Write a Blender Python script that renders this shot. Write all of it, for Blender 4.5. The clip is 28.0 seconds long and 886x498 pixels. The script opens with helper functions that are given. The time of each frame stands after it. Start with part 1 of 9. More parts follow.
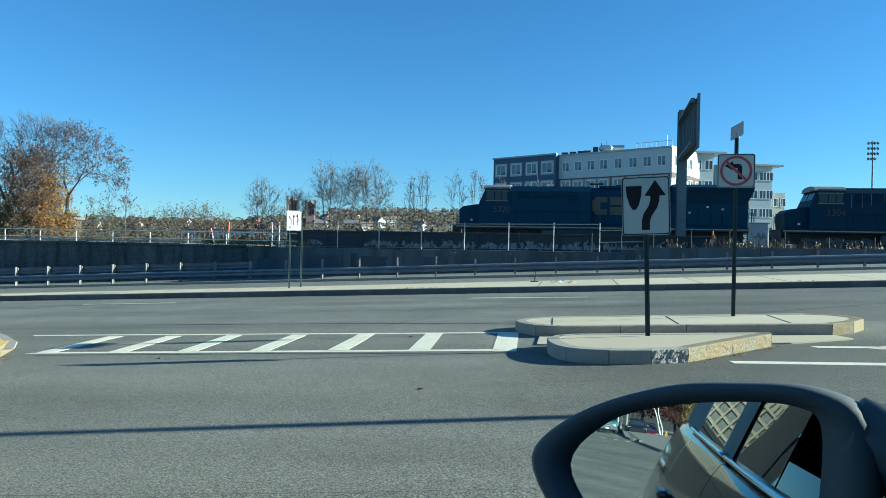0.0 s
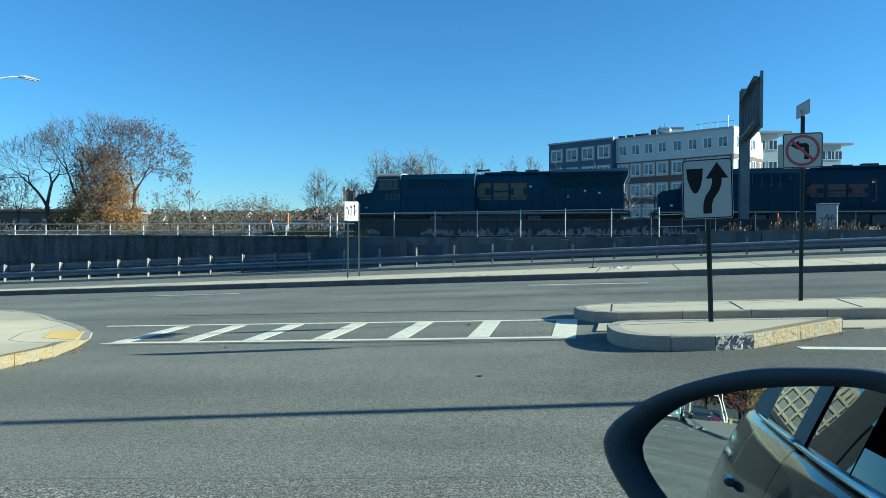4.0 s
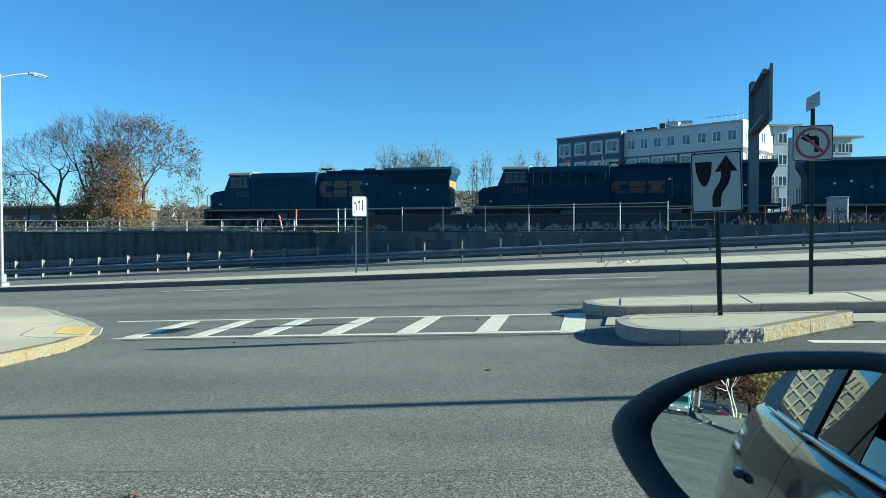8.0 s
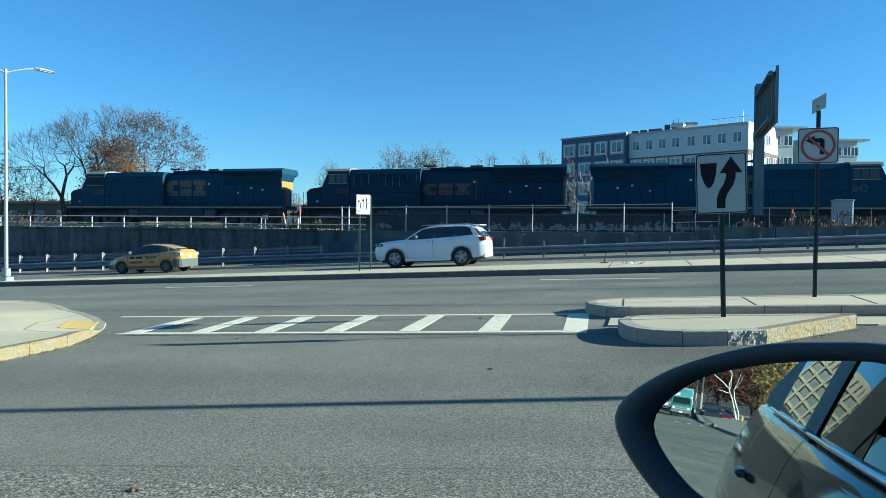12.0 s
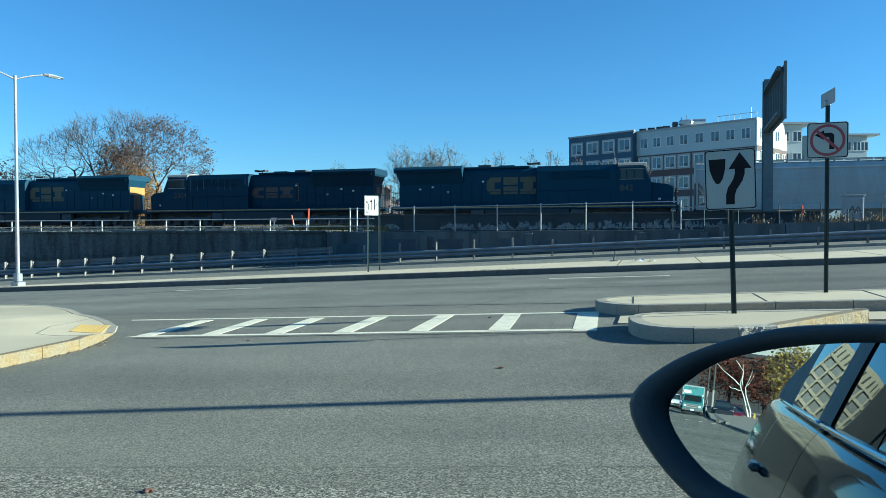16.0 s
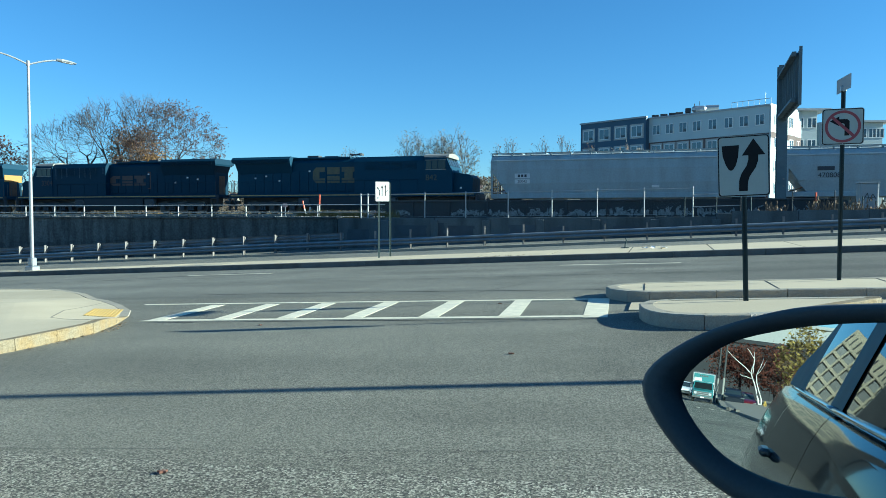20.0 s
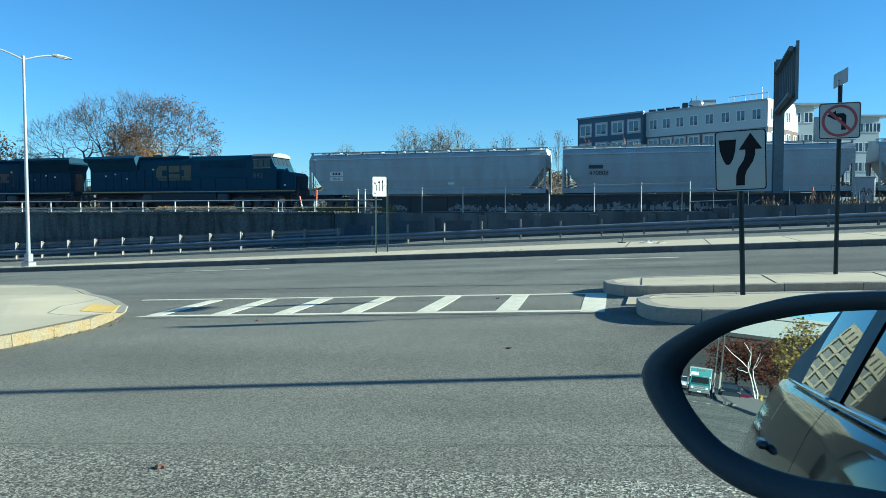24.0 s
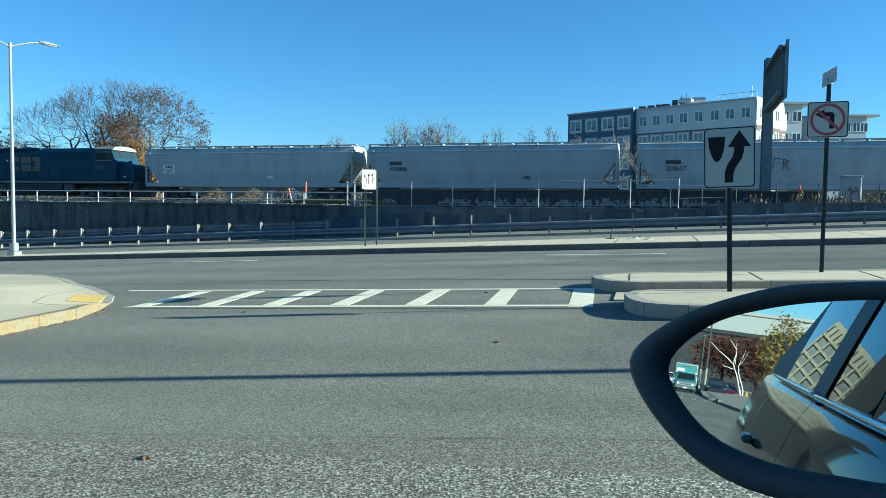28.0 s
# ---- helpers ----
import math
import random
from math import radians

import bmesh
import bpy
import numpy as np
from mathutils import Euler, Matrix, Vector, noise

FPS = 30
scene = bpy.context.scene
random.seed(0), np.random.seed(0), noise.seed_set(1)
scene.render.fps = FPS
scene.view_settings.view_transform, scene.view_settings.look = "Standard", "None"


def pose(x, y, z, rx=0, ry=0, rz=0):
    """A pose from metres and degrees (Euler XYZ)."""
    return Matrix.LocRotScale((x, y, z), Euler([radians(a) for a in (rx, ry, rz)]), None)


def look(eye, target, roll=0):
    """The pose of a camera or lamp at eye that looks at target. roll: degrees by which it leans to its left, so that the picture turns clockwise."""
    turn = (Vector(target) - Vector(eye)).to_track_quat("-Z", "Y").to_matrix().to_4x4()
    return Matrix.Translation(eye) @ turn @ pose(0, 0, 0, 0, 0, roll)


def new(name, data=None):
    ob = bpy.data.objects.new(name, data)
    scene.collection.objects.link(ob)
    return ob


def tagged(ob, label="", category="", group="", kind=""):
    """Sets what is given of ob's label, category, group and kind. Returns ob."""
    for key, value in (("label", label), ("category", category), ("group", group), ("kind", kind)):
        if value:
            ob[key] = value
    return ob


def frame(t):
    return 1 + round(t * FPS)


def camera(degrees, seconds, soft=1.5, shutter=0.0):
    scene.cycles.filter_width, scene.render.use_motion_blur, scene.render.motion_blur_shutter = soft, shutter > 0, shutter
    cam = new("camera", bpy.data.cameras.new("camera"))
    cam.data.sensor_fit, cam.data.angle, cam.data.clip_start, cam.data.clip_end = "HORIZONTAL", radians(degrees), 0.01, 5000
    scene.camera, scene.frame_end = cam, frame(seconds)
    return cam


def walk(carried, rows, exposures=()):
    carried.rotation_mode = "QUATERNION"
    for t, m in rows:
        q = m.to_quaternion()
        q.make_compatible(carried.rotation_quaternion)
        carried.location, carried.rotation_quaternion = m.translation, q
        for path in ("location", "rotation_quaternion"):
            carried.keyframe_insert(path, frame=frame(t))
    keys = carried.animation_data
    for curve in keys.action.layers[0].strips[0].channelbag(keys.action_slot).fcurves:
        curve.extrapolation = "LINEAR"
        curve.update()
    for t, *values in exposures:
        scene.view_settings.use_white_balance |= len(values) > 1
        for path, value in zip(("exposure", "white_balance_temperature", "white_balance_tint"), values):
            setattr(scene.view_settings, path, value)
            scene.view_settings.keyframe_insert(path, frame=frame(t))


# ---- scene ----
EXPOSURE = 1.53
cam = camera(62.0, 28.0, soft=0.7)
PATH = [
    (0, (0.008, 0.021, 1.331), (-0.34, 1.99, 1.334), 1.2),
    (0.5, (0.005, 0.014, 1.3335), (-0.385, 1.976, 1.3325), 0.8),
    (1, (0.0, 0.011, 1.335), (-0.426, 1.965, 1.33), 0.4),
    (1.5, (0.002, 0.007, 1.3355), (-0.45, 1.955, 1.3275), 0.2),
    (2, (0.001, 0.007, 1.335), (-0.466, 1.951, 1.324), 0.1),
    (2.5, (0.0, 0.005, 1.3335), (-0.474, 1.948, 1.3205), 0.2),
    (3, (0.0, 0.005, 1.333), (-0.481, 1.947, 1.314), 0.2),
    (3.5, (-0.001, 0.004, 1.3329), (-0.488, 1.943, 1.3069), 0.2),
    (5.5, (0.001, -0.002, 1.3285), (-0.525, 1.927, 1.2905), 0.1),
    (6, (0.001, -0.003, 1.3266), (-0.53, 1.925, 1.2896), 0.0),
    (6.5, (0.001, -0.003, 1.3257), (-0.528, 1.926, 1.2887), -0.1),
    (7, (0.0, -0.001, 1.3248), (-0.523, 1.929, 1.2878), -0.0),
    (7.5, (0.0, 0.0, 1.3249), (-0.519, 1.931, 1.2839), -0.1),
    (8, (0.0, 0.0, 1.325), (-0.517, 1.931, 1.28), -0.0),
    (8.5, (0.0, -0.001, 1.3237), (-0.518, 1.931, 1.2757), 0.0),
    (9, (0.0, -0.002, 1.3224), (-0.52, 1.928, 1.2704), 0.2),
    (9.5, (0.0, -0.001, 1.3221), (-0.522, 1.929, 1.2661), 0.3),
    (10, (-0.001, -0.001, 1.3198), (-0.524, 1.929, 1.2628), 0.5),
    (10.5, (-0.001, -0.002, 1.3184), (-0.526, 1.928, 1.2634), 0.6),
    (11, (-0.002, -0.003, 1.3171), (-0.527, 1.926, 1.2651), 0.6),
    (11.5, (-0.001, -0.003, 1.3168), (-0.527, 1.926, 1.2678), 0.6),
    (12, (-0.001, -0.002, 1.3165), (-0.527, 1.927, 1.2695), 0.6),
    (12.5, (-0.002, -0.001, 1.3147), (-0.527, 1.928, 1.2697), 0.5),
    (14.5, (-0.004, -0.006, 1.3134), (-0.538, 1.921, 1.2594), 0.3),
    (15, (-0.004, -0.006, 1.3116), (-0.543, 1.919, 1.2596), 0.2),
    (15.5, (-0.004, -0.007, 1.3098), (-0.548, 1.917, 1.2608), 0.0),
    (16, (-0.004, -0.007, 1.307), (-0.552, 1.916, 1.261), -0.1),
    (16.5, (-0.004, -0.007, 1.3048), (-0.557, 1.915, 1.2598), -0.2),
    (17, (-0.004, -0.008, 1.3046), (-0.562, 1.912, 1.2566), -0.2),
    (17.5, (-0.004, -0.01, 1.3044), (-0.568, 1.908, 1.2524), -0.1),
    (18, (-0.005, -0.01, 1.3043), (-0.573, 1.907, 1.2473), -0.0),
    (18.5, (-0.005, -0.012, 1.3051), (-0.577, 1.904, 1.2411), 0.0),
    (19, (-0.005, -0.012, 1.3049), (-0.58, 1.902, 1.2349), 0.1),
    (19.5, (-0.005, -0.013, 1.3027), (-0.581, 1.901, 1.2277), 0.1),
    (20, (-0.006, -0.012, 1.3015), (-0.581, 1.901, 1.2185), 0.1),
    (20.5, (-0.006, -0.012, 1.3004), (-0.581, 1.901, 1.2124), 0.1),
    (21, (-0.0062, -0.012, 1.2992), (-0.5842, 1.901, 1.2072), -0.1),
    (21.5, (-0.0055, -0.013, 1.3001), (-0.5885, 1.898, 1.2041), -0.1),
    (23.5, (-0.007, -0.011, 1.2976), (-0.583, 1.902, 1.2006), -0.0),
    (24, (-0.0081, -0.012, 1.2965), (-0.5761, 1.904, 1.2005), 0.0),
    (24.5, (-0.0082, -0.01, 1.2941), (-0.5692, 1.907, 1.1991), 0.1),
    (25, (-0.0086, -0.009, 1.2916), (-0.5636, 1.91, 1.1966), 0.2),
    (25.5, (-0.008, -0.009, 1.2922), (-0.559, 1.911, 1.1962), 0.3),
    (26, (-0.008, -0.008, 1.2918), (-0.556, 1.913, 1.1948), 0.4),
    (26.5, (-0.008, -0.008, 1.2913), (-0.552, 1.914, 1.1923), 0.5),
    (27, (-0.009, -0.008, 1.2919), (-0.549, 1.915, 1.1889), 0.6),
    (27.5, (-0.01, -0.008, 1.2914), (-0.548, 1.915, 1.1844), 0.7),
    (28, (-0.009, -0.007, 1.29), (-0.548, 1.916, 1.178), 0.7),
]
walk(cam, [(t, look(eye, target, roll)) for t, eye, target, roll in PATH], [(0, EXPOSURE - 0.08, 4740, -12), (12.5, EXPOSURE - 0.07, 4740, -12), (24, EXPOSURE - 0.02, 4760, -12), (28, EXPOSURE - 0.02, 4760, -12)])

# ---- sky and sun ----
SUN_AZ, SUN_EL = 10.6, 19.45        # degrees: from +x towards +y, and above the horizon
world = bpy.data.worlds.new("world")
scene.world = world
world.use_nodes = True
wn = world.node_tree
sky = wn.nodes.new("ShaderNodeTexSky")
sky.sky_type, sky.sun_disc = "NISHITA", False
sky.sun_elevation, sky.sun_rotation = radians(SUN_EL), radians(90 - SUN_AZ)
sky.air_density, sky.dust_density, sky.ozone_density = 1.0, 0.0, 5.0
wn.links.new(sky.outputs[0], wn.nodes["Background"].inputs[0])
wn.nodes["Background"].inputs[1].default_value = 0.051
sun = new("sun", bpy.data.lights.new("sun", "SUN"))
sun.data.energy, sun.data.angle, sun.data.color = 5.0, radians(0.53), (1.0, 0.84, 0.62)
sun.matrix_world = look((0, 0, 0), (-math.cos(radians(SUN_AZ)) * math.cos(radians(SUN_EL)), -math.sin(radians(SUN_AZ)) * math.cos(radians(SUN_EL)), -math.sin(radians(SUN_EL))))


# ---- materials ----
def rgb(c):
    return (*c, 1.0) if len(c) == 3 else c


def mat(name, color, rough=0.6, metal=0.0, vary=0.12, scale=3.0, fine=60.0, bump=0.15, second=None, amount=0.4, per_object=0.0, coat=0.0, spec=0.5, per_island=0.0, bump_scale=None, depth=0.004, stretch=None):
    """A surface with broad stains, fine grain and relief. second: a colour that comes through in patches."""
    m = bpy.data.materials.new(name)
    m.use_nodes = True
    t = m.node_tree
    n, ln = t.nodes, t.links
    b = n["Principled BSDF"]
    tex = n.new("ShaderNodeTexCoord")
    big = n.new("ShaderNodeTexNoise")
    big.inputs["Scale"].default_value, big.inputs["Detail"].default_value = scale, 6.0
    small = n.new("ShaderNodeTexNoise")
    small.inputs["Scale"].default_value, small.inputs["Detail"].default_value = fine, 4.0
    if stretch:
        pull = n.new("ShaderNodeMapping")
        pull.inputs["Scale"].default_value = stretch
        ln.new(tex.outputs["Object"], pull.inputs["Vector"])
        ln.new(pull.outputs[0], big.inputs["Vector"])
    else:
        ln.new(tex.outputs["Object"], big.inputs["Vector"])
    ln.new(tex.outputs["Object"], small.inputs["Vector"])
    ramp = n.new("ShaderNodeMapRange")
    ramp.inputs["From Min"].default_value, ramp.inputs["From Max"].default_value = 0.42 - 0.2 * (1 - amount), 0.75
    ln.new(big.outputs["Fac"], ramp.inputs["Value"])
    mix = n.new("ShaderNodeMix")
    mix.data_type = "RGBA"
    mix.inputs["A"].default_value = rgb(color)
    mix.inputs["B"].default_value = rgb(second if second else tuple(v * 0.7 for v in color))
    scaled = n.new("ShaderNodeMath")
    scaled.operation, scaled.inputs[1].default_value = "MULTIPLY", amount
    ln.new(ramp.outputs[0], scaled.inputs[0])
    ln.new(scaled.outputs[0], mix.inputs["Factor"])
    hsv = n.new("ShaderNodeHueSaturation")
    ln.new(mix.outputs["Result"], hsv.inputs["Color"])
    val = n.new("ShaderNodeMapRange")
    val.inputs["To Min"].default_value, val.inputs["To Max"].default_value = 1 - vary, 1 + vary
    val.inputs["From Min"].default_value, val.inputs["From Max"].default_value = 0.3, 0.7
    ln.new(small.outputs["Fac"], val.inputs["Value"])
    last = val.outputs[0]
    for strength, node, socket in ((per_object, "ShaderNodeObjectInfo", "Random"), (per_island, "ShaderNodeNewGeometry", "Random Per Island")):
        if strength:
            info = n.new(node)
            r = n.new("ShaderNodeMapRange")
            r.inputs["To Min"].default_value, r.inputs["To Max"].default_value = 1 - strength, 1 + strength
            ln.new(info.outputs[socket], r.inputs["Value"])
            mul = n.new("ShaderNodeMath")
            mul.operation = "MULTIPLY"
            ln.new(last, mul.inputs[0])
            ln.new(r.outputs[0], mul.inputs[1])
            last = mul.outputs[0]
    ln.new(last, hsv.inputs["Value"])
    ln.new(hsv.outputs[0], b.inputs["Base Color"])
    rr = n.new("ShaderNodeMapRange")
    rr.inputs["To Min"].default_value, rr.inputs["To Max"].default_value = max(rough - 0.1, 0.02), min(rough + 0.1, 1.0)
    ln.new(big.outputs["Fac"], rr.inputs["Value"])
    ln.new(rr.outputs[0], b.inputs["Roughness"])
    b.inputs["Metallic"].default_value = metal
    b.inputs["Specular IOR Level"].default_value = spec
    b.inputs["Coat Weight"].default_value = coat
    b.inputs["Coat Roughness"].default_value = 0.03
    if bump:
        bp = n.new("ShaderNodeBump")
        bp.inputs["Strength"].default_value, bp.inputs["Distance"].default_value = bump, depth
        if bump_scale:
            rel = n.new("ShaderNodeTexNoise")
            rel.inputs["Scale"].default_value = bump_scale
            ln.new(tex.outputs["Object"], rel.inputs["Vector"])
            ln.new(rel.outputs["Fac"], bp.inputs["Height"])
        else:
            ln.new(small.outputs["Fac"], bp.inputs["Height"])
        ln.new(bp.outputs[0], b.inputs["Normal"])
    return m


def glass_mat(name, color=(0.02, 0.03, 0.035), rough=0.03, spec=0.8):
    """Dark window glass, that mirrors the sky."""
    m = bpy.data.materials.new(name)
    m.use_nodes = True
    b = m.node_tree.nodes["Principled BSDF"]
    b.inputs["Base Color"].default_value = rgb(color)
    b.inputs["Roughness"].default_value = rough
    b.inputs["Specular IOR Level"].default_value = spec
    return m


def clear_glass_mat(name, tint=(0.86, 0.92, 0.90)):
    """A thin clear pane: it lets light through and mirrors more at grazing angles."""
    m = bpy.data.materials.new(name)
    m.use_nodes = True
    n, ln = m.node_tree.nodes, m.node_tree.links
    clear, gloss, mix, edge = n.new("ShaderNodeBsdfTransparent"), n.new("ShaderNodeBsdfGlossy"), n.new("ShaderNodeMixShader"), n.new("ShaderNodeFresnel")
    clear.inputs["Color"].default_value = rgb(tint)
    gloss.inputs["Roughness"].default_value = 0.01
    edge.inputs["IOR"].default_value = 1.5
    ln.new(edge.outputs[0], mix.inputs[0])
    ln.new(clear.outputs[0], mix.inputs[1])
    ln.new(gloss.outputs[0], mix.inputs[2])
    ln.new(mix.outputs[0], n["Material Output"].inputs["Surface"])
    return m


def mirror_mat(name):
    m = bpy.data.materials.new(name)
    m.use_nodes = True
    b = m.node_tree.nodes["Principled BSDF"]
    b.inputs["Base Color"].default_value = (0.56, 0.62, 0.62, 1)
    b.inputs["Metallic"].default_value, b.inputs["Roughness"].default_value = 1.0, 0.0
    return m


def glow_mat(name, color, strength):
    m = bpy.data.materials.new(name)
    m.use_nodes = True
    b = m.node_tree.nodes["Principled BSDF"]
    b.inputs["Base Color"].default_value = rgb(color)
    b.inputs["Emission Color"].default_value = rgb(color)
    b.inputs["Emission Strength"].default_value = strength
    return m


def asphalt_mat(name, dark, pale, stone, cell, contrast, patch, seam=None, dark_zone=None):
    """Worn asphalt: single pale stones in dark binder, broad worn patches, and a rough skin."""
    m = bpy.data.materials.new(name)
    m.use_nodes = True
    n, ln = m.node_tree.nodes, m.node_tree.links
    b = n["Principled BSDF"]
    tex = n.new("ShaderNodeTexCoord")
    cells = n.new("ShaderNodeTexVoronoi")
    cells.inputs["Scale"].default_value = cell
    ln.new(tex.outputs["Object"], cells.inputs["Vector"])
    bw = n.new("ShaderNodeSeparateColor")
    ln.new(cells.outputs["Color"], bw.inputs[0])
    ramp = n.new("ShaderNodeValToRGB")
    ramp.color_ramp.elements[0].color, ramp.color_ramp.elements[1].color = rgb(dark), rgb(stone)
    ramp.color_ramp.elements[0].position = 0.1
    mid = ramp.color_ramp.elements.new(0.6)
    mid.color = rgb(pale)
    ln.new(bw.outputs[0], ramp.inputs[0])
    tone, relief = ramp.outputs[0], cells.outputs["Distance"]
    if seam:
        # beyond the paving seam y = a + b x lies a younger mat of finer stone
        fine = n.new("ShaderNodeTexVoronoi")
        fine.inputs["Scale"].default_value = cell * 1.2
        ln.new(tex.outputs["Object"], fine.inputs["Vector"])
        split = n.new("ShaderNodeSeparateColor")
        ln.new(fine.outputs["Color"], split.inputs[0])
        ramp2 = n.new("ShaderNodeValToRGB")
        e = ramp2.color_ramp.elements
        e[0].color, e[1].color = rgb(tuple(v * 1.2 for v in dark)), rgb(tuple(v * 0.9 for v in stone))
        e[0].position = 0.1
        e.new(0.6).color = rgb(tuple(v * 1.02 for v in pale))
        ln.new(split.outputs[0], ramp2.inputs[0])
        across_seam = n.new("ShaderNodeVectorMath")
        across_seam.operation = "DOT_PRODUCT"
        across_seam.inputs[1].default_value = (-seam[1], 1.0, 0.0)
        ln.new(tex.outputs["Object"], across_seam.inputs[0])
        side = n.new("ShaderNodeMath")
        side.operation, side.inputs[1].default_value = "GREATER_THAN", seam[0]
        ln.new(across_seam.outputs["Value"], side.inputs[0])
        mix = n.new("ShaderNodeMix")
        mix.data_type = "RGBA"
        ln.new(side.outputs[0], mix.inputs["Factor"])
        ln.new(tone, mix.inputs["A"])
        ln.new(ramp2.outputs[0], mix.inputs["B"])
        high = n.new("ShaderNodeMix")
        ln.new(side.outputs[0], high.inputs["Factor"])
        ln.new(relief, high.inputs["A"])
        ln.new(fine.outputs["Distance"], high.inputs["B"])
        tone, relief = mix.outputs["Result"], high.outputs["Result"]
    wide = n.new("ShaderNodeTexNoise")
    wide.inputs["Scale"].default_value, wide.inputs["Detail"].default_value, wide.inputs["Roughness"].default_value = 0.45, 7.0, 0.62
    ln.new(tex.outputs["Object"], wide.inputs["Vector"])
    lane = n.new("ShaderNodeTexNoise")
    lane.inputs["Scale"].default_value = 1.0
    stretch = n.new("ShaderNodeMapping")
    stretch.inputs["Scale"].default_value = (0.06, 0.9, 1.0)
    ln.new(tex.outputs["Object"], stretch.inputs["Vector"])
    ln.new(stretch.outputs[0], lane.inputs["Vector"])
    add = n.new("ShaderNodeMath")
    ln.new(wide.outputs["Fac"], add.inputs[0])
    ln.new(lane.outputs["Fac"], add.inputs[1])
    val = n.new("ShaderNodeMapRange")
    val.inputs["From Min"].default_value, val.inputs["From Max"].default_value = 0.7, 1.3
    val.inputs["To Min"].default_value, val.inputs["To Max"].default_value = 1 - patch, 1 + patch
    ln.new(add.outputs[0], val.inputs["Value"])
    value = val.outputs[0]
    if dark_zone:
        # a darker zone with a ragged edge: its centre, its reach along x and y, and how dark it is
        (cx, cy), (wx, wy), depth = dark_zone
        spot = n.new("ShaderNodeMapping")
        spot.inputs["Location"].default_value = (-cx / wx, -cy / wy, 0.0)
        spot.inputs["Scale"].default_value = (1 / wx, 1 / wy, 0.0)
        ln.new(tex.outputs["Object"], spot.inputs["Vector"])
        far = n.new("ShaderNodeVectorMath")
        far.operation = "LENGTH"
        ln.new(spot.outputs[0], far.inputs[0])
        rag = n.new("ShaderNodeMath")
        rag.operation, rag.inputs[1].default_value = "MULTIPLY_ADD", 0.7
        ln.new(wide.outputs["Fac"], rag.inputs[0])
        ln.new(far.outputs["Value"], rag.inputs[2])
        edge = n.new("ShaderNodeMapRange")
        edge.interpolation_type = "SMOOTHSTEP"
        edge.inputs["From Min"].default_value, edge.inputs["From Max"].default_value = 0.95, 1.5
        edge.inputs["To Min"].default_value, edge.inputs["To Max"].default_value = depth, 1.0
        ln.new(rag.outputs[0], edge.inputs["Value"])
        both = n.new("ShaderNodeMath")
        both.operation = "MULTIPLY"
        ln.new(value, both.inputs[0])
        ln.new(edge.outputs[0], both.inputs[1])
        value = both.outputs[0]
    hsv = n.new("ShaderNodeHueSaturation")
    ln.new(tone, hsv.inputs["Color"])
    ln.new(value, hsv.inputs["Value"])
    ln.new(hsv.outputs[0], b.inputs["Base Color"])
    b.inputs["Roughness"].default_value = 0.85
    b.inputs["Specular IOR Level"].default_value = 0.35
    bp = n.new("ShaderNodeBump")
    bp.inputs["Strength"].default_value, bp.inputs["Distance"].default_value = contrast, 0.006
    ln.new(relief, bp.inputs["Height"])
    ln.new(bp.outputs[0], b.inputs["Normal"])
    return m


# ---- mesh helpers ----
def box(bm, x0, x1, y0, y1, z0, z1, m=None):
    c = [(x, y, z) for z in (z0, z1) for x, y in ((x0, y0), (x1, y0), (x1, y1), (x0, y1))]
    v = [bm.verts.new(m @ Vector(p) if m else p) for p in c]
    for f in ((0, 3, 2, 1), (4, 5, 6, 7), (0, 1, 5, 4), (1, 2, 6, 5), (2, 3, 7, 6), (3, 0, 4, 7)):
        bm.faces.new([v[i] for i in f])
    return v


def rbox(bm, x0, x1, y0, y1, z0, z1, r=0.02, m=None):
    """A box with chamfered edges."""
    r = min(r, (x1 - x0) / 2.2, (y1 - y0) / 2.2, (z1 - z0) / 2.2)
    ring = [(x0 + r, y0), (x1 - r, y0), (x1, y0 + r), (x1, y1 - r), (x1 - r, y1), (x0 + r, y1), (x0, y1 - r), (x0, y0 + r)]
    cx, cy = (x0 + x1) / 2, (y0 + y1) / 2
    kx, ky = 1 - 2 * r / (x1 - x0), 1 - 2 * r / (y1 - y0)
    inner = [(cx + (x - cx) * kx, cy + (y - cy) * ky) for x, y in ring]
    loft(bm, [[(x, y, z) for x, y in pts] for z, pts in ((z0, inner), (z0 + r, ring), (z1 - r, ring), (z1, inner))], m=m)


def loft(bm, rings, closed=True, caps=True, m=None):
    """Skins a row of rings of points."""
    vs = [[bm.verts.new(m @ Vector(p) if m else p) for p in ring] for ring in rings]
    n = len(vs[0])
    for a, b in zip(vs, vs[1:]):
        for i in range(n if closed else n - 1):
            j = (i + 1) % n
            bm.faces.new((a[i], a[j], b[j], b[i]))
    if caps and closed:
        bm.faces.new(list(reversed(vs[0])))
        bm.faces.new(vs[-1])
    return vs


def prism(bm, pts, y0, y1, m=None):
    """Extrudes an outline in x, z from y0 to y1."""
    return loft(bm, [[(x, y0, z) for x, z in pts], [(x, y1, z) for x, z in pts]], m=m)


def slab(bm, pts, z0, z1, m=None):
    """Extrudes an outline in x, y from z0 to z1."""
    return loft(bm, [[(x, y, z0) for x, y in pts], [(x, y, z1) for x, y in pts]], m=m)


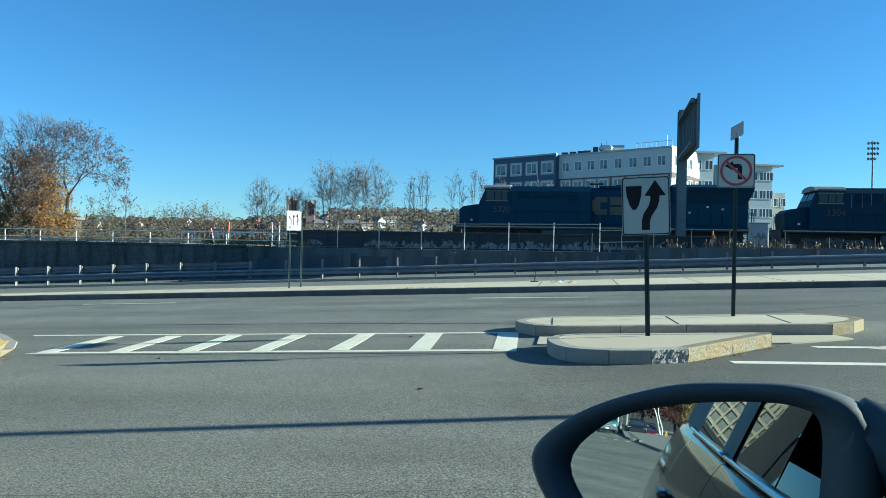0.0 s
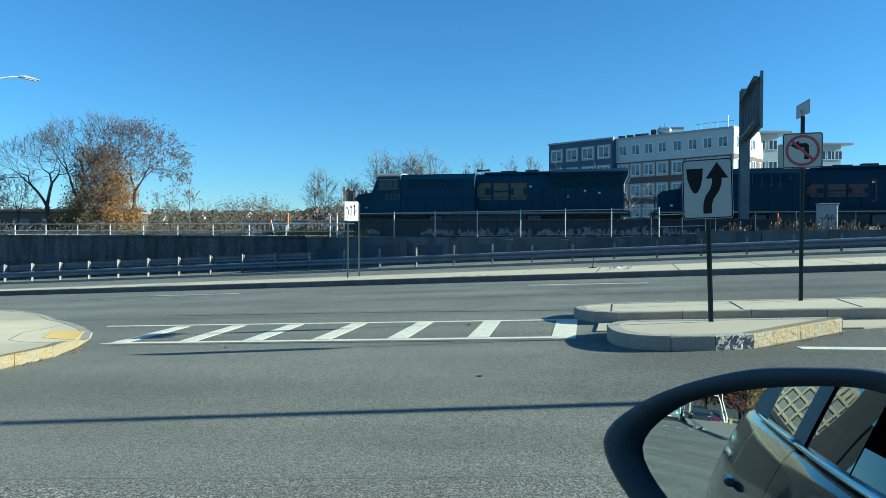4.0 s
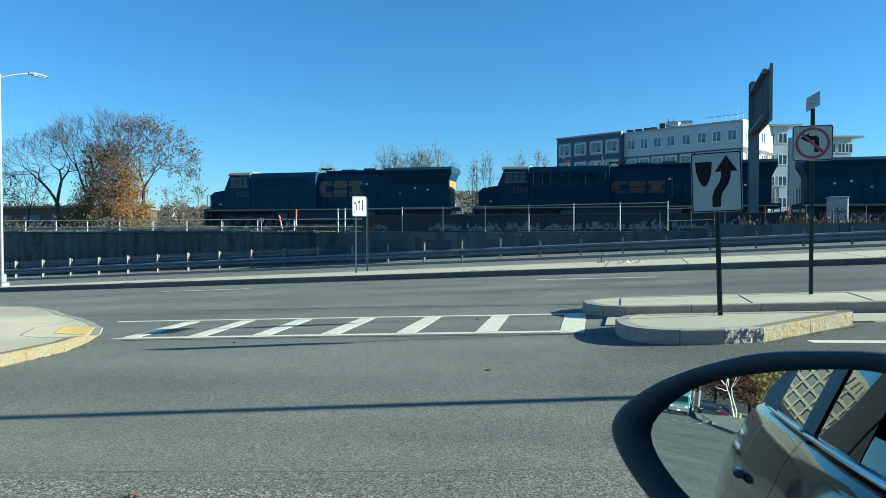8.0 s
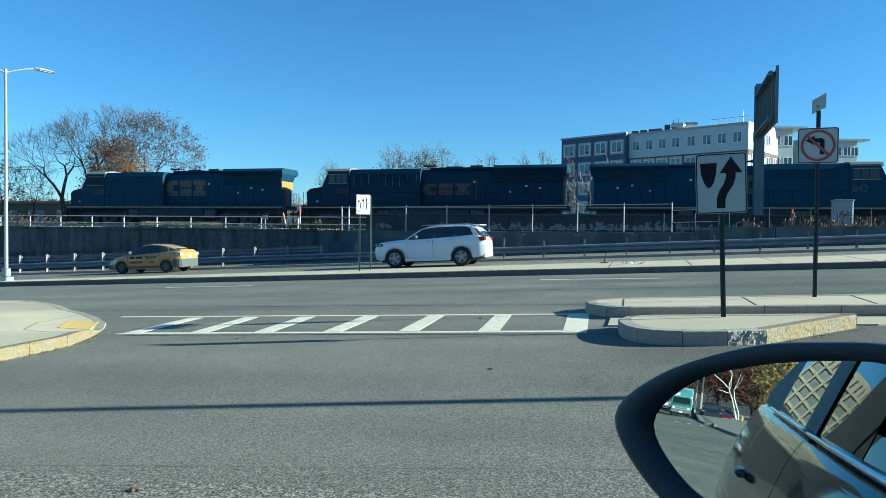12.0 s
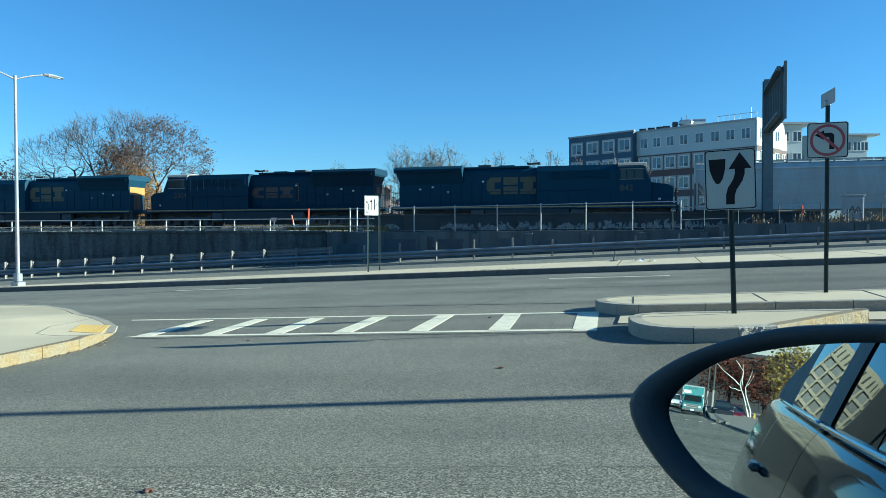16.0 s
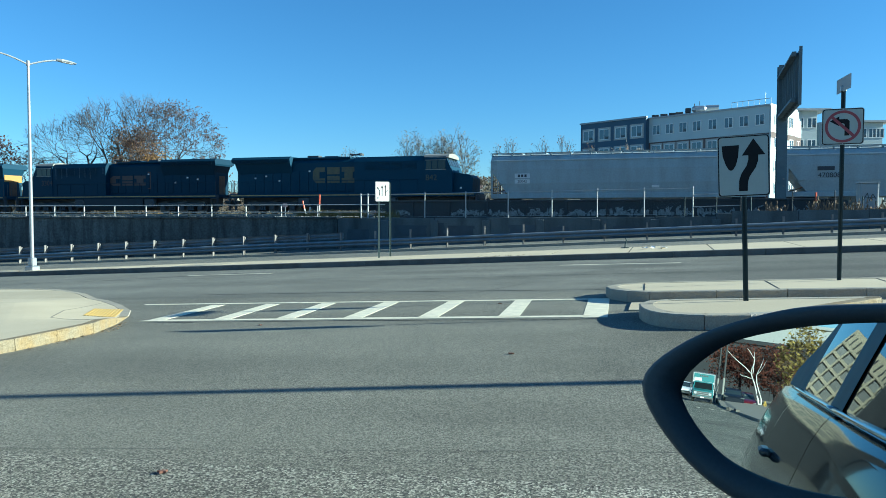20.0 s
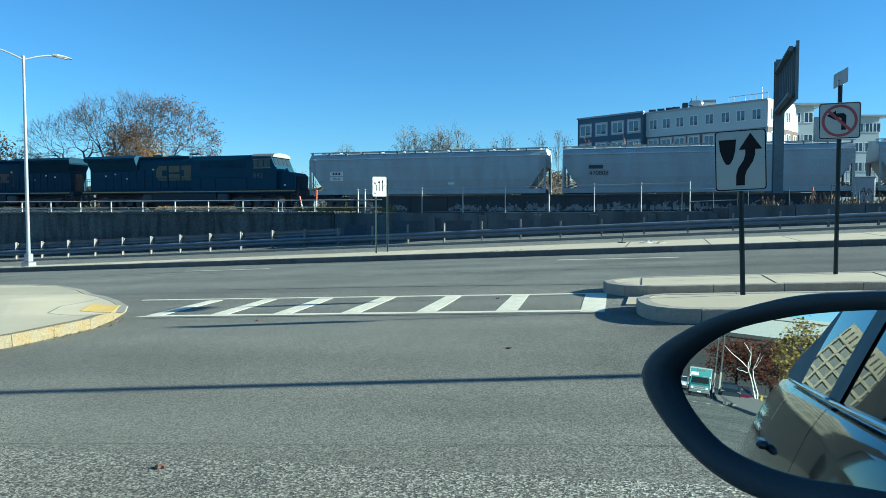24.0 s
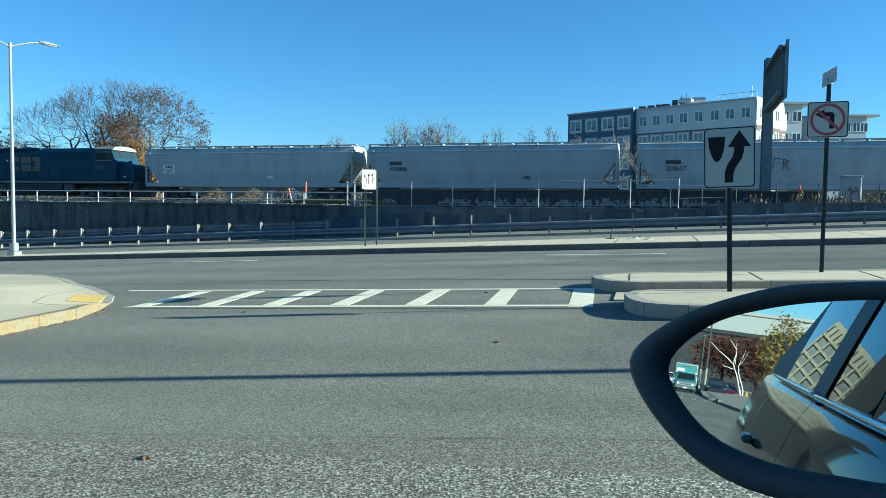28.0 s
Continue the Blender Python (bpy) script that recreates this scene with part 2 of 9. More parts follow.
def tube(bm, p0, p1, r0, r1=None, seg=8, caps=True):
    r1 = r0 if r1 is None else r1
    p0, p1 = Vector(p0), Vector(p1)
    d = (p1 - p0).normalized()
    a = d.orthogonal().normalized()
    b = d.cross(a)
    rings = [[p + (a * math.cos(k * math.tau / seg) + b * math.sin(k * math.tau / seg)) * r for k in range(seg)] for p, r in ((p0, r0), (p1, r1))]
    loft(bm, rings, caps=caps)


def pipe(bm, pts, r, seg=8):
    """A bent tube through points; r: one radius, or one for each point."""
    pts = [Vector(p) for p in pts]
    rs = [r] * len(pts) if not hasattr(r, "__len__") else r
    rings = []
    a = None
    for i, p in enumerate(pts):
        d = (pts[min(i + 1, len(pts) - 1)] - pts[max(i - 1, 0)]).normalized()
        a = d.orthogonal().normalized() if a is None else (a - d * a.dot(d)).normalized()
        b = d.cross(a)
        rings.append([p + (a * math.cos(k * math.tau / seg) + b * math.sin(k * math.tau / seg)) * rs[i] for k in range(seg)])
    loft(bm, rings)


def disc(bm, c, axis, r, w, seg=16, r2=None):
    """A wheel-like cylinder with its axis along x, y or z."""
    c, d = Vector(c), Vector([1.0 if k == axis else 0.0 for k in "xyz"])
    tube(bm, c - d * w / 2, c + d * w / 2, r, r2, seg)


def mesh_of(name, bm, material, smooth=False, crease=0):
    """crease: degrees above which an edge of a smooth mesh stays sharp."""
    bmesh.ops.recalc_face_normals(bm, faces=bm.faces)
    me = bpy.data.meshes.new(name)
    bm.to_mesh(me)
    bm.free()
    if smooth or crease:
        me.shade_smooth()
    if crease:
        me.set_sharp_from_angle(angle=radians(crease))
    if material:
        me.materials.append(material)
    return me


def part(name, bm, material, parent=None, label="", smooth=False, crease=0):
    ob = new(name, mesh_of(name, bm, material, smooth, crease))
    ob.parent = parent
    if label:
        tagged(ob, label)
    return ob


def shared(name, me, parent, m=None):
    """One more part on a mesh that others use too."""
    ob = new(name, me)
    ob.parent = parent
    if m is not None:
        ob.matrix_basis = m
    return ob


def thing(name, label, category, m=None, group="", kind=""):
    ob = new(name)
    if m is not None:
        ob.matrix_basis = m
    return tagged(ob, label, category, group, kind)


def structure(name, bm, material, label, category="ground", smooth=False):
    return tagged(new(name, mesh_of(name, bm, material, smooth)), label, category, "", "structure")


def text_part(name, words, size, material, parent, m, label="", depth=0.004):
    """Letters as a mesh; the text lies in x, y and faces +z of the pose m."""
    cu = bpy.data.curves.new(name, "FONT")
    cu.body, cu.size, cu.align_x, cu.align_y, cu.extrude = words, size, "CENTER", "CENTER", depth
    tmp = bpy.data.objects.new(name, cu)
    me = bpy.data.meshes.new_from_object(tmp)
    bpy.data.objects.remove(tmp)
    me.materials.clear()
    me.materials.append(material)
    ob = new(name, me)
    ob.parent, ob.matrix_basis = parent, m
    if label:
        tagged(ob, label)
    return ob


def lay(x, y):
    """The height of the sloping street."""
    return 0.049 * max(-70.0, min(x, 60.0)) + 0.010 * y


# ---- surfaces ----
ASPHALT = asphalt_mat("asphalt", (0.070, 0.0665, 0.0525), (0.186, 0.174, 0.132), (0.345, 0.32, 0.248), 105, 0.42, 0.20, seam=(4.09, 0.125), dark_zone=((3.2, 7.8), (4.2, 3.4), 0.62))
ROAD = asphalt_mat("road_asphalt", (0.098, 0.094, 0.079), (0.170, 0.161, 0.128), (0.26, 0.245, 0.19), 120, 0.3, 0.26, dark_zone=((9.0, 16.0), (11.0, 6.0), 0.68))
COARSE = asphalt_mat("coarse_asphalt", (0.054, 0.051, 0.041), (0.20, 0.187, 0.144), (0.57, 0.53, 0.415), 96, 0.8, 0.3)
CRACK = mat("tar_crack", (0.03, 0.03, 0.03), 0.8)
CONCRETE = mat("concrete", (0.54, 0.49, 0.40), 0.85, vary=0.08, scale=1.2, fine=60, bump=0.3, second=(0.40, 0.375, 0.33), amount=0.6)
SLAB = mat("pavement_concrete", (0.53, 0.445, 0.295), 0.85, vary=0.08, scale=0.9, fine=60, bump=0.3, second=(0.43, 0.355, 0.235), amount=0.6, per_object=0.06)
GRANITE = mat("kerb_granite", (0.37, 0.32, 0.235), 0.85, vary=0.16, scale=4, fine=70, bump=0.5, second=(0.25, 0.23, 0.19), amount=0.6, per_object=0.06)
CONCRETE_DARK = mat("grimy_concrete_joint", (0.20, 0.18, 0.14), 0.9)
CHIPPED = mat("chipped_granite", (0.42, 0.385, 0.32), 0.9, vary=0.2, scale=12, fine=70, bump=0.6, second=(0.27, 0.24, 0.19), amount=0.7, depth=0.02)
YELLOW_KERB = mat("worn_yellow_kerb_paint", (0.225, 0.185, 0.115), 0.85, vary=0.2, scale=4, fine=55, bump=0.7, second=(0.25, 0.165, 0.055), amount=0.8, per_object=0.05, depth=0.01)
PAINT = mat("road_paint", (0.80, 0.715, 0.52), 0.7, vary=0.12, scale=9, fine=80, bump=0.3, second=(0.50, 0.46, 0.35), amount=0.6)
TACTILE = mat("tactile_yellow", (0.66, 0.43, 0.09), 0.6, vary=0.06, scale=6, fine=60, second=(0.62, 0.40, 0.06))
EARTH = mat("yard_gravel", (0.16, 0.145, 0.12), 0.95, vary=0.4, scale=0.15, fine=6, bump=0.6, second=(0.12, 0.12, 0.06), amount=0.8, depth=0.03)
OLD_STONE = mat("old_wall_stone", (0.0903, 0.105, 0.104), 0.9, vary=0.3, scale=0.9, fine=9, bump=0.8, second=(0.028, 0.03, 0.032), amount=1.0, per_object=0.22, depth=0.02, stretch=(2.2, 2.2, 0.35))
WALL_CONC = mat("wall_concrete", (0.112, 0.124, 0.124), 0.9, vary=0.15, scale=0.5, fine=20, bump=0.4, second=(0.052, 0.058, 0.058), amount=0.9, per_object=0.14, depth=0.01, stretch=(2.6, 2.6, 0.4))
GALV = mat("galvanised_steel", (0.46, 0.48, 0.50), 0.45, 0.7, vary=0.12, scale=2.5, fine=40, bump=0.1, second=(0.30, 0.30, 0.30))
POST_STEEL = mat("weathered_post_steel", (0.20, 0.19, 0.18), 0.7, 0.2, vary=0.12, scale=5, fine=40, second=(0.35, 0.30, 0.25))
RAIL_PAINT = mat("pale_rail_paint", (0.50, 0.49, 0.455), 0.6, vary=0.1, scale=5, fine=40, second=(0.42, 0.36, 0.30))
STEEL = mat("rail_steel", (0.34, 0.30, 0.27), 0.4, 0.7, vary=0.2, scale=2, fine=30)
SLEEPER = mat("sleeper_wood", (0.10, 0.085, 0.07), 0.9, vary=0.3, scale=6, fine=40, bump=0.5)
BALLAST = mat("ballast", (0.16, 0.152, 0.14), 0.95, vary=0.6, scale=0.6, fine=18, bump=1.0, second=(0.08, 0.07, 0.06), amount=0.7, depth=0.04)


# ---- ground: one sheet to the horizon ----
def smooth_step(v):
    v = max(0.0, min(1.0, v))
    return v * v * (3 - 2 * v)


def terrain(x, y):
    if y < 40:
        far = smooth_step((-y - 60) / 200)
        return lay(x, max(y, -60)) - 0.10 - far * 0.5
    az = math.degrees(math.atan2(y, x))
    d = math.hypot(x, y)
    hill = smooth_step((d - 260) / 420) * (14 + 16 * smooth_step((118 - az) / 14)) * smooth_step((az - 60) / 25) * smooth_step((165 - az) / 30)
    return 0.95 + hill * (1 + 0.12 * noise.noise(Vector((x * 0.008, y * 0.008, 0.3))))


def grid_line(spans):
    out = []
    for a, b, n in spans:
        out += [a + (b - a) * k / n for k in range(n)]
    return out + [spans[-1][1]]


gx = grid_line([(-3000, -800, 6), (-800, -120, 17), (-120, 80, 25), (80, 800, 12), (800, 3000, 5)])
gy = grid_line([(-3000, -300, 5), (-300, -60, 8), (-60, 39.9, 14), (39.9, 40.1, 1), (40.1, 250, 14), (250, 900, 20), (900, 3000, 6)])
bm = bmesh.new()
vv = [[bm.verts.new((x, y, terrain(x, y))) for x in gx] for y in gy]
for j in range(len(gy) - 1):
    for i in range(len(gx) - 1):
        bm.faces.new((vv[j][i], vv[j][i + 1], vv[j + 1][i + 1], vv[j + 1][i]))
structure("ground", bm, EARTH, "dry gravel and sparse grass of the railway yard and the hill", smooth=True)


def sheet(name, x0, x1, y0, y1, lift, material, label, nx=12, ny=8, category="road"):
    """A street surface that follows the slope, 60 mm thick."""
    bm = bmesh.new()
    xs = [x0 + (x1 - x0) * k / nx for k in range(nx + 1)]
    ys = [y0 + (y1 - y0) * k / ny for k in range(ny + 1)]
    v = [[bm.verts.new((x, y, lay(x, y) + lift)) for x in xs] for y in ys]
    for j in range(ny):
        for i in range(nx):
            bm.faces.new((v[j][i], v[j][i + 1], v[j + 1][i + 1], v[j + 1][i]))
    geo = bmesh.ops.extrude_face_region(bm, geom=bm.faces[:])
    for q in geo["geom"]:
        if isinstance(q, bmesh.types.BMVert):
            q.co.z -= 0.06
    return structure(name, bm, material, label, category)


sheet("road_turn", -70, 60, -60, 3.55, 0, COARSE, "very coarse pale-flecked asphalt beside the car", 26, 14)
sheet("road_near", -70, 60, 3.55, 12.6, 0, ASPHALT, "coarse grey asphalt of the side street and turning lane", 26, 4)
sheet("road_main", -70, 60, 12.6, 23.1, 0, ROAD, "smooth grey asphalt of the main road", 26, 3)
sheet("road_far", -70, 60, 23.1, 39.9, 0, ROAD, "grey asphalt of the far carriageway beside the guardrail", 26, 4)


def tilted(bm, pts, z0, z1):
    """Extrudes an outline on the sloping street, between two heights above it."""
    return loft(bm, [[(x, y, lay(x, y) + z) for x, y in pts] for z in (z0, z1)])


def marking(name, pts, label="worn white road paint"):
    bm = bmesh.new()
    tilted(bm, pts, -0.003, 0.004)
    return structure(name, bm, PAINT, label, "road marking")


# hatched strip before the island
marking("stop_strip_near_line", [(-7.72, 9.40), (-0.92, 9.47), (-0.92, 9.62), (-7.55, 9.55)])
marking("stop_strip_far_line", [(-9.40, 11.64), (-1.02, 11.42), (-1.02, 11.54), (-9.45, 11.76)])
for xt, xb in ((-7.64, -7.45), (-6.55, -6.32), (-5.48, -5.27), (-4.34, -4.20), (-3.21, -3.08), (-2.11, -1.95)):
    marking("stop_strip_bar", [(xb - 0.17, 9.55), (xb + 0.12, 9.55), (xt + 0.12, 11.46), (xt - 0.15, 11.46)])
marking("stop_strip_end_bar", [(-0.99, 9.43), (-0.68, 9.43), (-0.80, 11.55), (-1.12, 11.55)])
marking("lane_dash", [(-14.2, 19.58), (-11.3, 19.62), (-11.3, 19.74), (-14.2, 19.70)])
marking("lane_dash", [(-2.65, 19.50), (0.4, 19.10), (0.4, 19.22), (-2.65, 19.62)])
marking("slip_lane_line", [(1.75, 8.42), (5.6, 8.0), (5.6, 8.18), (1.72, 8.60)])
marking("slip_lane_arrow_bar", [(2.95, 9.6), (5.2, 9.35), (5.2, 9.5), (2.9, 9.76)])
marking("slip_lane_arrow_bar", [(3.6, 9.45), (4.3, 9.9), (4.2, 10.0), (3.45, 9.56)])


def crack(pts, width=0.02):
    """A sealed crack: a thin wandering strip of tar."""
    rnd = random.Random(len(pts) * 7 + int(pts[0][0] * 10))
    line = []
    for a, b in zip(pts, pts[1:]):
        a, b = Vector(a), Vector(b)
        n = max(2, int((b - a).length / 0.3))
        line += [a.lerp(b, k / n) + Vector((0, rnd.gauss(0, 0.008))) for k in range(n)]
    line.append(Vector(pts[-1]))
    bm = bmesh.new()
    vs = []
    for i, p in enumerate(line):
        d = (line[min(i + 1, len(line) - 1)] - line[max(i - 1, 0)]).normalized()
        s = Vector((-d.y, d.x)) * width * rnd.uniform(0.3, 0.7)
        vs.append([bm.verts.new((q.x, q.y, lay(q.x, q.y) + 0.0035)) for q in (p - s, p + s)])
    for a, b in zip(vs, vs[1:]):
        bm.faces.new((a[0], a[1], b[1], b[0]))
    return structure("road_crack", bm, CRACK, "thin dark sealed crack in the asphalt", "crack")


crack([(-9.4, 13.4), (-6.0, 13.28), (-4.4, 13.2), (-0.3, 12.85), (3.5, 12.75)], 0.05)
crack([(-5.2, 3.45), (-3.2, 3.71), (-1.76, 3.87), (-0.18, 4.08), (1.4, 4.30)], 0.005)
crack([(-3.3, 12.6), (-2.6, 14.5)], 0.025)
crack([(-16.5, 18.6), (-14.5, 19.2), (-12.6, 19.9)], 0.10)
crack([(-22.0, 18.0), (-16.0, 18.4), (-12.0, 18.3)], 0.05)
crack([(-7.4, 9.25), (-4.0, 9.30), (-0.8, 9.28)], 0.03)
crack([(-21.0, -10.5), (-17.1, -10.83), (-14.3, -11.0), (-11.5, -11.5)], 0.06)
crack([(-12.4, -6.8), (-11.2, -7.1), (-10.3, -7.6)], 0.04)
crack([(-12, 16.5), (-5, 16.2), (2, 16.3)], 0.03)
crack([(3.2, 14.2), (6.2, 16.0), (9.0, 16.6)], 0.05)


# ---- kerbs and pavements ----
def kerb_line(owner, pts, width, z0, z1, material, piece, closed=False, rough=None, drop=None):
    """Kerb stones along a line on the street, each a piece of its own, on the left of the way. drop: how high the kerb stands at a place, as a share."""
    share = drop or (lambda w: 1.0)
    pts = [Vector(p) for p in pts]
    if closed:
        pts = pts + [pts[0]]
    runs = []
    for a, b in zip(pts, pts[1:]):
        d = b - a
        if d.length < 0.35 and runs and len(runs[-1]) < 5 and (runs[-1][-1] - runs[-1][-2]).length < 0.35:
            runs[-1].append(b)
        elif d.length < 0.35:
            runs.append([a, b])
        else:
            n = max(1, round(d.length / piece))
            runs += [[a + d * (k / n), a + d * ((k + 1) / n)] for k in range(n)]
    for run in runs:
        ends = ((run[1] - run[0]).normalized() * 0.004, (run[-1] - run[-2]).normalized() * 0.004)
        line = [run[0] + ends[0], *run[1:-1], run[-1] - ends[1]]
        stations = []
        for p, q in zip(line, line[1:]):
            m = max(4, int((q - p).length / 0.022)) if rough else 1
            stations += [p.lerp(q, k / m) for k in range(m)]
        stations.append(line[-1])
        amp = rough(line[0]) if rough else 0.0
        rings = []
        for k, e in enumerate(stations):
            d = (stations[min(k + 1, len(stations) - 1)] - stations[max(k - 1, 0)]).normalized()
            side = Vector((-d.y, d.x)) * width
            out, cham = -side.normalized(), side * 0.08
            h = z1 * share(e)
            ring = []
            for j in range(11 if rough else 2):
                z = z0 + (h - 0.012 - z0) * (j / 10 if rough else j)
                c = e + out * amp * (0.8 * noise.noise(Vector((e.x * 13, e.y * 13, z * 17))) + 0.8 * noise.noise(Vector((e.x * 31, e.y * 31, z * 43))))
                ring.append((*c, lay(c.x, c.y) + z))
            for w, z in ((e + cham, h), (e + side, h), (e + side, z0)):
                ring.append((*w, lay(w.x, w.y) + z))
            rings.append(ring)
        bm = bmesh.new()
        loft(bm, rings)
        part("kerb_stone", bm, material(line[0]) if callable(material) else material, owner)


def pavement(name, pts, lift, material, label):
    bm = bmesh.new()
    tilted(bm, pts, -0.05, lift)
    return structure(name, bm, material, label, "pavement")


# far pavement between the carriageways: slabs with joints and a kerb on each side
walk_far = thing("pavement_far", "pale concrete pavement strip with granite kerbs between carriageways", "pavement", kind="structure")


def front_y(x):
    """The street edge of the far pavement, which narrows towards -x."""
    return 21.45 - 0.035 * max(-28, min(12, x))


def back_y(x):
    return 25.3 + 0.06 * max(-28, min(8, x))


xs = [-70 + 2.3 * k for k in range(57)]
for a, b in zip(xs, xs[1:]):
    bm = bmesh.new()
    tilted(bm, [(a + 0.018, front_y(a) + 0.19), (b - 0.018, front_y(b) + 0.19), (b - 0.018, back_y(b) - 0.19), (a + 0.018, back_y(a) - 0.19)], -0.05, 0.165 + random.uniform(-0.0015, 0.0015))
    part("slab", bm, SLAB, walk_far)
    bm = bmesh.new()
    tilted(bm, [(b - 0.017, front_y(b) + 0.19), (b + 0.017, front_y(b) + 0.19), (b + 0.017, back_y(b) - 0.19), (b - 0.017, back_y(b) - 0.19)], -0.05, 0.162)
    part("joint_filler", bm, CRACK, walk_far)
# grime, plus the shade of the street-facing kerb, is in this dark colour
OLD_KERB = mat("grimy_shaded_kerb_granite", (0.17, 0.155, 0.13), 0.9, vary=0.25, scale=3, fine=50, bump=0.5, second=(0.09, 0.082, 0.07), amount=0.7, per_object=0.1)
kerb_line(walk_far, [(x, front_y(x)) for x in (-70, -28, 12, 60)], 0.18, -0.05, 0.17, OLD_KERB, 2.4)
kerb_line(walk_far, [(x, back_y(x)) for x in (60, 8, -28, -70)], 0.18, -0.05, 0.17, GRANITE, 2.4)

# low kerb at the foot of the guardrail
kerb_rail = thing("kerb_guardrail", "low granite kerb in front of the guardrail", "kerb", kind="structure")
kerb_line(kerb_rail, [(-70, 32.4), (40, 32.4)], 0.15, -0.05, 0.12, GRANITE, 3.0)

# corner pavement
corner_pts = [(-70, -34), (-22, -5.5), (-12.5, 0.2), (-9.0, 3.4), (-7.7, 5.6), (-7.42, 6.9), (-7.45, 8.2), (-7.86, 9.12), (-8.36, 9.98), (-8.98, 10.78), (-9.85, 11.60), (-11.0, 12.55), (-12.4, 13.45), (-14.6, 14.3), (-18, 14.9), (-70, 15.2)]
walk_corner = thing("pavement_corner", "pale concrete street corner with a dropped, worn yellow kerb", "pavement", kind="structure")
RAMP = (Vector((-8.42, 10.1)), Vector((-11.6, 12.95)))


def corner_share(p):
    """How much of its full height the corner keeps: it falls to the street at the crossing."""
    a, b = RAMP
    f = max(0.0, min(1.0, (Vector((p[0], p[1])) - a).dot(b - a) / (b - a).length_squared))
    return 0.07 + 0.93 * smooth_step((Vector((p[0], p[1])) - a.lerp(b, f)).length / 1.9)


def corner_sheet(bm, pts, low, high):
    """An outline laid over the corner and its ramp, cut finely enough to bend with it."""
    bm.faces.new([bm.verts.new((x, y, 0)) for x, y in pts])
    for axis, marks in (((1, 0, 0), [-12.0 + 0.3 * k for k in range(16)]), ((0, 1, 0), [7.0 + 0.3 * k for k in range(24)])):
        for v in marks:
            bmesh.ops.bisect_plane(bm, geom=bm.verts[:] + bm.edges[:] + bm.faces[:], plane_co=(v, v, 0), plane_no=axis)
    tops = bm.verts[:]
    made = bmesh.ops.extrude_face_region(bm, geom=bm.faces[:])["geom"]
    for v in [q for q in made if isinstance(q, bmesh.types.BMVert)]:
        v.co.z = lay(v.co.x, v.co.y) + 0.145 * corner_share(v.co) + low
    for v in tops:
        v.co.z = lay(v.co.x, v.co.y) + 0.145 * corner_share(v.co) + high


bm = bmesh.new()
inner = [(-70, -33.8), (-22.08, -5.36), (-12.6, 0.34), (-9.13, 3.5), (-7.85, 5.66), (-7.56, 6.9), (-7.60, 8.2), (-8.00, 9.07), (-8.48, 9.89), (-9.09, 10.67), (-9.94, 11.48), (-11.08, 12.41), (-12.48, 13.31), (-14.64, 14.14), (-18, 14.74), (-70, 15.04)]
corner_sheet(bm, inner, -0.14, 0.0)
part("slab", bm, SLAB, walk_corner)
kerb_line(walk_corner, corner_pts[:9], 0.15, -0.05, 0.15, YELLOW_KERB, 0.8, rough=lambda p: 0.010 if p.x > -14 else 0.002, drop=corner_share)
kerb_line(walk_corner, corner_pts[8:], 0.15, -0.05, 0.15, GRANITE, 1.0, drop=corner_share)
# score lines of the ramp and the tactile plate
for a, b in (((-10.75, 12.15), (-10.05, 10.38)), ((-10.05, 10.38), (-9.2, 9.23)), ((-9.2, 9.23), (-7.8, 8.72))):
    a, b = Vector(a), Vector(b)
    bm = bmesh.new()
    g = Vector((-(b - a).y, (b - a).x)).normalized() * 0.011
    corner_sheet(bm, [a - g, b - g, b + g, a + g], -0.01, 0.002)
    part("score_line", bm, CONCRETE_DARK, walk_corner)
plate = tagged(thing("tactile_plate", "yellow ribbed tactile plate set in the pavement", "tactile paving", kind="structure"))
tp = [Vector(p) for p in ((-9.13, 9.81), (-8.45, 9.77), (-9.20, 10.86), (-9.94, 10.96))]
bm = bmesh.new()
corner_sheet(bm, tp, -0.02, 0.003)
part("base", bm, mat("tactile_base_worn", (0.60, 0.45, 0.18), 0.7, vary=0.1, scale=6, second=(0.5, 0.42, 0.28)), plate)
for k in range(9):
    f0 = (k + 0.3) / 9.2
    a, b = tp[0].lerp(tp[1], f0), tp[3].lerp(tp[2], f0)
    w = (tp[1] - tp[0]) * 0.072
    bm = bmesh.new()
    corner_sheet(bm, [a, a + w, b + w, b], 0.0, 0.007)
    part("rib", bm, TACTILE, plate)


def island(name, pts, label, kerb_of, piece=1.2, rough=None):
    """A traffic island: kerb stones round a concrete top."""
    ob = thing(name, label, "traffic island", kind="structure")
    kerb_line(ob, pts, 0.16, -0.05, 0.16, kerb_of, piece, closed=True, rough=rough)
    ins = []
    n = len(pts)
    for i, p in enumerate(pts):
        e0 = (Vector(p) - Vector(pts[i - 1])).normalized()
        e1 = (Vector(pts[(i + 1) % n]) - Vector(p)).normalized()
        nn = (Vector((-e0.y, e0.x)) + Vector((-e1.y, e1.x))).normalized()
        ins.append(Vector(p) + nn * 0.15)
    bm = bmesh.new()
    tilted(bm, ins, -0.05, 0.156)
    part("top", bm, SLAB, ob)
    return ob


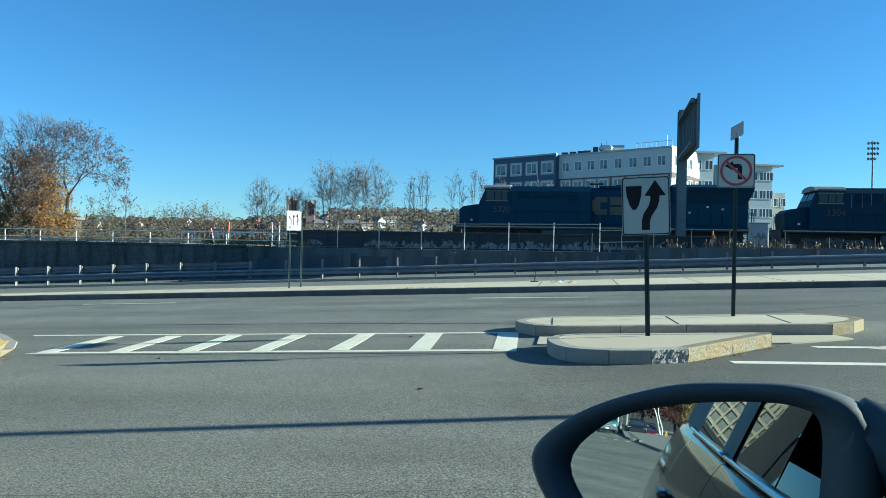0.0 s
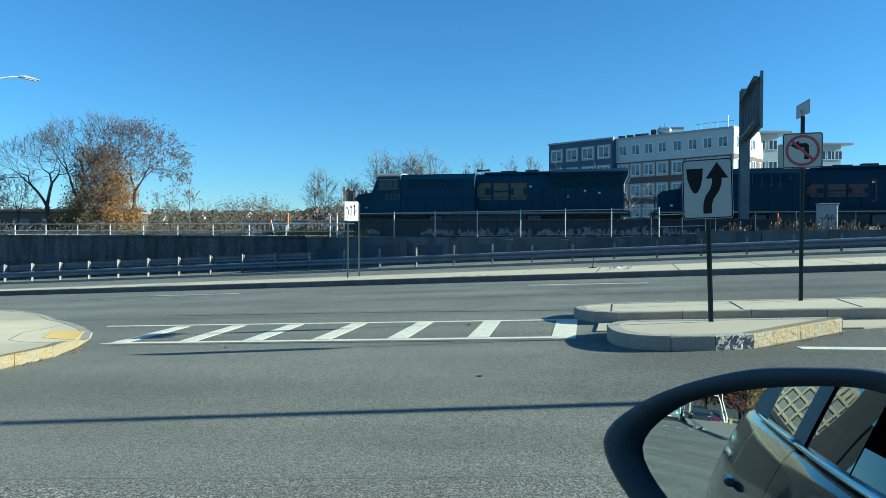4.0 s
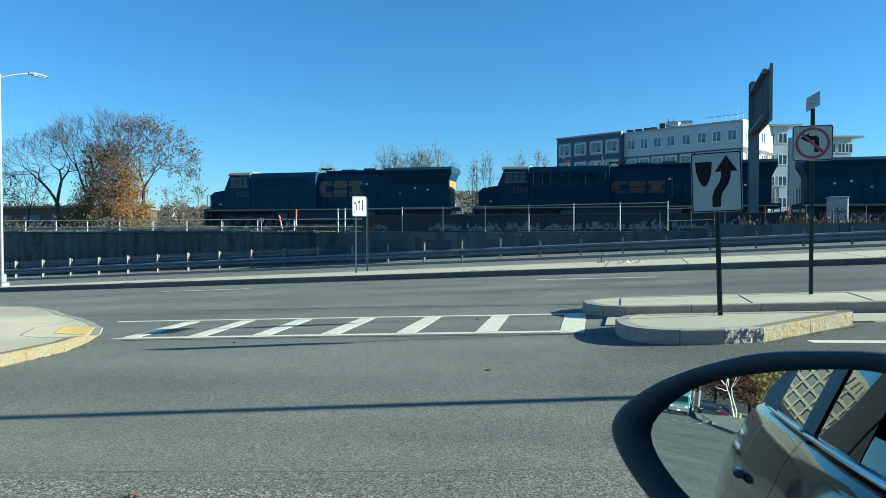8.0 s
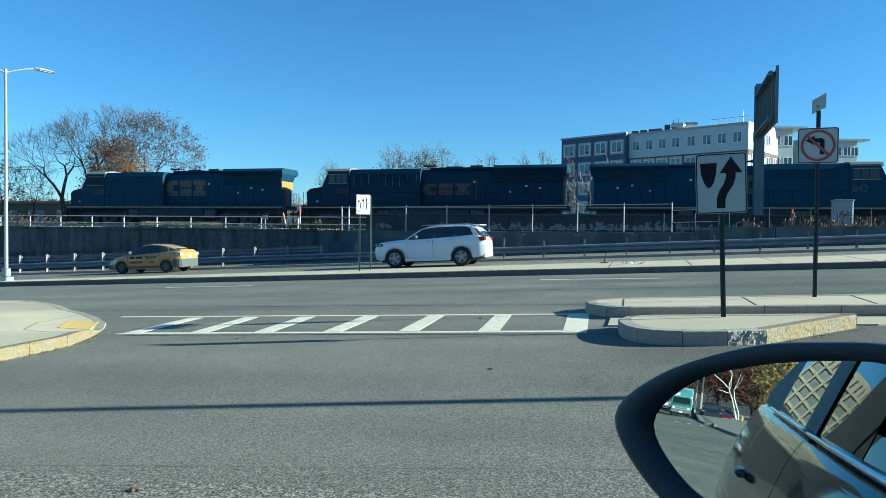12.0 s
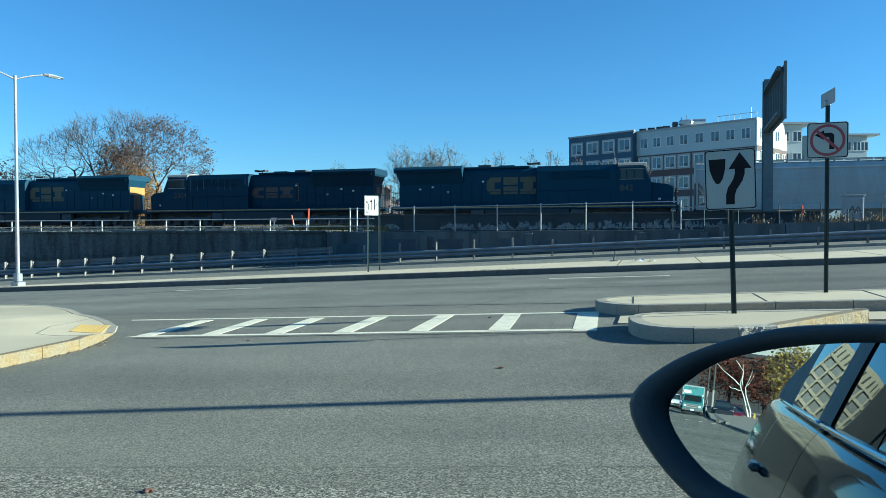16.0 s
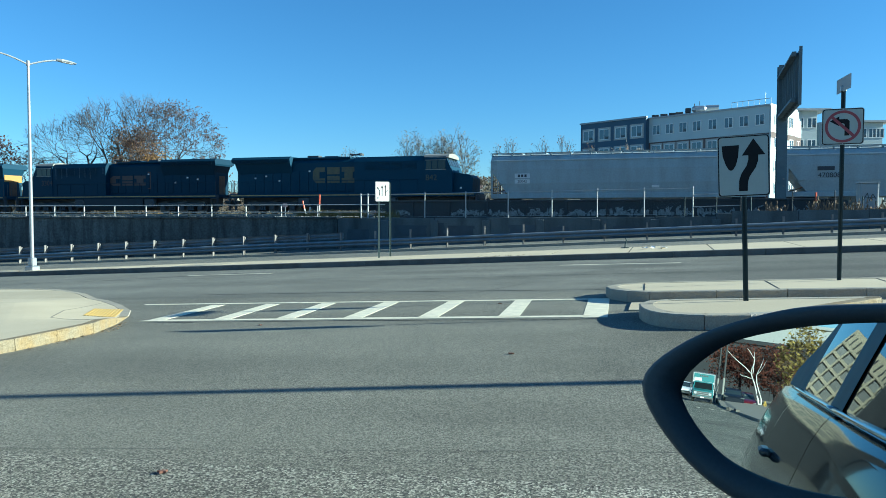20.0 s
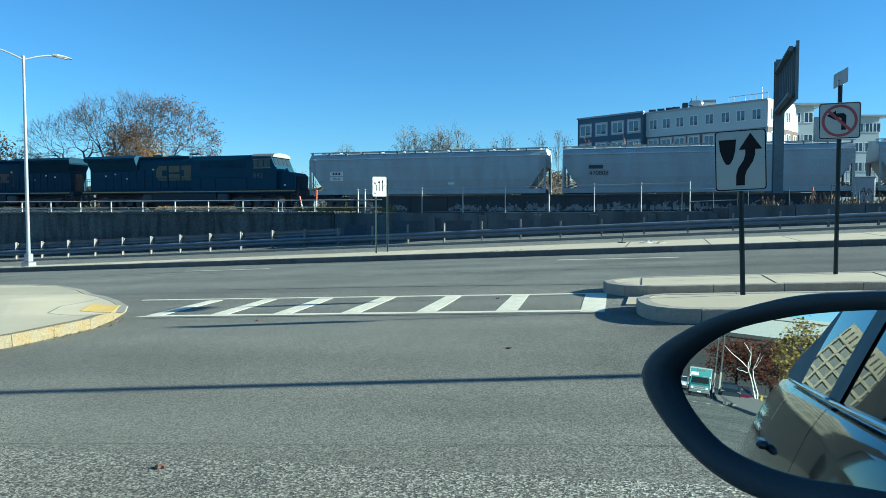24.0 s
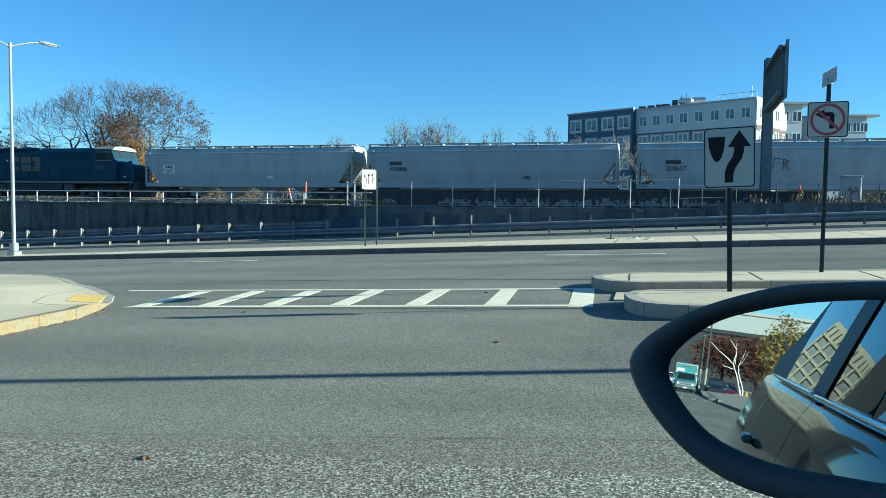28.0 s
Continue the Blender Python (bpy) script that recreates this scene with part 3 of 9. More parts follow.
island("island_near", [(-0.30, 9.55), (-0.285, 9.28), (-0.24, 9.03), (-0.165, 8.81), (-0.055, 8.63), (0.09, 8.50), (0.25, 8.42), (0.42, 8.375), (0.88, 8.385), (1.28, 8.50), (1.87, 9.14), (2.46, 9.76), (2.47, 9.92), (1.8, 9.94), (0.9, 9.95), (0.05, 9.96), (-0.2, 9.82)],
       "small concrete traffic island with chipped granite and yellow kerb", lambda p: YELLOW_KERB if p.x > 1.25 and p.y < 9.9 else (CHIPPED if 0.8 < p.x < 1.25 and p.y < 9 else GRANITE), 0.9,
       rough=lambda p: 0.008 if p.x > 1.25 and p.y < 9.9 else (0.013 if 0.8 < p.x < 1.25 and p.y < 9 else 0.005))
island("island_far", [(-0.88, 11.85), (-0.80, 11.45), (-0.52, 11.05), (-0.2, 10.88), (1.6, 10.86), (3.5, 10.82), (3.85, 11.05), (4.12, 11.45), (4.16, 11.75), (4.02, 12.1), (3.6, 12.4), (1.6, 12.42), (-0.3, 12.40), (-0.7, 12.2)],
       "long concrete traffic island with granite kerb", lambda p: YELLOW_KERB if p.x > 3.45 and p.y < 12.3 else GRANITE, rough=lambda p: 0.006)
for pts in (((1.48, 12.38), (1.52, 11.0)), ((3.0, 12.38), (3.02, 10.98)), ((-0.3, 12.2), (-0.28, 11.05))):
    a, b = Vector(pts[0]), Vector(pts[1])
    bm = bmesh.new()
    s = Vector((0.009, 0))
    tilted(bm, [a - s, b - s, b + s, a + s], 0.15, 0.1595)
    structure("pavement_joint", bm, CRACK, "thin dark joint across the island", "joint")
# pale tactile strip on the path
tact = thing("tactile_strip", "pale worn tactile strip between the islands", "tactile paving", kind="structure")
for k in range(14):
    bm = bmesh.new()
    x = 0.02 + 0.085 * k
    tilted(bm, [(x, 10.36), (x + 0.05, 10.36), (x + 0.05, 10.72), (x, 10.72)], 0.015, 0.034)
    part("rib", bm, PAINT, tact)
# the level path between the islands
pavement("path_between_islands", [(-0.45, 10.0), (2.75, 9.97), (3.6, 10.35), (3.5, 10.72), (-0.45, 10.84)], 0.02, SLAB, "level concrete path between two traffic islands")


# ---- retaining wall ----
wall_old = thing("wall_north_old", "dark stained stone retaining wall with pilasters", "retaining wall", kind="structure")
x = -80.0
while x < -18.6:
    w = random.uniform(1.9, 2.3)
    e = min(x + w, -18.5)
    z0 = lay(x, 40) - 0.3
    rows = 2
    top = 1.16 + (0.10 if x > -60 else 0)
    for r in range(rows):
        a, b = z0 + (top - z0) * r / rows, z0 + (top - z0) * (r + 1) / rows
        off = 0.5 * (r % 2)
        bm = bmesh.new()
        rbox(bm, x + 0.003, e - 0.003, 39.82 + random.uniform(-0.012, 0.008), 40.5, a + 0.003, b - 0.003, 0.012)
        part("stone", bm, OLD_STONE, wall_old)
    bm = bmesh.new()
    rbox(bm, x + 0.01, e - 0.01, 39.72 + random.uniform(-0.02, 0.02), 40.6, top, top + 0.14 + random.uniform(-0.03, 0.03), 0.03)
    part("coping_stone", bm, OLD_STONE, wall_old)
    x = e


def wall_top(x):
    """Height of the concrete wall, which steps up where the fence ends."""
    return 1.34 + 0.006 * (x + 13) if x < 1.0 else 1.40 + 0.0125 * (x + 13)


wall_new = thing("wall_north_new", "grey concrete retaining wall in panels with stained face", "retaining wall", kind="structure")
x = -18.5
k = 0
while x < 60:
    e = x + 3.0
    top = wall_top(x)
    bm = bmesh.new()
    rbox(bm, x + 0.01, e - 0.01, 39.88, 40.3, lay(x, 40) - 0.3, top, 0.02)
    part("panel", bm, WALL_CONC, wall_new)
    bm = bmesh.new()
    rbox(bm, e - 0.22, e + 0.22, 39.78, 40.28, lay(x, 40) - 0.3, top - 0.12, 0.02)
    part("pilaster", bm, WALL_CONC, wall_new)
    x = e
# patches of mismatched grey paint rolled over old scrawls
COVER = mat("cover_up_paint", (0.085, 0.10, 0.115), 0.8, vary=0.1, scale=2, fine=25, second=(0.075, 0.08, 0.085), amount=0.8, per_object=0.3)
for x, w, z, h in ((-17.9, 1.4, -0.1, 0.75), (-16.2, 0.55, 0.1, 0.8), (-14.9, 1.9, 0.3, 0.6), (-12.4, 0.5, 0.25, 0.8), (-11.7, 1.5, 0.2, 0.7), (-9.7, 1.2, 0.1, 0.35), (-8.2, 1.6, 0.2, 0.75), (-5.9, 1.0, 0.35, 0.5), (-2.6, 1.3, 0.3, 0.6), (0.4, 1.0, 0.4, 0.5)):
    bm = bmesh.new()
    for k in range(4):
        a, b = z + h * k / 4, z + h * (k + 1) / 4
        box(bm, x + random.uniform(-0.06, 0.06), x + w + random.uniform(-0.08, 0.08), 39.872, 39.884, a, b)
    part("paint_patch", bm, COVER, wall_new, "flat grey cover-up paint")


# ---- railing on the old wall ----
def railing():
    ob = thing("railing", "pale two-rail pipe railing on the old stone wall", "railing")
    base = 1.30
    xs = [-27.2 - 2.44 * k for k in range(22)] + [-24.76, -22.32, -19.9]
    for x in sorted(xs):
        bm = bmesh.new()
        tube(bm, (x, 40.1, base - 0.15), (x, 40.1, base + 0.80), 0.036, seg=8)
        tube(bm, (x, 40.1, base - 0.02), (x, 40.1, base + 0.02), 0.09, seg=8)
        part("post", bm, RAIL_PAINT, ob)
    for z in (0.80, 0.36):
        bm = bmesh.new()
        tube(bm, (-80, 40.1, base + z), (-15.6, 40.1, base + z), 0.026, seg=8)
        part("rail", bm, RAIL_PAINT, ob)
    return ob


POST_RUST = mat("dark_bare_post", (0.05, 0.052, 0.052), 0.8, vary=0.2, scale=4)


def yard_fence():
    """Chain-link fence on the new wall."""
    ob = thing("chain_link_fence", "galvanised chain-link fence with tall posts on the concrete wall", "fence")
    xs = [-17.1, -16.65] + [-13.15 + 2.42 * k for k in range(7)]
    top = lambda x: 1.33 + 0.0115 * (x + 13)
    for i, x in enumerate(xs):
        bm = bmesh.new()
        tube(bm, (x, 40.1, top(x) - 0.1), (x, 40.1, top(x) + 1.42), 0.045 if i < 2 else 0.027, seg=8)
        part("post", bm, RAIL_PAINT, ob)
        bm = bmesh.new()
        tube(bm, (x, 40.1, top(x) + 1.42), (x, 40.1, top(x) + 1.47), 0.045, 0.01, seg=8)
        part("post_cap", bm, GALV, ob)
    bm = bmesh.new()
    tube(bm, (-17.1, 40.1, top(-17.1) + 1.38), (xs[-1], 40.1, top(xs[-1]) + 1.38), 0.022, seg=6)
    part("top_rail", bm, GALV, ob)
    bm = bmesh.new()
    tube(bm, (-17.1, 40.1, top(-17.1) + 0.06), (xs[-1], 40.1, top(xs[-1]) + 0.06), 0.008, seg=4)
    part("tension_wire", bm, GALV, ob)
    bm = bmesh.new()
    h = 1.3
    step = 0.16
    x = -16.65
    w = 0.00035
    while x < xs[-1] - h:
        for sgn in (1, -1):
            a = Vector((x if sgn > 0 else x + h, 40.1, top(x) + 0.06))
            b = Vector((x + h if sgn > 0 else x, 40.1, top(x + h) + 0.06 + h))
            q = [bm.verts.new(p) for p in (a + Vector((-w, 0, w * sgn)), a + Vector((w, 0, -w * sgn)), b + Vector((w, 0, -w * sgn)), b + Vector((-w, 0, w * sgn)))]
            bm.faces.new(q)
        x += step
    net = part("wire_mesh", bm, GALV, ob)
    tagged(net, kind="stuff")
    # braced end bay
    x = xs[-1]
    for z in (1.05, 0.42):
        bm = bmesh.new()
        tube(bm, (x, 40.1, top(x) + z), (x + 2.3, 40.25, top(x) + z + 0.08), 0.018, seg=6)
        part("end_rail", bm, GALV, ob)
    for px, dz in ((x + 2.3, 1.3), (x + 4.7, 1.1), (x + 6.6, 1.15), (x + 9.3, 1.1)):
        bm = bmesh.new()
        tube(bm, (px, 40.25, wall_top(px) - 0.1), (px, 40.25, wall_top(px) + dz - 0.1), 0.024, seg=8)
        part("bare_post", bm, POST_RUST, ob, "dark bare fence post")
    return ob


BEAM = mat("dull_guardrail_steel", (0.25, 0.28, 0.305), 0.6, 0.4, vary=0.15, scale=1.5, fine=30, bump=0.1, second=(0.16, 0.16, 0.155), amount=0.6)


def guardrail():
    ob = thing("guardrail", "galvanised corrugated-beam guardrail on steel posts beside the road", "guardrail")
    Y = 34.75
    x0 = -35.07 - 1.905 * 14
    for k in range(44):
        x = x0 + 1.905 * k
        z = lay(x, Y)
        bm = bmesh.new()
        # the posts stand tall as far as the second beam goes
        high = 1.04 if x < -16.5 else 1.0 if x < -5 else 0.82
        box(bm, x - 0.03, x + 0.03, Y + 0.10, Y + 0.112, z - 0.2, z + high)
        box(bm, x - 0.006, x + 0.006, Y + 0.112, Y + 0.26, z - 0.2, z + high)
        box(bm, x - 0.04, x + 0.04, Y + 0.26, Y + 0.272, z - 0.2, z + high)
        part("post", bm, POST_STEEL, ob)
        bm = bmesh.new()
        rbox(bm, x - 0.045, x + 0.045, Y + 0.0, Y + 0.10, z + 0.27, z + 0.57, 0.008)
        part("block", bm, POST_STEEL, ob)
        if x > -16.5:
            continue
        bm = bmesh.new()
        rbox(bm, x - 0.045, x + 0.045, Y + 0.272, Y + 0.37, z + 0.68, z + 0.98, 0.008)
        part("rear_block", bm, POST_STEEL, ob)
    # corrugated beam in lengths, two waves high
    wave = [(0.0, 0.26), (-0.05, 0.285), (-0.085, 0.335), (-0.05, 0.39), (0.0, 0.42), (-0.05, 0.45), (-0.085, 0.505), (-0.05, 0.555), (0.0, 0.58)]
    # a second beam on the far side of the posts, set higher
    rear = [(0.37 - y, z + 0.41) for y, z in wave]
    back_prof = rear + [(y - 0.006, z) for y, z in reversed(rear)]
    prof = wave + [(y + 0.006, z) for y, z in reversed(wave)]
    n = 21
    for k in range(n):
        a, b = x0 + 3.81 * k, x0 + 3.81 * (k + 1) + 0.05
        bm = bmesh.new()
        loft(bm, [[(x, Y + y, lay(x, Y) + z) for y, z in prof] for x in (a, b)])
        part("beam", bm, BEAM, ob)
        if b > -15.5:
            continue
        bm = bmesh.new()
        loft(bm, [[(x, Y + y, lay(x, Y) + z) for y, z in back_prof] for x in (a, b)])
        part("rear_beam", bm, BEAM, ob)
    return ob


railing()
yard_fence()
guardrail()


# ---- railway ----
TRACK_Y, RAIL_Z = 54.6, 1.64


def track(name, y, z):
    ob = thing(name, "railway track with steel rails on ballast", "railway track", kind="structure")
    bm = bmesh.new()
    loft(bm, [[(x, y + dy, z + dz) for dy, dz in ((-2.6, -0.75), (-1.6, -0.2), (1.6, -0.2), (2.6, -0.75))] for x in (-160, 160)])
    part("ballast", bm, BALLAST, ob)
    for s in (-0.75, 0.75):
        bm = bmesh.new()
        loft(bm, [[(x, y + s + dy, z + dz) for dy, dz in ((-0.07, -0.17), (-0.07, -0.15), (-0.012, -0.13), (-0.012, -0.04), (-0.036, -0.03), (-0.036, 0), (0.036, 0), (0.036, -0.03), (0.012, -0.04), (0.012, -0.13), (0.07, -0.15), (0.07, -0.17))] for x in (-160, 160)])
        part("rail", bm, STEEL, ob)
    bm = bmesh.new()
    rbox(bm, -0.11, 0.11, -1.3, 1.3, -0.24, -0.165, 0.01)
    me = mesh_of("sleeper", bm, SLEEPER)
    for k in range(120):
        shared("sleeper", me, ob, pose(-75 + 0.75 * k, y + random.uniform(-0.03, 0.03), z, 0, 0, random.uniform(-1, 1)))
    return ob


track("track_train", TRACK_Y, RAIL_Z)
track("track_siding", 49.2, 1.30)


# ---- train ----
BLUE = mat("locomotive_blue", (0.011, 0.044, 0.080), 0.6, spec=0.2, vary=0.12, scale=0.8, fine=25, bump=0.1, second=(0.013, 0.040, 0.068), amount=0.5)
DARK_BLUE = mat("dark_locomotive_blue", (0.006, 0.030, 0.060), 0.6, spec=0.2, vary=0.12, scale=0.8, fine=25, bump=0.1, second=(0.010, 0.028, 0.046), amount=0.5)
CAB_ROOF = mat("locomotive_roof_grey", (0.27, 0.26, 0.225), 0.6, vary=0.1, scale=2, second=(0.22, 0.2, 0.18))
# dusty steel, its base raised further to carry the haze over dark gear
TRUCK = mat("hazed_dusty_truck_steel", (0.066, 0.074, 0.082), 0.85, vary=0.25, scale=3, fine=25, second=(0.09, 0.086, 0.08), bump=0.3)
TANK = mat("dark_tank_steel", (0.022, 0.034, 0.045), 0.8, vary=0.2, scale=2, fine=25, second=(0.04, 0.042, 0.042))
WHEEL = mat("train_wheel_steel", (0.12, 0.11, 0.10), 0.45, 0.6, vary=0.2)
LOGO_Y = mat("faded_yellow_lettering", (0.115, 0.105, 0.055), 0.6, vary=0.2, scale=3, second=(0.05, 0.065, 0.07), amount=0.7)
LOGO_O = mat("faded_orange_lettering", (0.085, 0.052, 0.042), 0.6, vary=0.2, scale=3, second=(0.04, 0.045, 0.05), amount=0.7)
END_YELLOW = mat("locomotive_end_yellow", (0.37, 0.20, 0.045), 0.5, vary=0.08, scale=4, second=(0.34, 0.19, 0.05))
SILL_STRIPE = mat("sill_stripe_yellow", (0.42, 0.30, 0.10), 0.6, vary=0.2, scale=3, second=(0.15, 0.12, 0.08), amount=0.7)
STREAK = mat("pale_paint_run", (0.16, 0.19, 0.22), 0.7, vary=0.15, scale=4)
WHITE_MARK = mat("white_marking", (0.7, 0.7, 0.68), 0.6, vary=0.1, scale=5)
CAB_GLASS = glass_mat("cab_glass", (0.03, 0.04, 0.045), 0.06, 0.35)
HOPPER = mat("hopper_grey", (0.37, 0.415, 0.425), 0.6, vary=0.07, scale=0.9, fine=9, bump=0.12, second=(0.27, 0.275, 0.265), amount=0.7, stretch=(1.6, 1.6, 0.45))
HOPPER_B = mat("hopper_pale_grey", (0.345, 0.39, 0.405), 0.6, vary=0.07, scale=0.8, fine=9, bump=0.12, second=(0.27, 0.28, 0.275), amount=0.6, stretch=(1.4, 1.4, 0.5))
RUST = mat("rusty_steel", (0.17, 0.10, 0.06), 0.85, vary=0.25, scale=4, second=(0.09, 0.06, 0.045), amount=0.7)
DARK_MARK = mat("dark_marking", (0.05, 0.055, 0.065), 0.7, vary=0.1)


def wheelset_mesh(r):
    bm = bmesh.new()
    for s in (-0.72, 0.72):
        disc(bm, (0, s, 0), "y", r, 0.13, 20)
        disc(bm, (0, s - 0.07 * (1 if s > 0 else -1), 0), "y", r + 0.03, 0.03, 20)
        disc(bm, (0, s + 0.09 * (1 if s > 0 else -1), 0), "y", r * 0.3, 0.06, 12)
    disc(bm, (0, 0, 0), "y", 0.09, 1.6, 10)
    return mesh_of("wheelset", bm, WHEEL)


WHEEL_LOCO, WHEEL_CAR = wheelset_mesh(0.53), wheelset_mesh(0.46)
AXLES = []          # wheelsets that turn, with their radius


def bogie(ob, cx, axles, spread, r, mesh):
    """A truck: side frames, springs and journal boxes, and its wheelsets as parts of the vehicle."""
    bm = bmesh.new()
    for s in (-1, 1):
        y = s * 1.02
        half = spread * (axles - 1) / 2
        rbox(bm, cx - half - 0.45, cx + half + 0.45, y - 0.09, y + 0.09, r + 0.12, r + 0.42, 0.03)
        for k in range(axles):
            x = cx - half + spread * k
            rbox(bm, x - 0.2, x + 0.2, y - 0.14, y + 0.14, r - 0.18, r + 0.22, 0.03)
        for k in range(axles - 1):
            x = cx - half + spread * (k + 0.5)
            for d in (-0.2, 0, 0.2):
                tube(bm, (x + d, y, r - 0.12), (x + d, y, r + 0.15), 0.075, seg=8)
            rbox(bm, x - 0.35, x + 0.35, y - 0.11, y + 0.11, r - 0.22, r - 0.12, 0.02)
    rbox(bm, cx - 0.3, cx + 0.3, -1.1, 1.1, r + 0.15, r + 0.5, 0.03)
    part("truck_frame", bm, TRUCK, ob)
    for k in range(axles):
        w = shared("wheelset", mesh, ob, pose(cx - spread * (axles - 1) / 2 + spread * k, 0, r))
        AXLES.append((w, r))


def logo_blocks(ob, x, y, z, w, h, material, flip=1, brackets=False):
    """Three plain painted shapes side by side."""
    def q(bm, a, b, c, d):
        box(bm, x + flip * a if flip > 0 else x + flip * b, x + flip * b if flip > 0 else x + flip * a, y - 0.012, y + 0.004, z + c, z + d)
    u = w / 3.15
    for i in range(3):
        bm = bmesh.new()
        o = -w / 2 + i * u * 1.07
        if i == 0:
            pts = [(o, 0.25 * h), (o + 0.25 * u, 0), (o + 0.9 * u, 0), (o + 0.9 * u, 0.3 * h), (o + 0.5 * u, 0.3 * h), (o + 0.5 * u, 0.7 * h), (o + 0.9 * u, 0.7 * h), (o + 0.9 * u, h), (o + 0.25 * u, h), (o, 0.75 * h)]
            prism(bm, [(x + flip * p, z + q_) for p, q_ in pts], y - 0.012, y + 0.004)
        elif i == 1:
            for a, b, c, d in ((0, u * 0.92, 0.55 * h, h), (0, u * 0.92, 0, 0.45 * h)):
                q(bm, o + a, o + b, c, d)
        else:
            for a, b, c, d in ((0, u, 0.7 * h, h), (u * 0.2, u * 0.8, 0.3 * h, 0.7 * h), (0, u, 0, 0.3 * h)):
                q(bm, o + a, o + b, c, d)
        part("emblem_shape", bm, material, ob)
    if brackets:
        for sgn in (-1, 1):
            bm = bmesh.new()
            e = sgn * (w / 2 + 0.45)
            lo, hi = sorted((e, e - sgn * 0.25))
            q(bm, e - 0.05, e + 0.05, -0.35 * h, 1.35 * h)
            q(bm, lo, hi, 1.27 * h, 1.37 * h)
            q(bm, lo, hi, -0.37 * h, -0.27 * h)
            part("emblem_bracket", bm, material, ob)


def locomotive(label, number, paint, logo, brackets, side, yellow_end, roof_pale):
    """Six-axle diesel: cab at -x. side: -1 if its -y side is the one that shows, 1 if the other."""
    ob = thing("locomotive", label, "locomotive", group="locomotives of the freight train")
    # underframe, walkway and tank
    bm = bmesh.new()
    rbox(bm, -10.3, 10.5, -1.5, 1.5, 1.32, 1.62, 0.03)
    part("underframe", bm, paint, ob)
    for s in (-1, 1):
        bm = bmesh.new()
        box(bm, -10.2, 10.4, s * 1.502 - 0.006, s * 1.502 + 0.006, 1.44, 1.52)
        part("sill_stripe", bm, SILL_STRIPE, ob, "faded yellow stripe")
    bm = bmesh.new()
    loft(bm, [[(x, y, z) for y, z in ((-1.45, 0.75), (-1.2, 0.32), (1.2, 0.32), (1.45, 0.75), (1.45, 1.32), (-1.45, 1.32))] for x in (-2.9, 3.2)])
    part("fuel_tank", bm, TANK, ob)
    bm = bmesh.new()
    rbox(bm, -9.9, 9.9, -0.4, 0.4, 0.62, 1.34, 0.04)
    for x in (-8.45, -6.6, -4.75, 4.95, 6.8, 8.65):
        rbox(bm, x - 0.55, x + 0.55, -0.6, 0.6, 0.22, 0.85, 0.08)
    part("traction_gear", bm, TRUCK, ob)
    for s in (-1, 1):
        for x0, x1 in ((-4.0, -3.0), (3.3, 4.3)):
            bm = bmesh.new()
            rbox(bm, x0, x1, s * 1.2 - 0.22, s * 1.2 + 0.22, 0.55, 1.3, 0.06)
            part("battery_box", bm, TRUCK, ob)
    bogie(ob, -6.6, 3, 1.85, 0.53, WHEEL_LOCO)
    bogie(ob, 6.8, 3, 1.85, 0.53, WHEEL_LOCO)
    # nose
    bm = bmesh.new()
    prism(bm, [(-10.0, 1.62), (-7.7, 1.62), (-7.7, 3.15), (-8.6, 3.12), (-9.75, 2.95), (-10.05, 2.7)], -1.15, 1.15)
    part("nose", bm, paint, ob)
    bm = bmesh.new()
    prism(bm, [(-10.5, 0.25), (-10.28, 0.25), (-10.28, 1.5), (-10.42, 1.5)], -1.4, 1.4)
    part("snow_plough", bm, TRUCK, ob)
    # cab
    bm = bmesh.new()
    prism(bm, [(-8.55, 1.62), (-6.3, 1.62), (-6.3, 4.30), (-8.05, 4.30), (-8.55, 3.15)], -1.5, 1.5)
    cab = part("cab", bm, paint, ob)
    bm = bmesh.new()
    loft(bm, [[(x, y, z) for y, z in ((-1.52, 4.22), (-1.3, 4.46), (-0.5, 4.58), (0.5, 4.58), (1.3, 4.46), (1.52, 4.22))] for x in (-8.25, -6.3)])
    part("cab_roof", bm, CAB_ROOF, cab, "pale grey cab roof")
    for s in (-1, 1):
        for a, b in ((-8.0, -7.45), (-7.38, -6.95), (-6.88, -6.5)):
            bm = bmesh.new()
            box(bm, a, b, s * 1.505 - 0.01, s * 1.505 + 0.01, 3.38, 4.0)
            part("cab_window", bm, CAB_GLASS, cab)
        bm = bmesh.new()
        box(bm, -8.06, -6.44, s * 1.52 - 0.012, s * 1.52 + 0.012, 4.02, 4.07)
        box(bm, -8.06, -6.44, s * 1.52 - 0.012, s * 1.52 + 0.012, 3.31, 3.36)
        part("window_frame", bm, CAB_ROOF, cab)
    for a, b in ((-1.3, -0.75), (-0.65, -0.1), (0.1, 0.65), (0.75, 1.3)):
        bm = bmesh.new()
        loft(bm, [[(-8.36 - 0.02, a, 3.6), (-8.36 - 0.02, b, 3.6), (-8.12 - 0.02, b, 4.15), (-8.12 - 0.02, a, 4.15)], [(-8.33, a, 3.6), (-8.33, b, 3.6), (-8.09, b, 4.15), (-8.09, a, 4.15)]])
        part("windscreen", bm, CAB_GLASS, cab)
    # long hood
    bm = bmesh.new()
    loft(bm, [[(x, y, z) for y, z in ((-0.95, 1.62), (-0.95, 4.1), (-0.7, 4.38), (0.7, 4.38), (0.95, 4.1), (0.95, 1.62))] for x in (-6.3, 10.05)])
    hood = part("long_hood", bm, paint, ob)
    bm = bmesh.new()
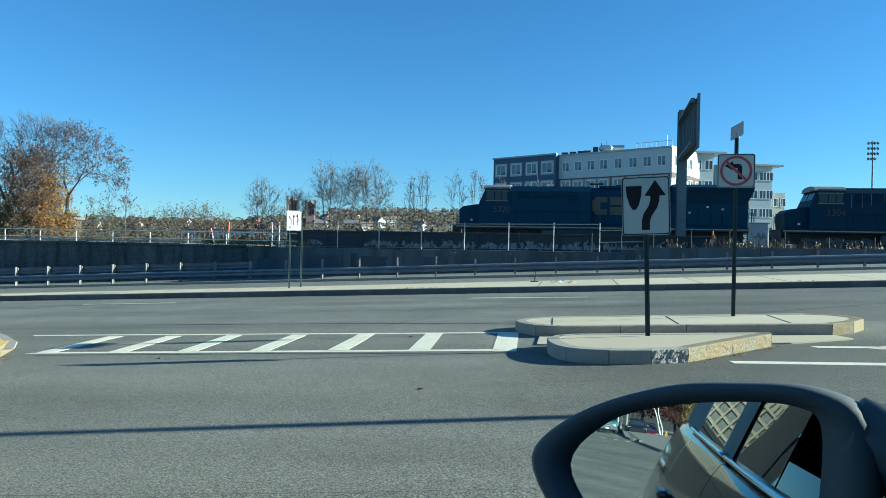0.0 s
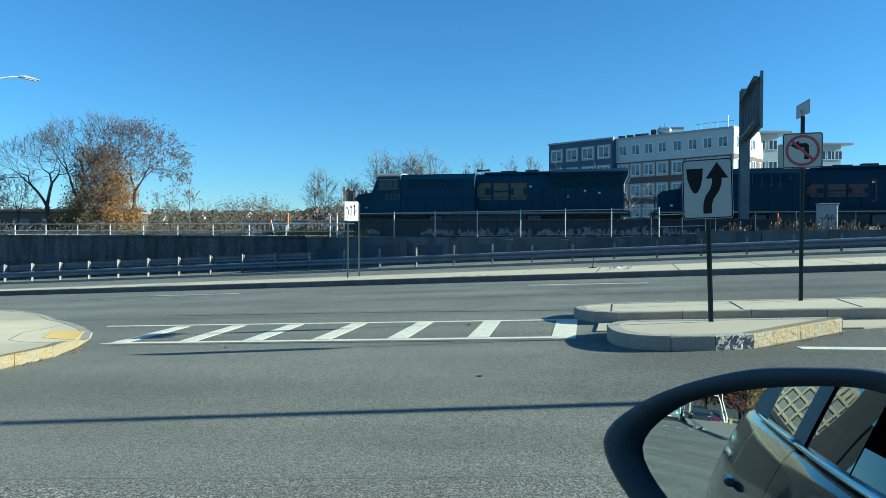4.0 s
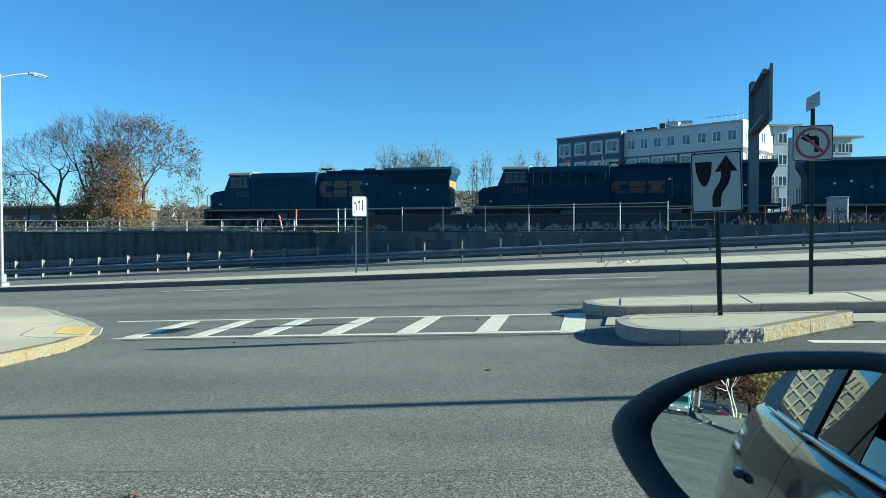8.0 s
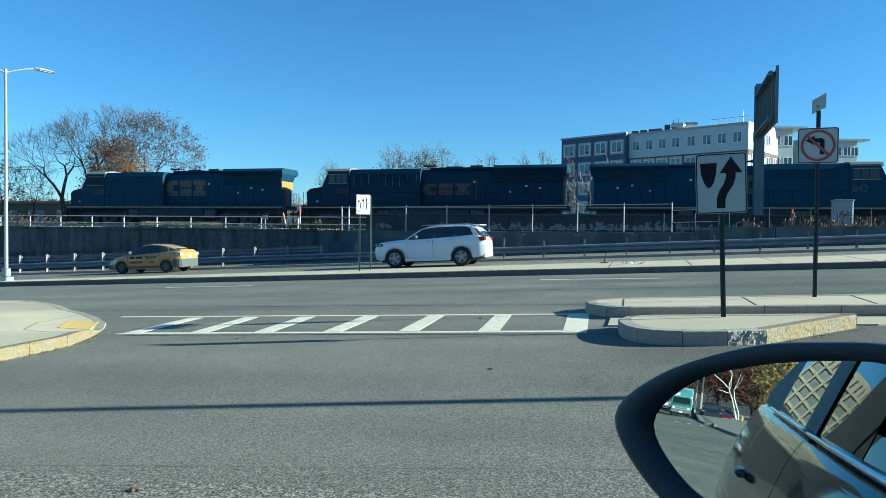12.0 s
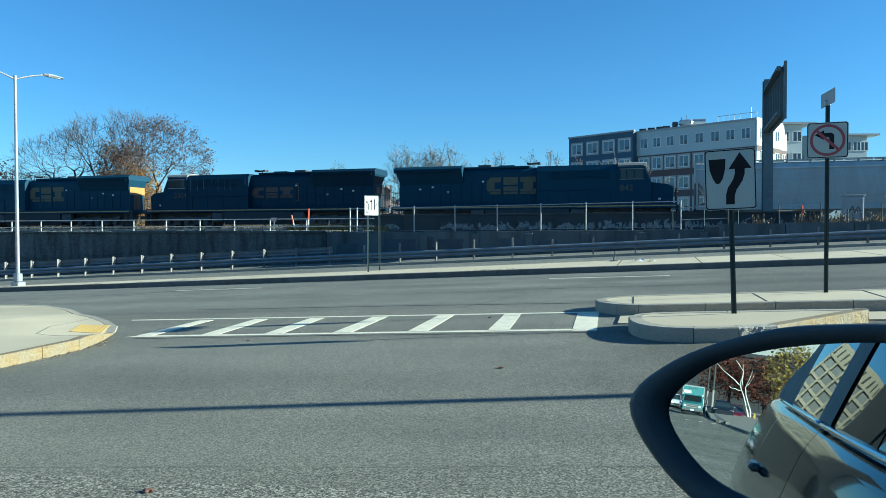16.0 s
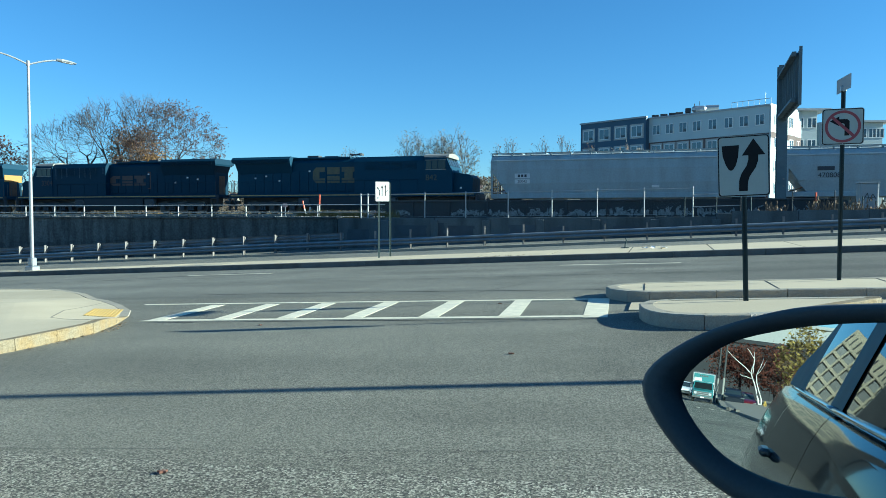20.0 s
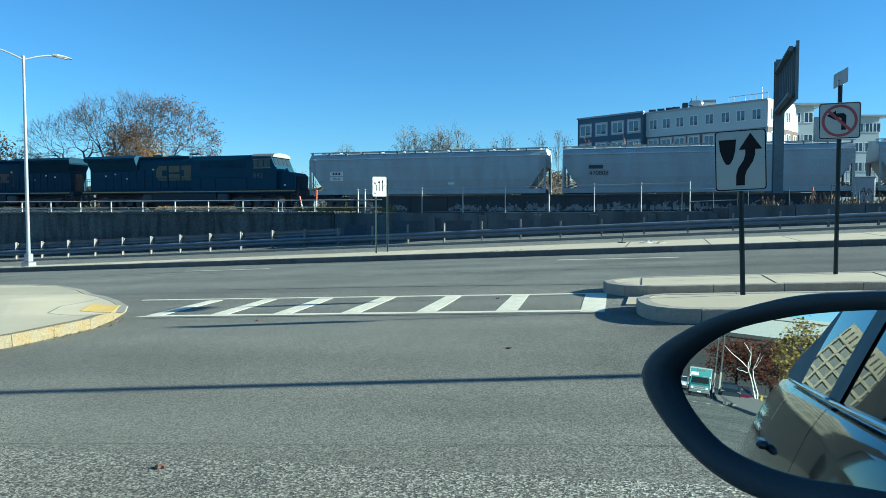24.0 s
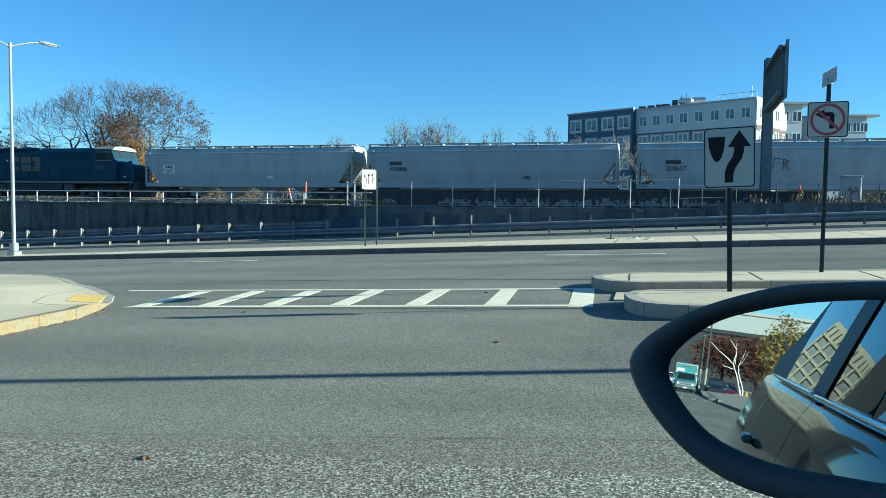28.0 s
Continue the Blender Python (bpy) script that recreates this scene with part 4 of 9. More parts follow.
    loft(bm, [[(x, y, z) for y, z in ((-1.45, 1.62), (-1.45, 4.05), (-1.2, 4.42), (1.2, 4.42), (1.45, 4.05), (1.45, 1.62))] for x in (-6.3, -0.6)])
    part("equipment_hood", bm, paint, ob)
    # radiator wings
    bm = bmesh.new()
    crest = ((-1.42, 4.06), (-1.5, 4.40), (-1.25, 4.60), (1.25, 4.60), (1.5, 4.40), (1.42, 4.06))
    loft(bm, [[(x, y, z) for y, z in ((-0.97, low), *crest, (0.97, low))] for x, low in ((5.0, 3.25), (9.95, 3.25))] + [[(10.35, y * 0.97, max(z, 4.16)) for y, z in ((-0.97, 4.16), *crest, (0.97, 4.16))]])
    part("radiator_hood", bm, CAB_ROOF if roof_pale else paint, ob, "overhanging radiator hood")
    bm = bmesh.new()
    rbox(bm, 0.0, 5.0, -0.85, 0.85, 4.36, 4.52, 0.03)
    rbox(bm, 1.2, 2.4, -0.5, 0.5, 4.5, 4.62, 0.02)
    part("roof_hatch", bm, paint, hood)
    # doors, grilles and louvres along the side
    for s in (-1, 1):
        x = -0.4
        while x < 9.1:
            bm = bmesh.new()
            rbox(bm, x, x + 0.72, s * 0.965 - 0.02, s * 0.965 + 0.02, 1.78, 3.42, 0.01)
            part("hood_door", bm, paint, hood)
            x += 0.80
        for x in (-5.7, -4.6, -3.5, -2.4):
            bm = bmesh.new()
            for k in range(7):
                box(bm, x, x + 0.9, s * 1.47 - 0.02, s * 1.47 + 0.02, 3.42 + k * 0.09, 3.46 + k * 0.09)
            part("louvre", bm, paint, hood)
        bm = bmesh.new()
        for k in range(9):
            box(bm, 5.2 + 0.0, 10.1, s * 1.49 - 0.02, s * 1.49 + 0.02, 4.06 + k * 0.034, 4.075 + k * 0.034)
        part("radiator_grille", bm, paint, ob)
        # handrails
        x = -5.8
        while x < 10.2:
            bm = bmesh.new()
            tube(bm, (x, s * 1.47, 1.62), (x, s * 1.47, 2.62), 0.016, seg=5)
            part("handrail_post", bm, paint, ob)
            x += 1.45
        bm = bmesh.new()
        tube(bm, (-6.0, s * 1.47, 2.62), (10.2, s * 1.47, 2.62), 0.018, seg=6)
        part("handrail", bm, paint, ob)
        # steps at the ends
        for e in (-10.15, 10.25):
            bm = bmesh.new()
            for k in range(4):
                box(bm, e - 0.28, e + 0.28, s * 1.35 - 0.14, s * 1.35 + 0.14, 0.35 + k * 0.3, 0.38 + k * 0.3)
            box(bm, e - 0.3, e - 0.27, s * 1.35 - 0.14, s * 1.35 + 0.14, 0.3, 1.6)
            box(bm, e + 0.27, e + 0.3, s * 1.35 - 0.14, s * 1.35 + 0.14, 0.3, 1.6)
            part("step_ladder", bm, TRUCK, ob)
    for e, d in ((-10.2, -1), (10.4, 1)):
        for y in (-1.4, -0.95, -0.5, 0.5, 0.95, 1.4):
            bm = bmesh.new()
            tube(bm, (e, y, 1.62), (e, y, 2.7), 0.02, seg=5)
            part("end_rail_post", bm, TRUCK, ob)
        bm = bmesh.new()
        rbox(bm, min(e, e + d * 0.75), max(e, e + d * 0.75), -0.14, 0.14, 0.85, 1.1, 0.04)
        rbox(bm, min(e + d * 0.6, e + d * 0.85), max(e + d * 0.6, e + d * 0.85), -0.2, 0.2, 0.78, 1.16, 0.05)
        part("coupler", bm, TRUCK, ob)
    # roof details: horn, beacon, exhaust
    bm = bmesh.new()
    for y, r in ((-0.25, 0.09), (0.0, 0.11), (0.25, 0.09)):
        tube(bm, (-0.1, y, 4.72), (-0.65, y, 4.74), 0.03, r, 8)
        tube(bm, (-0.1, y, 4.72), (0.3, y, 4.74), 0.03, r * 0.9, 8)
    tube(bm, (-0.1, 0, 4.4), (-0.1, 0, 4.74), 0.03, seg=6)
    part("horn", bm, TRUCK, ob)
    bm = bmesh.new()
    rbox(bm, 3.0, 4.0, -0.35, 0.35, 4.5, 4.7, 0.03)
    part("exhaust_box", bm, TRUCK, ob)
    bm = bmesh.new()
    rbox(bm, 10.04, 10.09, -0.42, 0.42, 1.64, 3.2, 0.01)
    part("end_door", bm, RUST, ob, "dull brown end door")
    if yellow_end:
        bm = bmesh.new()
        rbox(bm, 10.03, 10.10, -0.96, 0.96, 2.95, 4.02, 0.01)
        part("end_panel", bm, END_YELLOW, ob, "bright yellow end panel")
    if brackets:
        # pale runs of worn paint below the roof edge
        drip = random.Random(4)
        for s in (-1, 1):
            for k in range(9):
                bm = bmesh.new()
                x, z = -5.9 + k * 0.62 + drip.uniform(-0.1, 0.1), drip.uniform(3.0, 3.6)
                box(bm, x, x + 0.035, s * 1.452 - 0.008, s * 1.452 + 0.008, z, 4.02)
                part("paint_run", bm, STREAK, ob, "pale run of worn paint")
    # painted emblem, number and small white marks on both sides
    for s in (-1, 1):
        logo_blocks(ob, 1.35, s * 0.99, 2.45, 3.7, 1.25 if not brackets else 0.85, logo, 1 if s < 0 else -1, brackets)
        text_part("road_number", number, 0.62, LOGO_Y if not brackets else LOGO_O, ob, Matrix.Translation((-6.9 if s < 0 else -6.9, s * 1.512, 2.72)) @ (pose(0, 0, 0, 90, 0, 0) if s < 0 else pose(0, 0, 0, 90, 0, 180)), "faded painted number")
        for x, z in ((3.4, 3.35), (7.3, 3.0), (6.1, 2.6), (-3.9, 2.2), (-9.2, 1.9), (8.3, 2.85)):
            bm = bmesh.new()
            box(bm, x, x + 0.16, s * 0.995 - 0.012 if x > -6 else s * 1.16 - 0.012, s * 0.995 + 0.012 if x > -6 else s * 1.16 + 0.012, z, z + 0.12)
            part("stencil_mark", bm, WHITE_MARK, ob)
    return ob


def hopper(label, paint, marks, tag):
    """Long covered hopper: curved sides, sloped ends, hatches along the roof."""
    ob = thing("hopper_wagon", label, "freight wagon", group="covered hopper wagons of the train")
    L = 9.35
    # body: the side sheets bulge and end in sloped sheets
    sec = [(-1.42, 1.45), (-1.55, 2.2), (-1.58, 3.2), (-1.52, 3.78), (-1.25, 4.18), (-0.5, 4.37), (0.5, 4.37), (1.25, 4.18), (1.52, 3.78), (1.58, 3.2), (1.55, 2.2), (1.42, 1.45)]
    bm = bmesh.new()
    rings = []
    for x, cut in ((-L, 3.05), (-L + 0.15, 3.0), (-L + 0.75, 2.05), (-L + 1.25, 1.45), (L - 1.25, 1.45), (L - 0.75, 2.05), (L - 0.15, 3.0), (L, 3.05)):
        rings.append([(x, y, max(z, cut)) for y, z in sec])
    loft(bm, rings)
    part("body", bm, paint, ob)
    # side sheet that runs on to the end posts below the slope
    for s in (-1, 1):
        for x0, x1 in ((-L, -L + 0.14), (L - 0.14, L)):
            bm = bmesh.new()
            box(bm, x0, x1, s * 1.5 - 0.05, s * 1.5 + 0.05, 1.3, 3.87)
            part("end_post", bm, paint, ob)
        bm = bmesh.new()
        rbox(bm, -L, L, s * 1.46 - 0.07, s * 1.46 + 0.07, 1.12, 1.46, 0.02)
        part("side_sill", bm, paint, ob)
        bm = bmesh.new()
        rbox(bm, -L, L, s * 1.5 - 0.06, s * 1.5 + 0.06, 3.79, 3.89, 0.015)
        part("top_chord", bm, paint, ob)
        # end ladders
        for e in (-1, 1):
            bm = bmesh.new()
            for k in range(9):
                x0, x1 = sorted((e * (L - 0.05), e * (L - 0.5)))
                box(bm, x0, x1, s * 1.6 - 0.012, s * 1.6 + 0.012, 1.25 + k * 0.335, 1.28 + k * 0.335)
            x0, x1 = sorted((e * (L - 0.5), e * (L - 0.53)))
            box(bm, x0, x1, s * 1.6 - 0.012, s * 1.6 + 0.012, 1.2, 3.97)
            part("ladder", bm, paint, ob)
            # slanted end braces
            bm = bmesh.new()
            tube(bm, (e * (L - 0.1), s * 1.35, 1.4), (e * (L - 1.7), s * 1.35, 2.0), 0.05, seg=6)
            tube(bm, (e * (L - 0.15), s * 1.2, 3.2), (e * (L - 0.15), s * 1.2, 1.3), 0.05, seg=6)
            part("end_brace", bm, RUST, ob)
    # discharge gates
    for x in (-5.2, -1.75, 1.75, 5.2):
        bm = bmesh.new()
        loft(bm, [[(x - 1.6, -1.3, 1.45), (x + 1.6, -1.3, 1.45), (x + 1.6, 1.3, 1.45), (x - 1.6, 1.3, 1.45)], [(x - 0.4, -0.6, 0.55), (x + 0.4, -0.6, 0.55), (x + 0.4, 0.6, 0.55), (x - 0.4, 0.6, 0.55)]])
        rbox(bm, x - 0.5, x + 0.5, -0.7, 0.7, 0.38, 0.56, 0.02)
        part("discharge_gate", bm, paint, ob)
    # roof hatches and walkway
    for k in range(10):
        x = -8.0 + k * 1.78
        bm = bmesh.new()
        rbox(bm, x - 0.8, x + 0.8, -0.42, 0.42, 4.35, 4.49, 0.03)
        part("roof_hatch", bm, paint, ob)
    for s in (-1, 1):
        bm = bmesh.new()
        box(bm, -L - 0.1, L + 0.1, s * 0.95 - 0.22, s * 0.95 + 0.22, 4.43, 4.46)
        for k in range(14):
            box(bm, -L + k * 1.43, -L + k * 1.43 + 0.05, s * 0.95 - 0.2, s * 0.95 + 0.2, 4.2, 4.43)
        part("roof_walkway", bm, paint, ob)
    # centre sill ends, couplers and brake gear
    for e in (-1, 1):
        bm = bmesh.new()
        x0, x1 = sorted((e * (L - 2.0), e * (L + 0.1)))
        rbox(bm, x0, x1, -0.3, 0.3, 0.75, 1.2, 0.02)
        x0, x1 = sorted((e * (L + 0.05), e * (L + 0.62)))
        rbox(bm, x0, x1, -0.17, 0.17, 0.75, 1.08, 0.04)
        x0, x1 = sorted((e * (L - 0.2), e * (L)))
        rbox(bm, x0, x1, -1.5, 1.5, 1.12, 1.3, 0.02)
        part("coupler", bm, TRUCK, ob)
        bm = bmesh.new()
        tube(bm, (e * (L - 1.2), -0.9, 1.9), (e * (L - 1.2), 0.1, 1.9), 0.2, seg=12)
        part("air_tank", bm, RUST, ob)
    bogie(ob, -6.9, 2, 1.78, 0.46, WHEEL_CAR)
    bogie(ob, 6.9, 2, 1.78, 0.46, WHEEL_CAR)
    for s in (-1, 1):
        rot = pose(0, 0, 0, 90, 0, 0) if s < 0 else pose(0, 0, 0, 90, 0, 180)
        for i, (x, z, w, h, txt) in enumerate(marks):
            if txt:
                text_part("wagon_number", txt, h, tag, ob, Matrix.Translation((x * -s, s * 1.60, z)) @ rot, "stencilled number")
            else:
                bm = bmesh.new()
                box(bm, x * -s - w / 2, x * -s + w / 2, s * 1.6 - 0.012, s * 1.6 + 0.012, z - h / 2, z + h / 2)
                part("stencil_mark", bm, tag, ob)
    return ob


loco_a = locomotive("dark blue diesel locomotive with faded yellow emblem and number", "5320", BLUE, LOGO_Y, False, -1, True, False)
loco_b = locomotive("very dark blue diesel locomotive with bracketed orange emblem", "3304", DARK_BLUE, LOGO_O, True, -1, False, False)
loco_c = locomotive("dark blue diesel locomotive running backwards with faded emblem", "842", BLUE, LOGO_Y, False, 1, False, False)
hop_a = hopper("grey covered hopper wagon with white stencil plates", HOPPER, [(-7.0, 2.75, 1.1, 0.34, ""), (-7.0, 2.35, 1.1, 0.30, ""), (2.3, 1.9, 0.5, 0.16, "")], WHITE_MARK)
for s in (-1, 1):
    rot = pose(0, 0, 0, 90, 0, 0) if s < 0 else pose(0, 0, 0, 90, 0, 180)
    text_part("wagon_number", "20042", 0.28, DARK_MARK, hop_a, Matrix.Translation((-7.0 * -s, s * 1.615, 2.35)) @ rot, "stencilled number on a white plate")
    bm = bmesh.new()
    for k in range(3):
        box(bm, 7.0 * s - 0.32 + k * 0.24, 7.0 * s - 0.16 + k * 0.24, s * 1.615 - 0.008, s * 1.615 + 0.008, 2.66, 2.85)
    part("lettering_bars", bm, DARK_MARK, hop_a)
hop_b = hopper("pale grey covered hopper wagon with dark stencilled number", HOPPER_B, [(-7.0, 2.95, 1.0, 0.26, ""), (-6.8, 2.5, 1.4, 0.45, "470808"), (3.0, 1.9, 0.5, 0.14, "")], DARK_MARK)
hop_c = hopper("blue-grey covered hopper wagon with stencils and scribbled graffiti", HOPPER, [(-7.0, 2.95, 1.0, 0.26, ""), (-6.8, 2.5, 1.4, 0.45, "200657")], DARK_MARK)
# scribble on the last wagon
for s in (-1, 1):
    bm = bmesh.new()
    for k, (a, b) in enumerate((((0, 0), (0.1, 0.9)), ((-0.2, 0.85), (0.45, 0.95)), ((0.5, 0.1), (0.6, 0.8)), ((0.6, 0.8), (1.0, 0.7)), ((0.7, 0.45), (0.95, 0.45)), ((1.1, 0.0), (1.15, 0.75)), ((1.15, 0.75), (1.45, 0.55)), ((1.45, 0.55), (1.2, 0.4)), ((1.2, 0.4), (1.5, 0.0)))):
        tube(bm, (a[0] - 1.2, s * 1.6, 2.4 + a[1]), (b[0] - 1.2, s * 1.6, 2.4 + b[1]), 0.025, seg=4)
    part("graffiti", bm, DARK_MARK, hop_c, "dark scribbled graffiti")

# how far the train has come, in metres, second by second
TRAIN = [(0, 5.3), (1, 2.25), (3, -3.87), (5.5, -12.06), (8, -20.39), (10, -27.31), (12.5, -36.45), (14.5, -44.0), (16.5, -51.75), (18, -57.55), (20, -64.9), (21.5, -70.35), (23.5, -77.55), (25, -82.93), (27.5, -91.75), (28, -93.5)]
CONSIST = [(loco_a, -3.55, 0), (loco_b, 18.85, 0), (loco_c, 41.1, 180), (hop_a, 61.95, 0), (hop_b, 81.85, 0), (hop_c, 101.9, 0)]
for ob, off, turn in CONSIST:
    ob.matrix_basis = pose(TRAIN[0][1] + off, TRACK_Y, RAIL_Z, 0, 0, turn)


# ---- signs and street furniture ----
SIGN_WHITE = mat("grey_prismatic_sheeting", (0.38, 0.435, 0.405), 0.4, vary=0.03, scale=6, fine=40, bump=0.03, second=(0.32, 0.365, 0.34), amount=0.4)
SIGN_BRIGHT = mat("bright_sign_white", (0.72, 0.72, 0.70), 0.4, vary=0.03, scale=6, fine=40, bump=0.03)
SIGN_BLACK = mat("sign_black", (0.014, 0.015, 0.017), 0.5, vary=0.08, spec=0.15)
SIGN_RED = mat("sign_red", (0.25, 0.06, 0.07), 0.45, vary=0.06, second=(0.24, 0.05, 0.06))
POLE_DARK = mat("dark_sign_post", (0.040, 0.060, 0.062), 0.6, 0.0, vary=0.15, scale=4, second=(0.034, 0.042, 0.042), spec=0.2)
SIGN_BACK = mat("sign_aluminium", (0.42, 0.44, 0.45), 0.4, 0.8, vary=0.05)
PLATE_GREY = mat("dull_plate_grey", (0.34, 0.36, 0.37), 0.7, vary=0.05)
LAMP_METAL = mat("lamp_aluminium", (0.40, 0.41, 0.42), 0.4, 0.6, vary=0.05, scale=2)
LENS = mat("lamp_lens", (0.75, 0.75, 0.72), 0.2, vary=0.03)


def plate(name, pts, y, material, parent, m, thick=0.0015):
    """A flat shape in the x, z plane of a sign, facing -y."""
    bm = bmesh.new()
    loft(bm, [[(px, y, pz) for px, pz in pts], [(px, y + thick, pz) for px, pz in pts]], m=m)
    return part(name, bm, material, parent)


def rounded(w, h, r, n=5):
    out = []
    for cx, cz, a0 in ((w / 2 - r, h / 2 - r, 0), (-w / 2 + r, h / 2 - r, 90), (-w / 2 + r, -h / 2 + r, 180), (w / 2 - r, -h / 2 + r, 270)):
        for k in range(n + 1):
            a = radians(a0 + 90 * k / n)
            out.append((cx + r * math.cos(a), cz + r * math.sin(a)))
    return out


def sign_board(ob, w, h, z, border, yoff=-0.045, face=None):
    """A white plate with a black border line and a metal back."""
    m = pose(0, 0, z)
    plate("board", rounded(w, h, 0.04), yoff, SIGN_BACK, ob, m, 0.004)
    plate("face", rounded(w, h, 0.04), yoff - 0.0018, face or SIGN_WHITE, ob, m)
    outer, inner = rounded(w - 0.012, h - 0.012, 0.036), rounded(w - 0.012 - 2 * border, h - 0.012 - 2 * border, 0.03)
    bm = bmesh.new()
    vo = [[bm.verts.new((p[0], yoff - 0.0030, z + p[1])) for p in ring] for ring in (outer, inner)]
    n = len(outer)
    for i in range(n):
        bm.faces.new((vo[0][i], vo[0][(i + 1) % n], vo[1][(i + 1) % n], vo[1][i]))
    g = bmesh.ops.extrude_face_region(bm, geom=bm.faces[:])
    for q in g["geom"]:
        if isinstance(q, bmesh.types.BMVert):
            q.co.y += 0.001
    part("border", bm, SIGN_BLACK, ob)
    return m


def channel_post(ob, z0, z1, x=0.0, y=0.0):
    bm = bmesh.new()
    pts = [(-0.030, -0.03), (-0.012, -0.03), (-0.012, -0.012), (0.012, -0.012), (0.012, -0.03), (0.030, -0.03), (0.030, -0.024), (0.017, -0.024), (0.017, -0.004), (-0.017, -0.004), (-0.017, -0.024), (-0.030, -0.024)]
    loft(bm, [[(x + px, y + py, z) for px, py in pts] for z in (z0, z1)])
    post = part("post", bm, POLE_DARK, ob)
    return post


def bolts(ob, zs, y):
    for z in zs:
        bm = bmesh.new()
        tube(bm, (0, y - 0.006, z), (0, y, z), 0.009, seg=6)
        part("bolt", bm, SIGN_BACK, ob)


def keep_right_sign():
    bz = lay(0.96, 9.68) + 0.14
    ob = thing("traffic_sign", "dull white traffic sign with black curved arrow on a leaning post", "traffic sign", pose(0.962, 9.69, bz, 0, -1.95, -8.0))
    W, H = 0.590, 0.74
    zc = 1.946 - bz
    channel_post(ob, -0.1, zc + H / 2 - 0.04)
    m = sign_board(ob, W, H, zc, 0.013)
    n = lambda pts: [((x - 648) / 220 * W - W / 2, (475 - y) / 263 * H - H / 2) for x, y in pts]
    plate("island_shape", n([(667, 253), (671, 300), (684, 338), (696, 358), (706, 362), (715, 357), (727, 338), (737, 300), (741, 253)]), -0.0485, SIGN_BLACK, ob, m)
    bm = bmesh.new()
    left = n([(779, 296), (779, 318), (771, 344), (748, 378), (739, 408), (738, 452)])
    right = n([(821, 296), (820, 322), (810, 352), (784, 390), (776, 415), (775, 452)])
    v = [[bm.verts.new((x, y, z + zc)) for x, z in line] for y in (-0.0485, -0.047) for line in (left, right)]
    for a, b in ((v[0], v[1]), (v[2], v[3]), (v[0], v[2]), (v[1], v[3])):
        for i in range(len(a) - 1):
            bm.faces.new((a[i], a[i + 1], b[i + 1], b[i]))
    loft(bm, [[(x, y, z + zc) for x, z in n([(801, 228), (850, 299), (752, 299)])] for y in (-0.0485, -0.047)])
    part("arrow", bm, SIGN_BLACK, ob)
    bolts(ob, (zc + 0.33, zc - 0.33), -0.047)
    return ob


def no_left_turn_sign():
    bz = lay(2.48, 12.10) + 0.15
    ob = thing("traffic_sign", "dull white sign with red ring over black turn arrow", "traffic sign", pose(2.475, 12.11, bz, 0, 0, -8))
    W = 0.547
    zc = 2.655 - bz
    channel_post(ob, -0.1, 3.25 - bz)
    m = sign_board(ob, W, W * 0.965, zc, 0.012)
    # black arrow under the red ring
    s = W / 163.0
    n = lambda pts: [((x - 1160) * s, (182 - y) * s) for x, y in pts]
    bm = bmesh.new()
    loft(bm, [[(x, y, z + zc) for x, z in n([(1109, 158), (1146, 138), (1146, 180)])] for y in (-0.0482, -0.0472)])
    loft(bm, [[(x, y, z + zc) for x, z in n([(1140, 150), (1176, 150), (1186, 160), (1186, 222), (1167, 222), (1167, 172), (1160, 168), (1140, 168)])] for y in (-0.0482, -0.0472)])
    part("arrow", bm, SIGN_BLACK, ob)
    bm = bmesh.new()
    N = 40
    rings = [[bm.verts.new((r * math.cos(k * math.tau / N), y, zc + r * math.sin(k * math.tau / N))) for k in range(N)] for r, y in ((0.234, -0.0500), (0.195, -0.0500), (0.195, -0.0490), (0.234, -0.0490))]
    for a, b in ((0, 1), (1, 2), (2, 3), (3, 0)):
        for k in range(N):
            bm.faces.new((rings[a][k], rings[a][(k + 1) % N], rings[b][(k + 1) % N], rings[b][k]))
    part("red_ring", bm, SIGN_RED, ob, "red ring")
    bm = bmesh.new()
    loft(bm, [[Vector((x, y, zc + z)) for x, z in ((-0.155, 0.126), (-0.126, 0.155), (0.155, -0.126), (0.126, -0.155))] for y in (-0.0502, -0.0492)])
    part("red_bar", bm, SIGN_RED, ob, "red diagonal bar")
    bolts(ob, (zc + 0.245, zc - 0.245), -0.047)
    # small bent plate on top of the post, seen from behind
    bm = bmesh.new()
    loft(bm, [[(x, y, z) for x, z in rounded(0.64, 0.21, 0.02)] for y in (-0.002, 0.002)], m=pose(0.0, -0.05, 3.27 - bz, 0, 0, -77))
    part("top_plate", bm, PLATE_GREY, ob, "bare metal plate on the post's top")
    bm = bmesh.new()
    rbox(bm, -0.04, 0.04, -0.045, 0.03, 3.17 - bz, 3.24 - bz, 0.005)
    part("bracket", bm, SIGN_BACK, ob)
    return ob


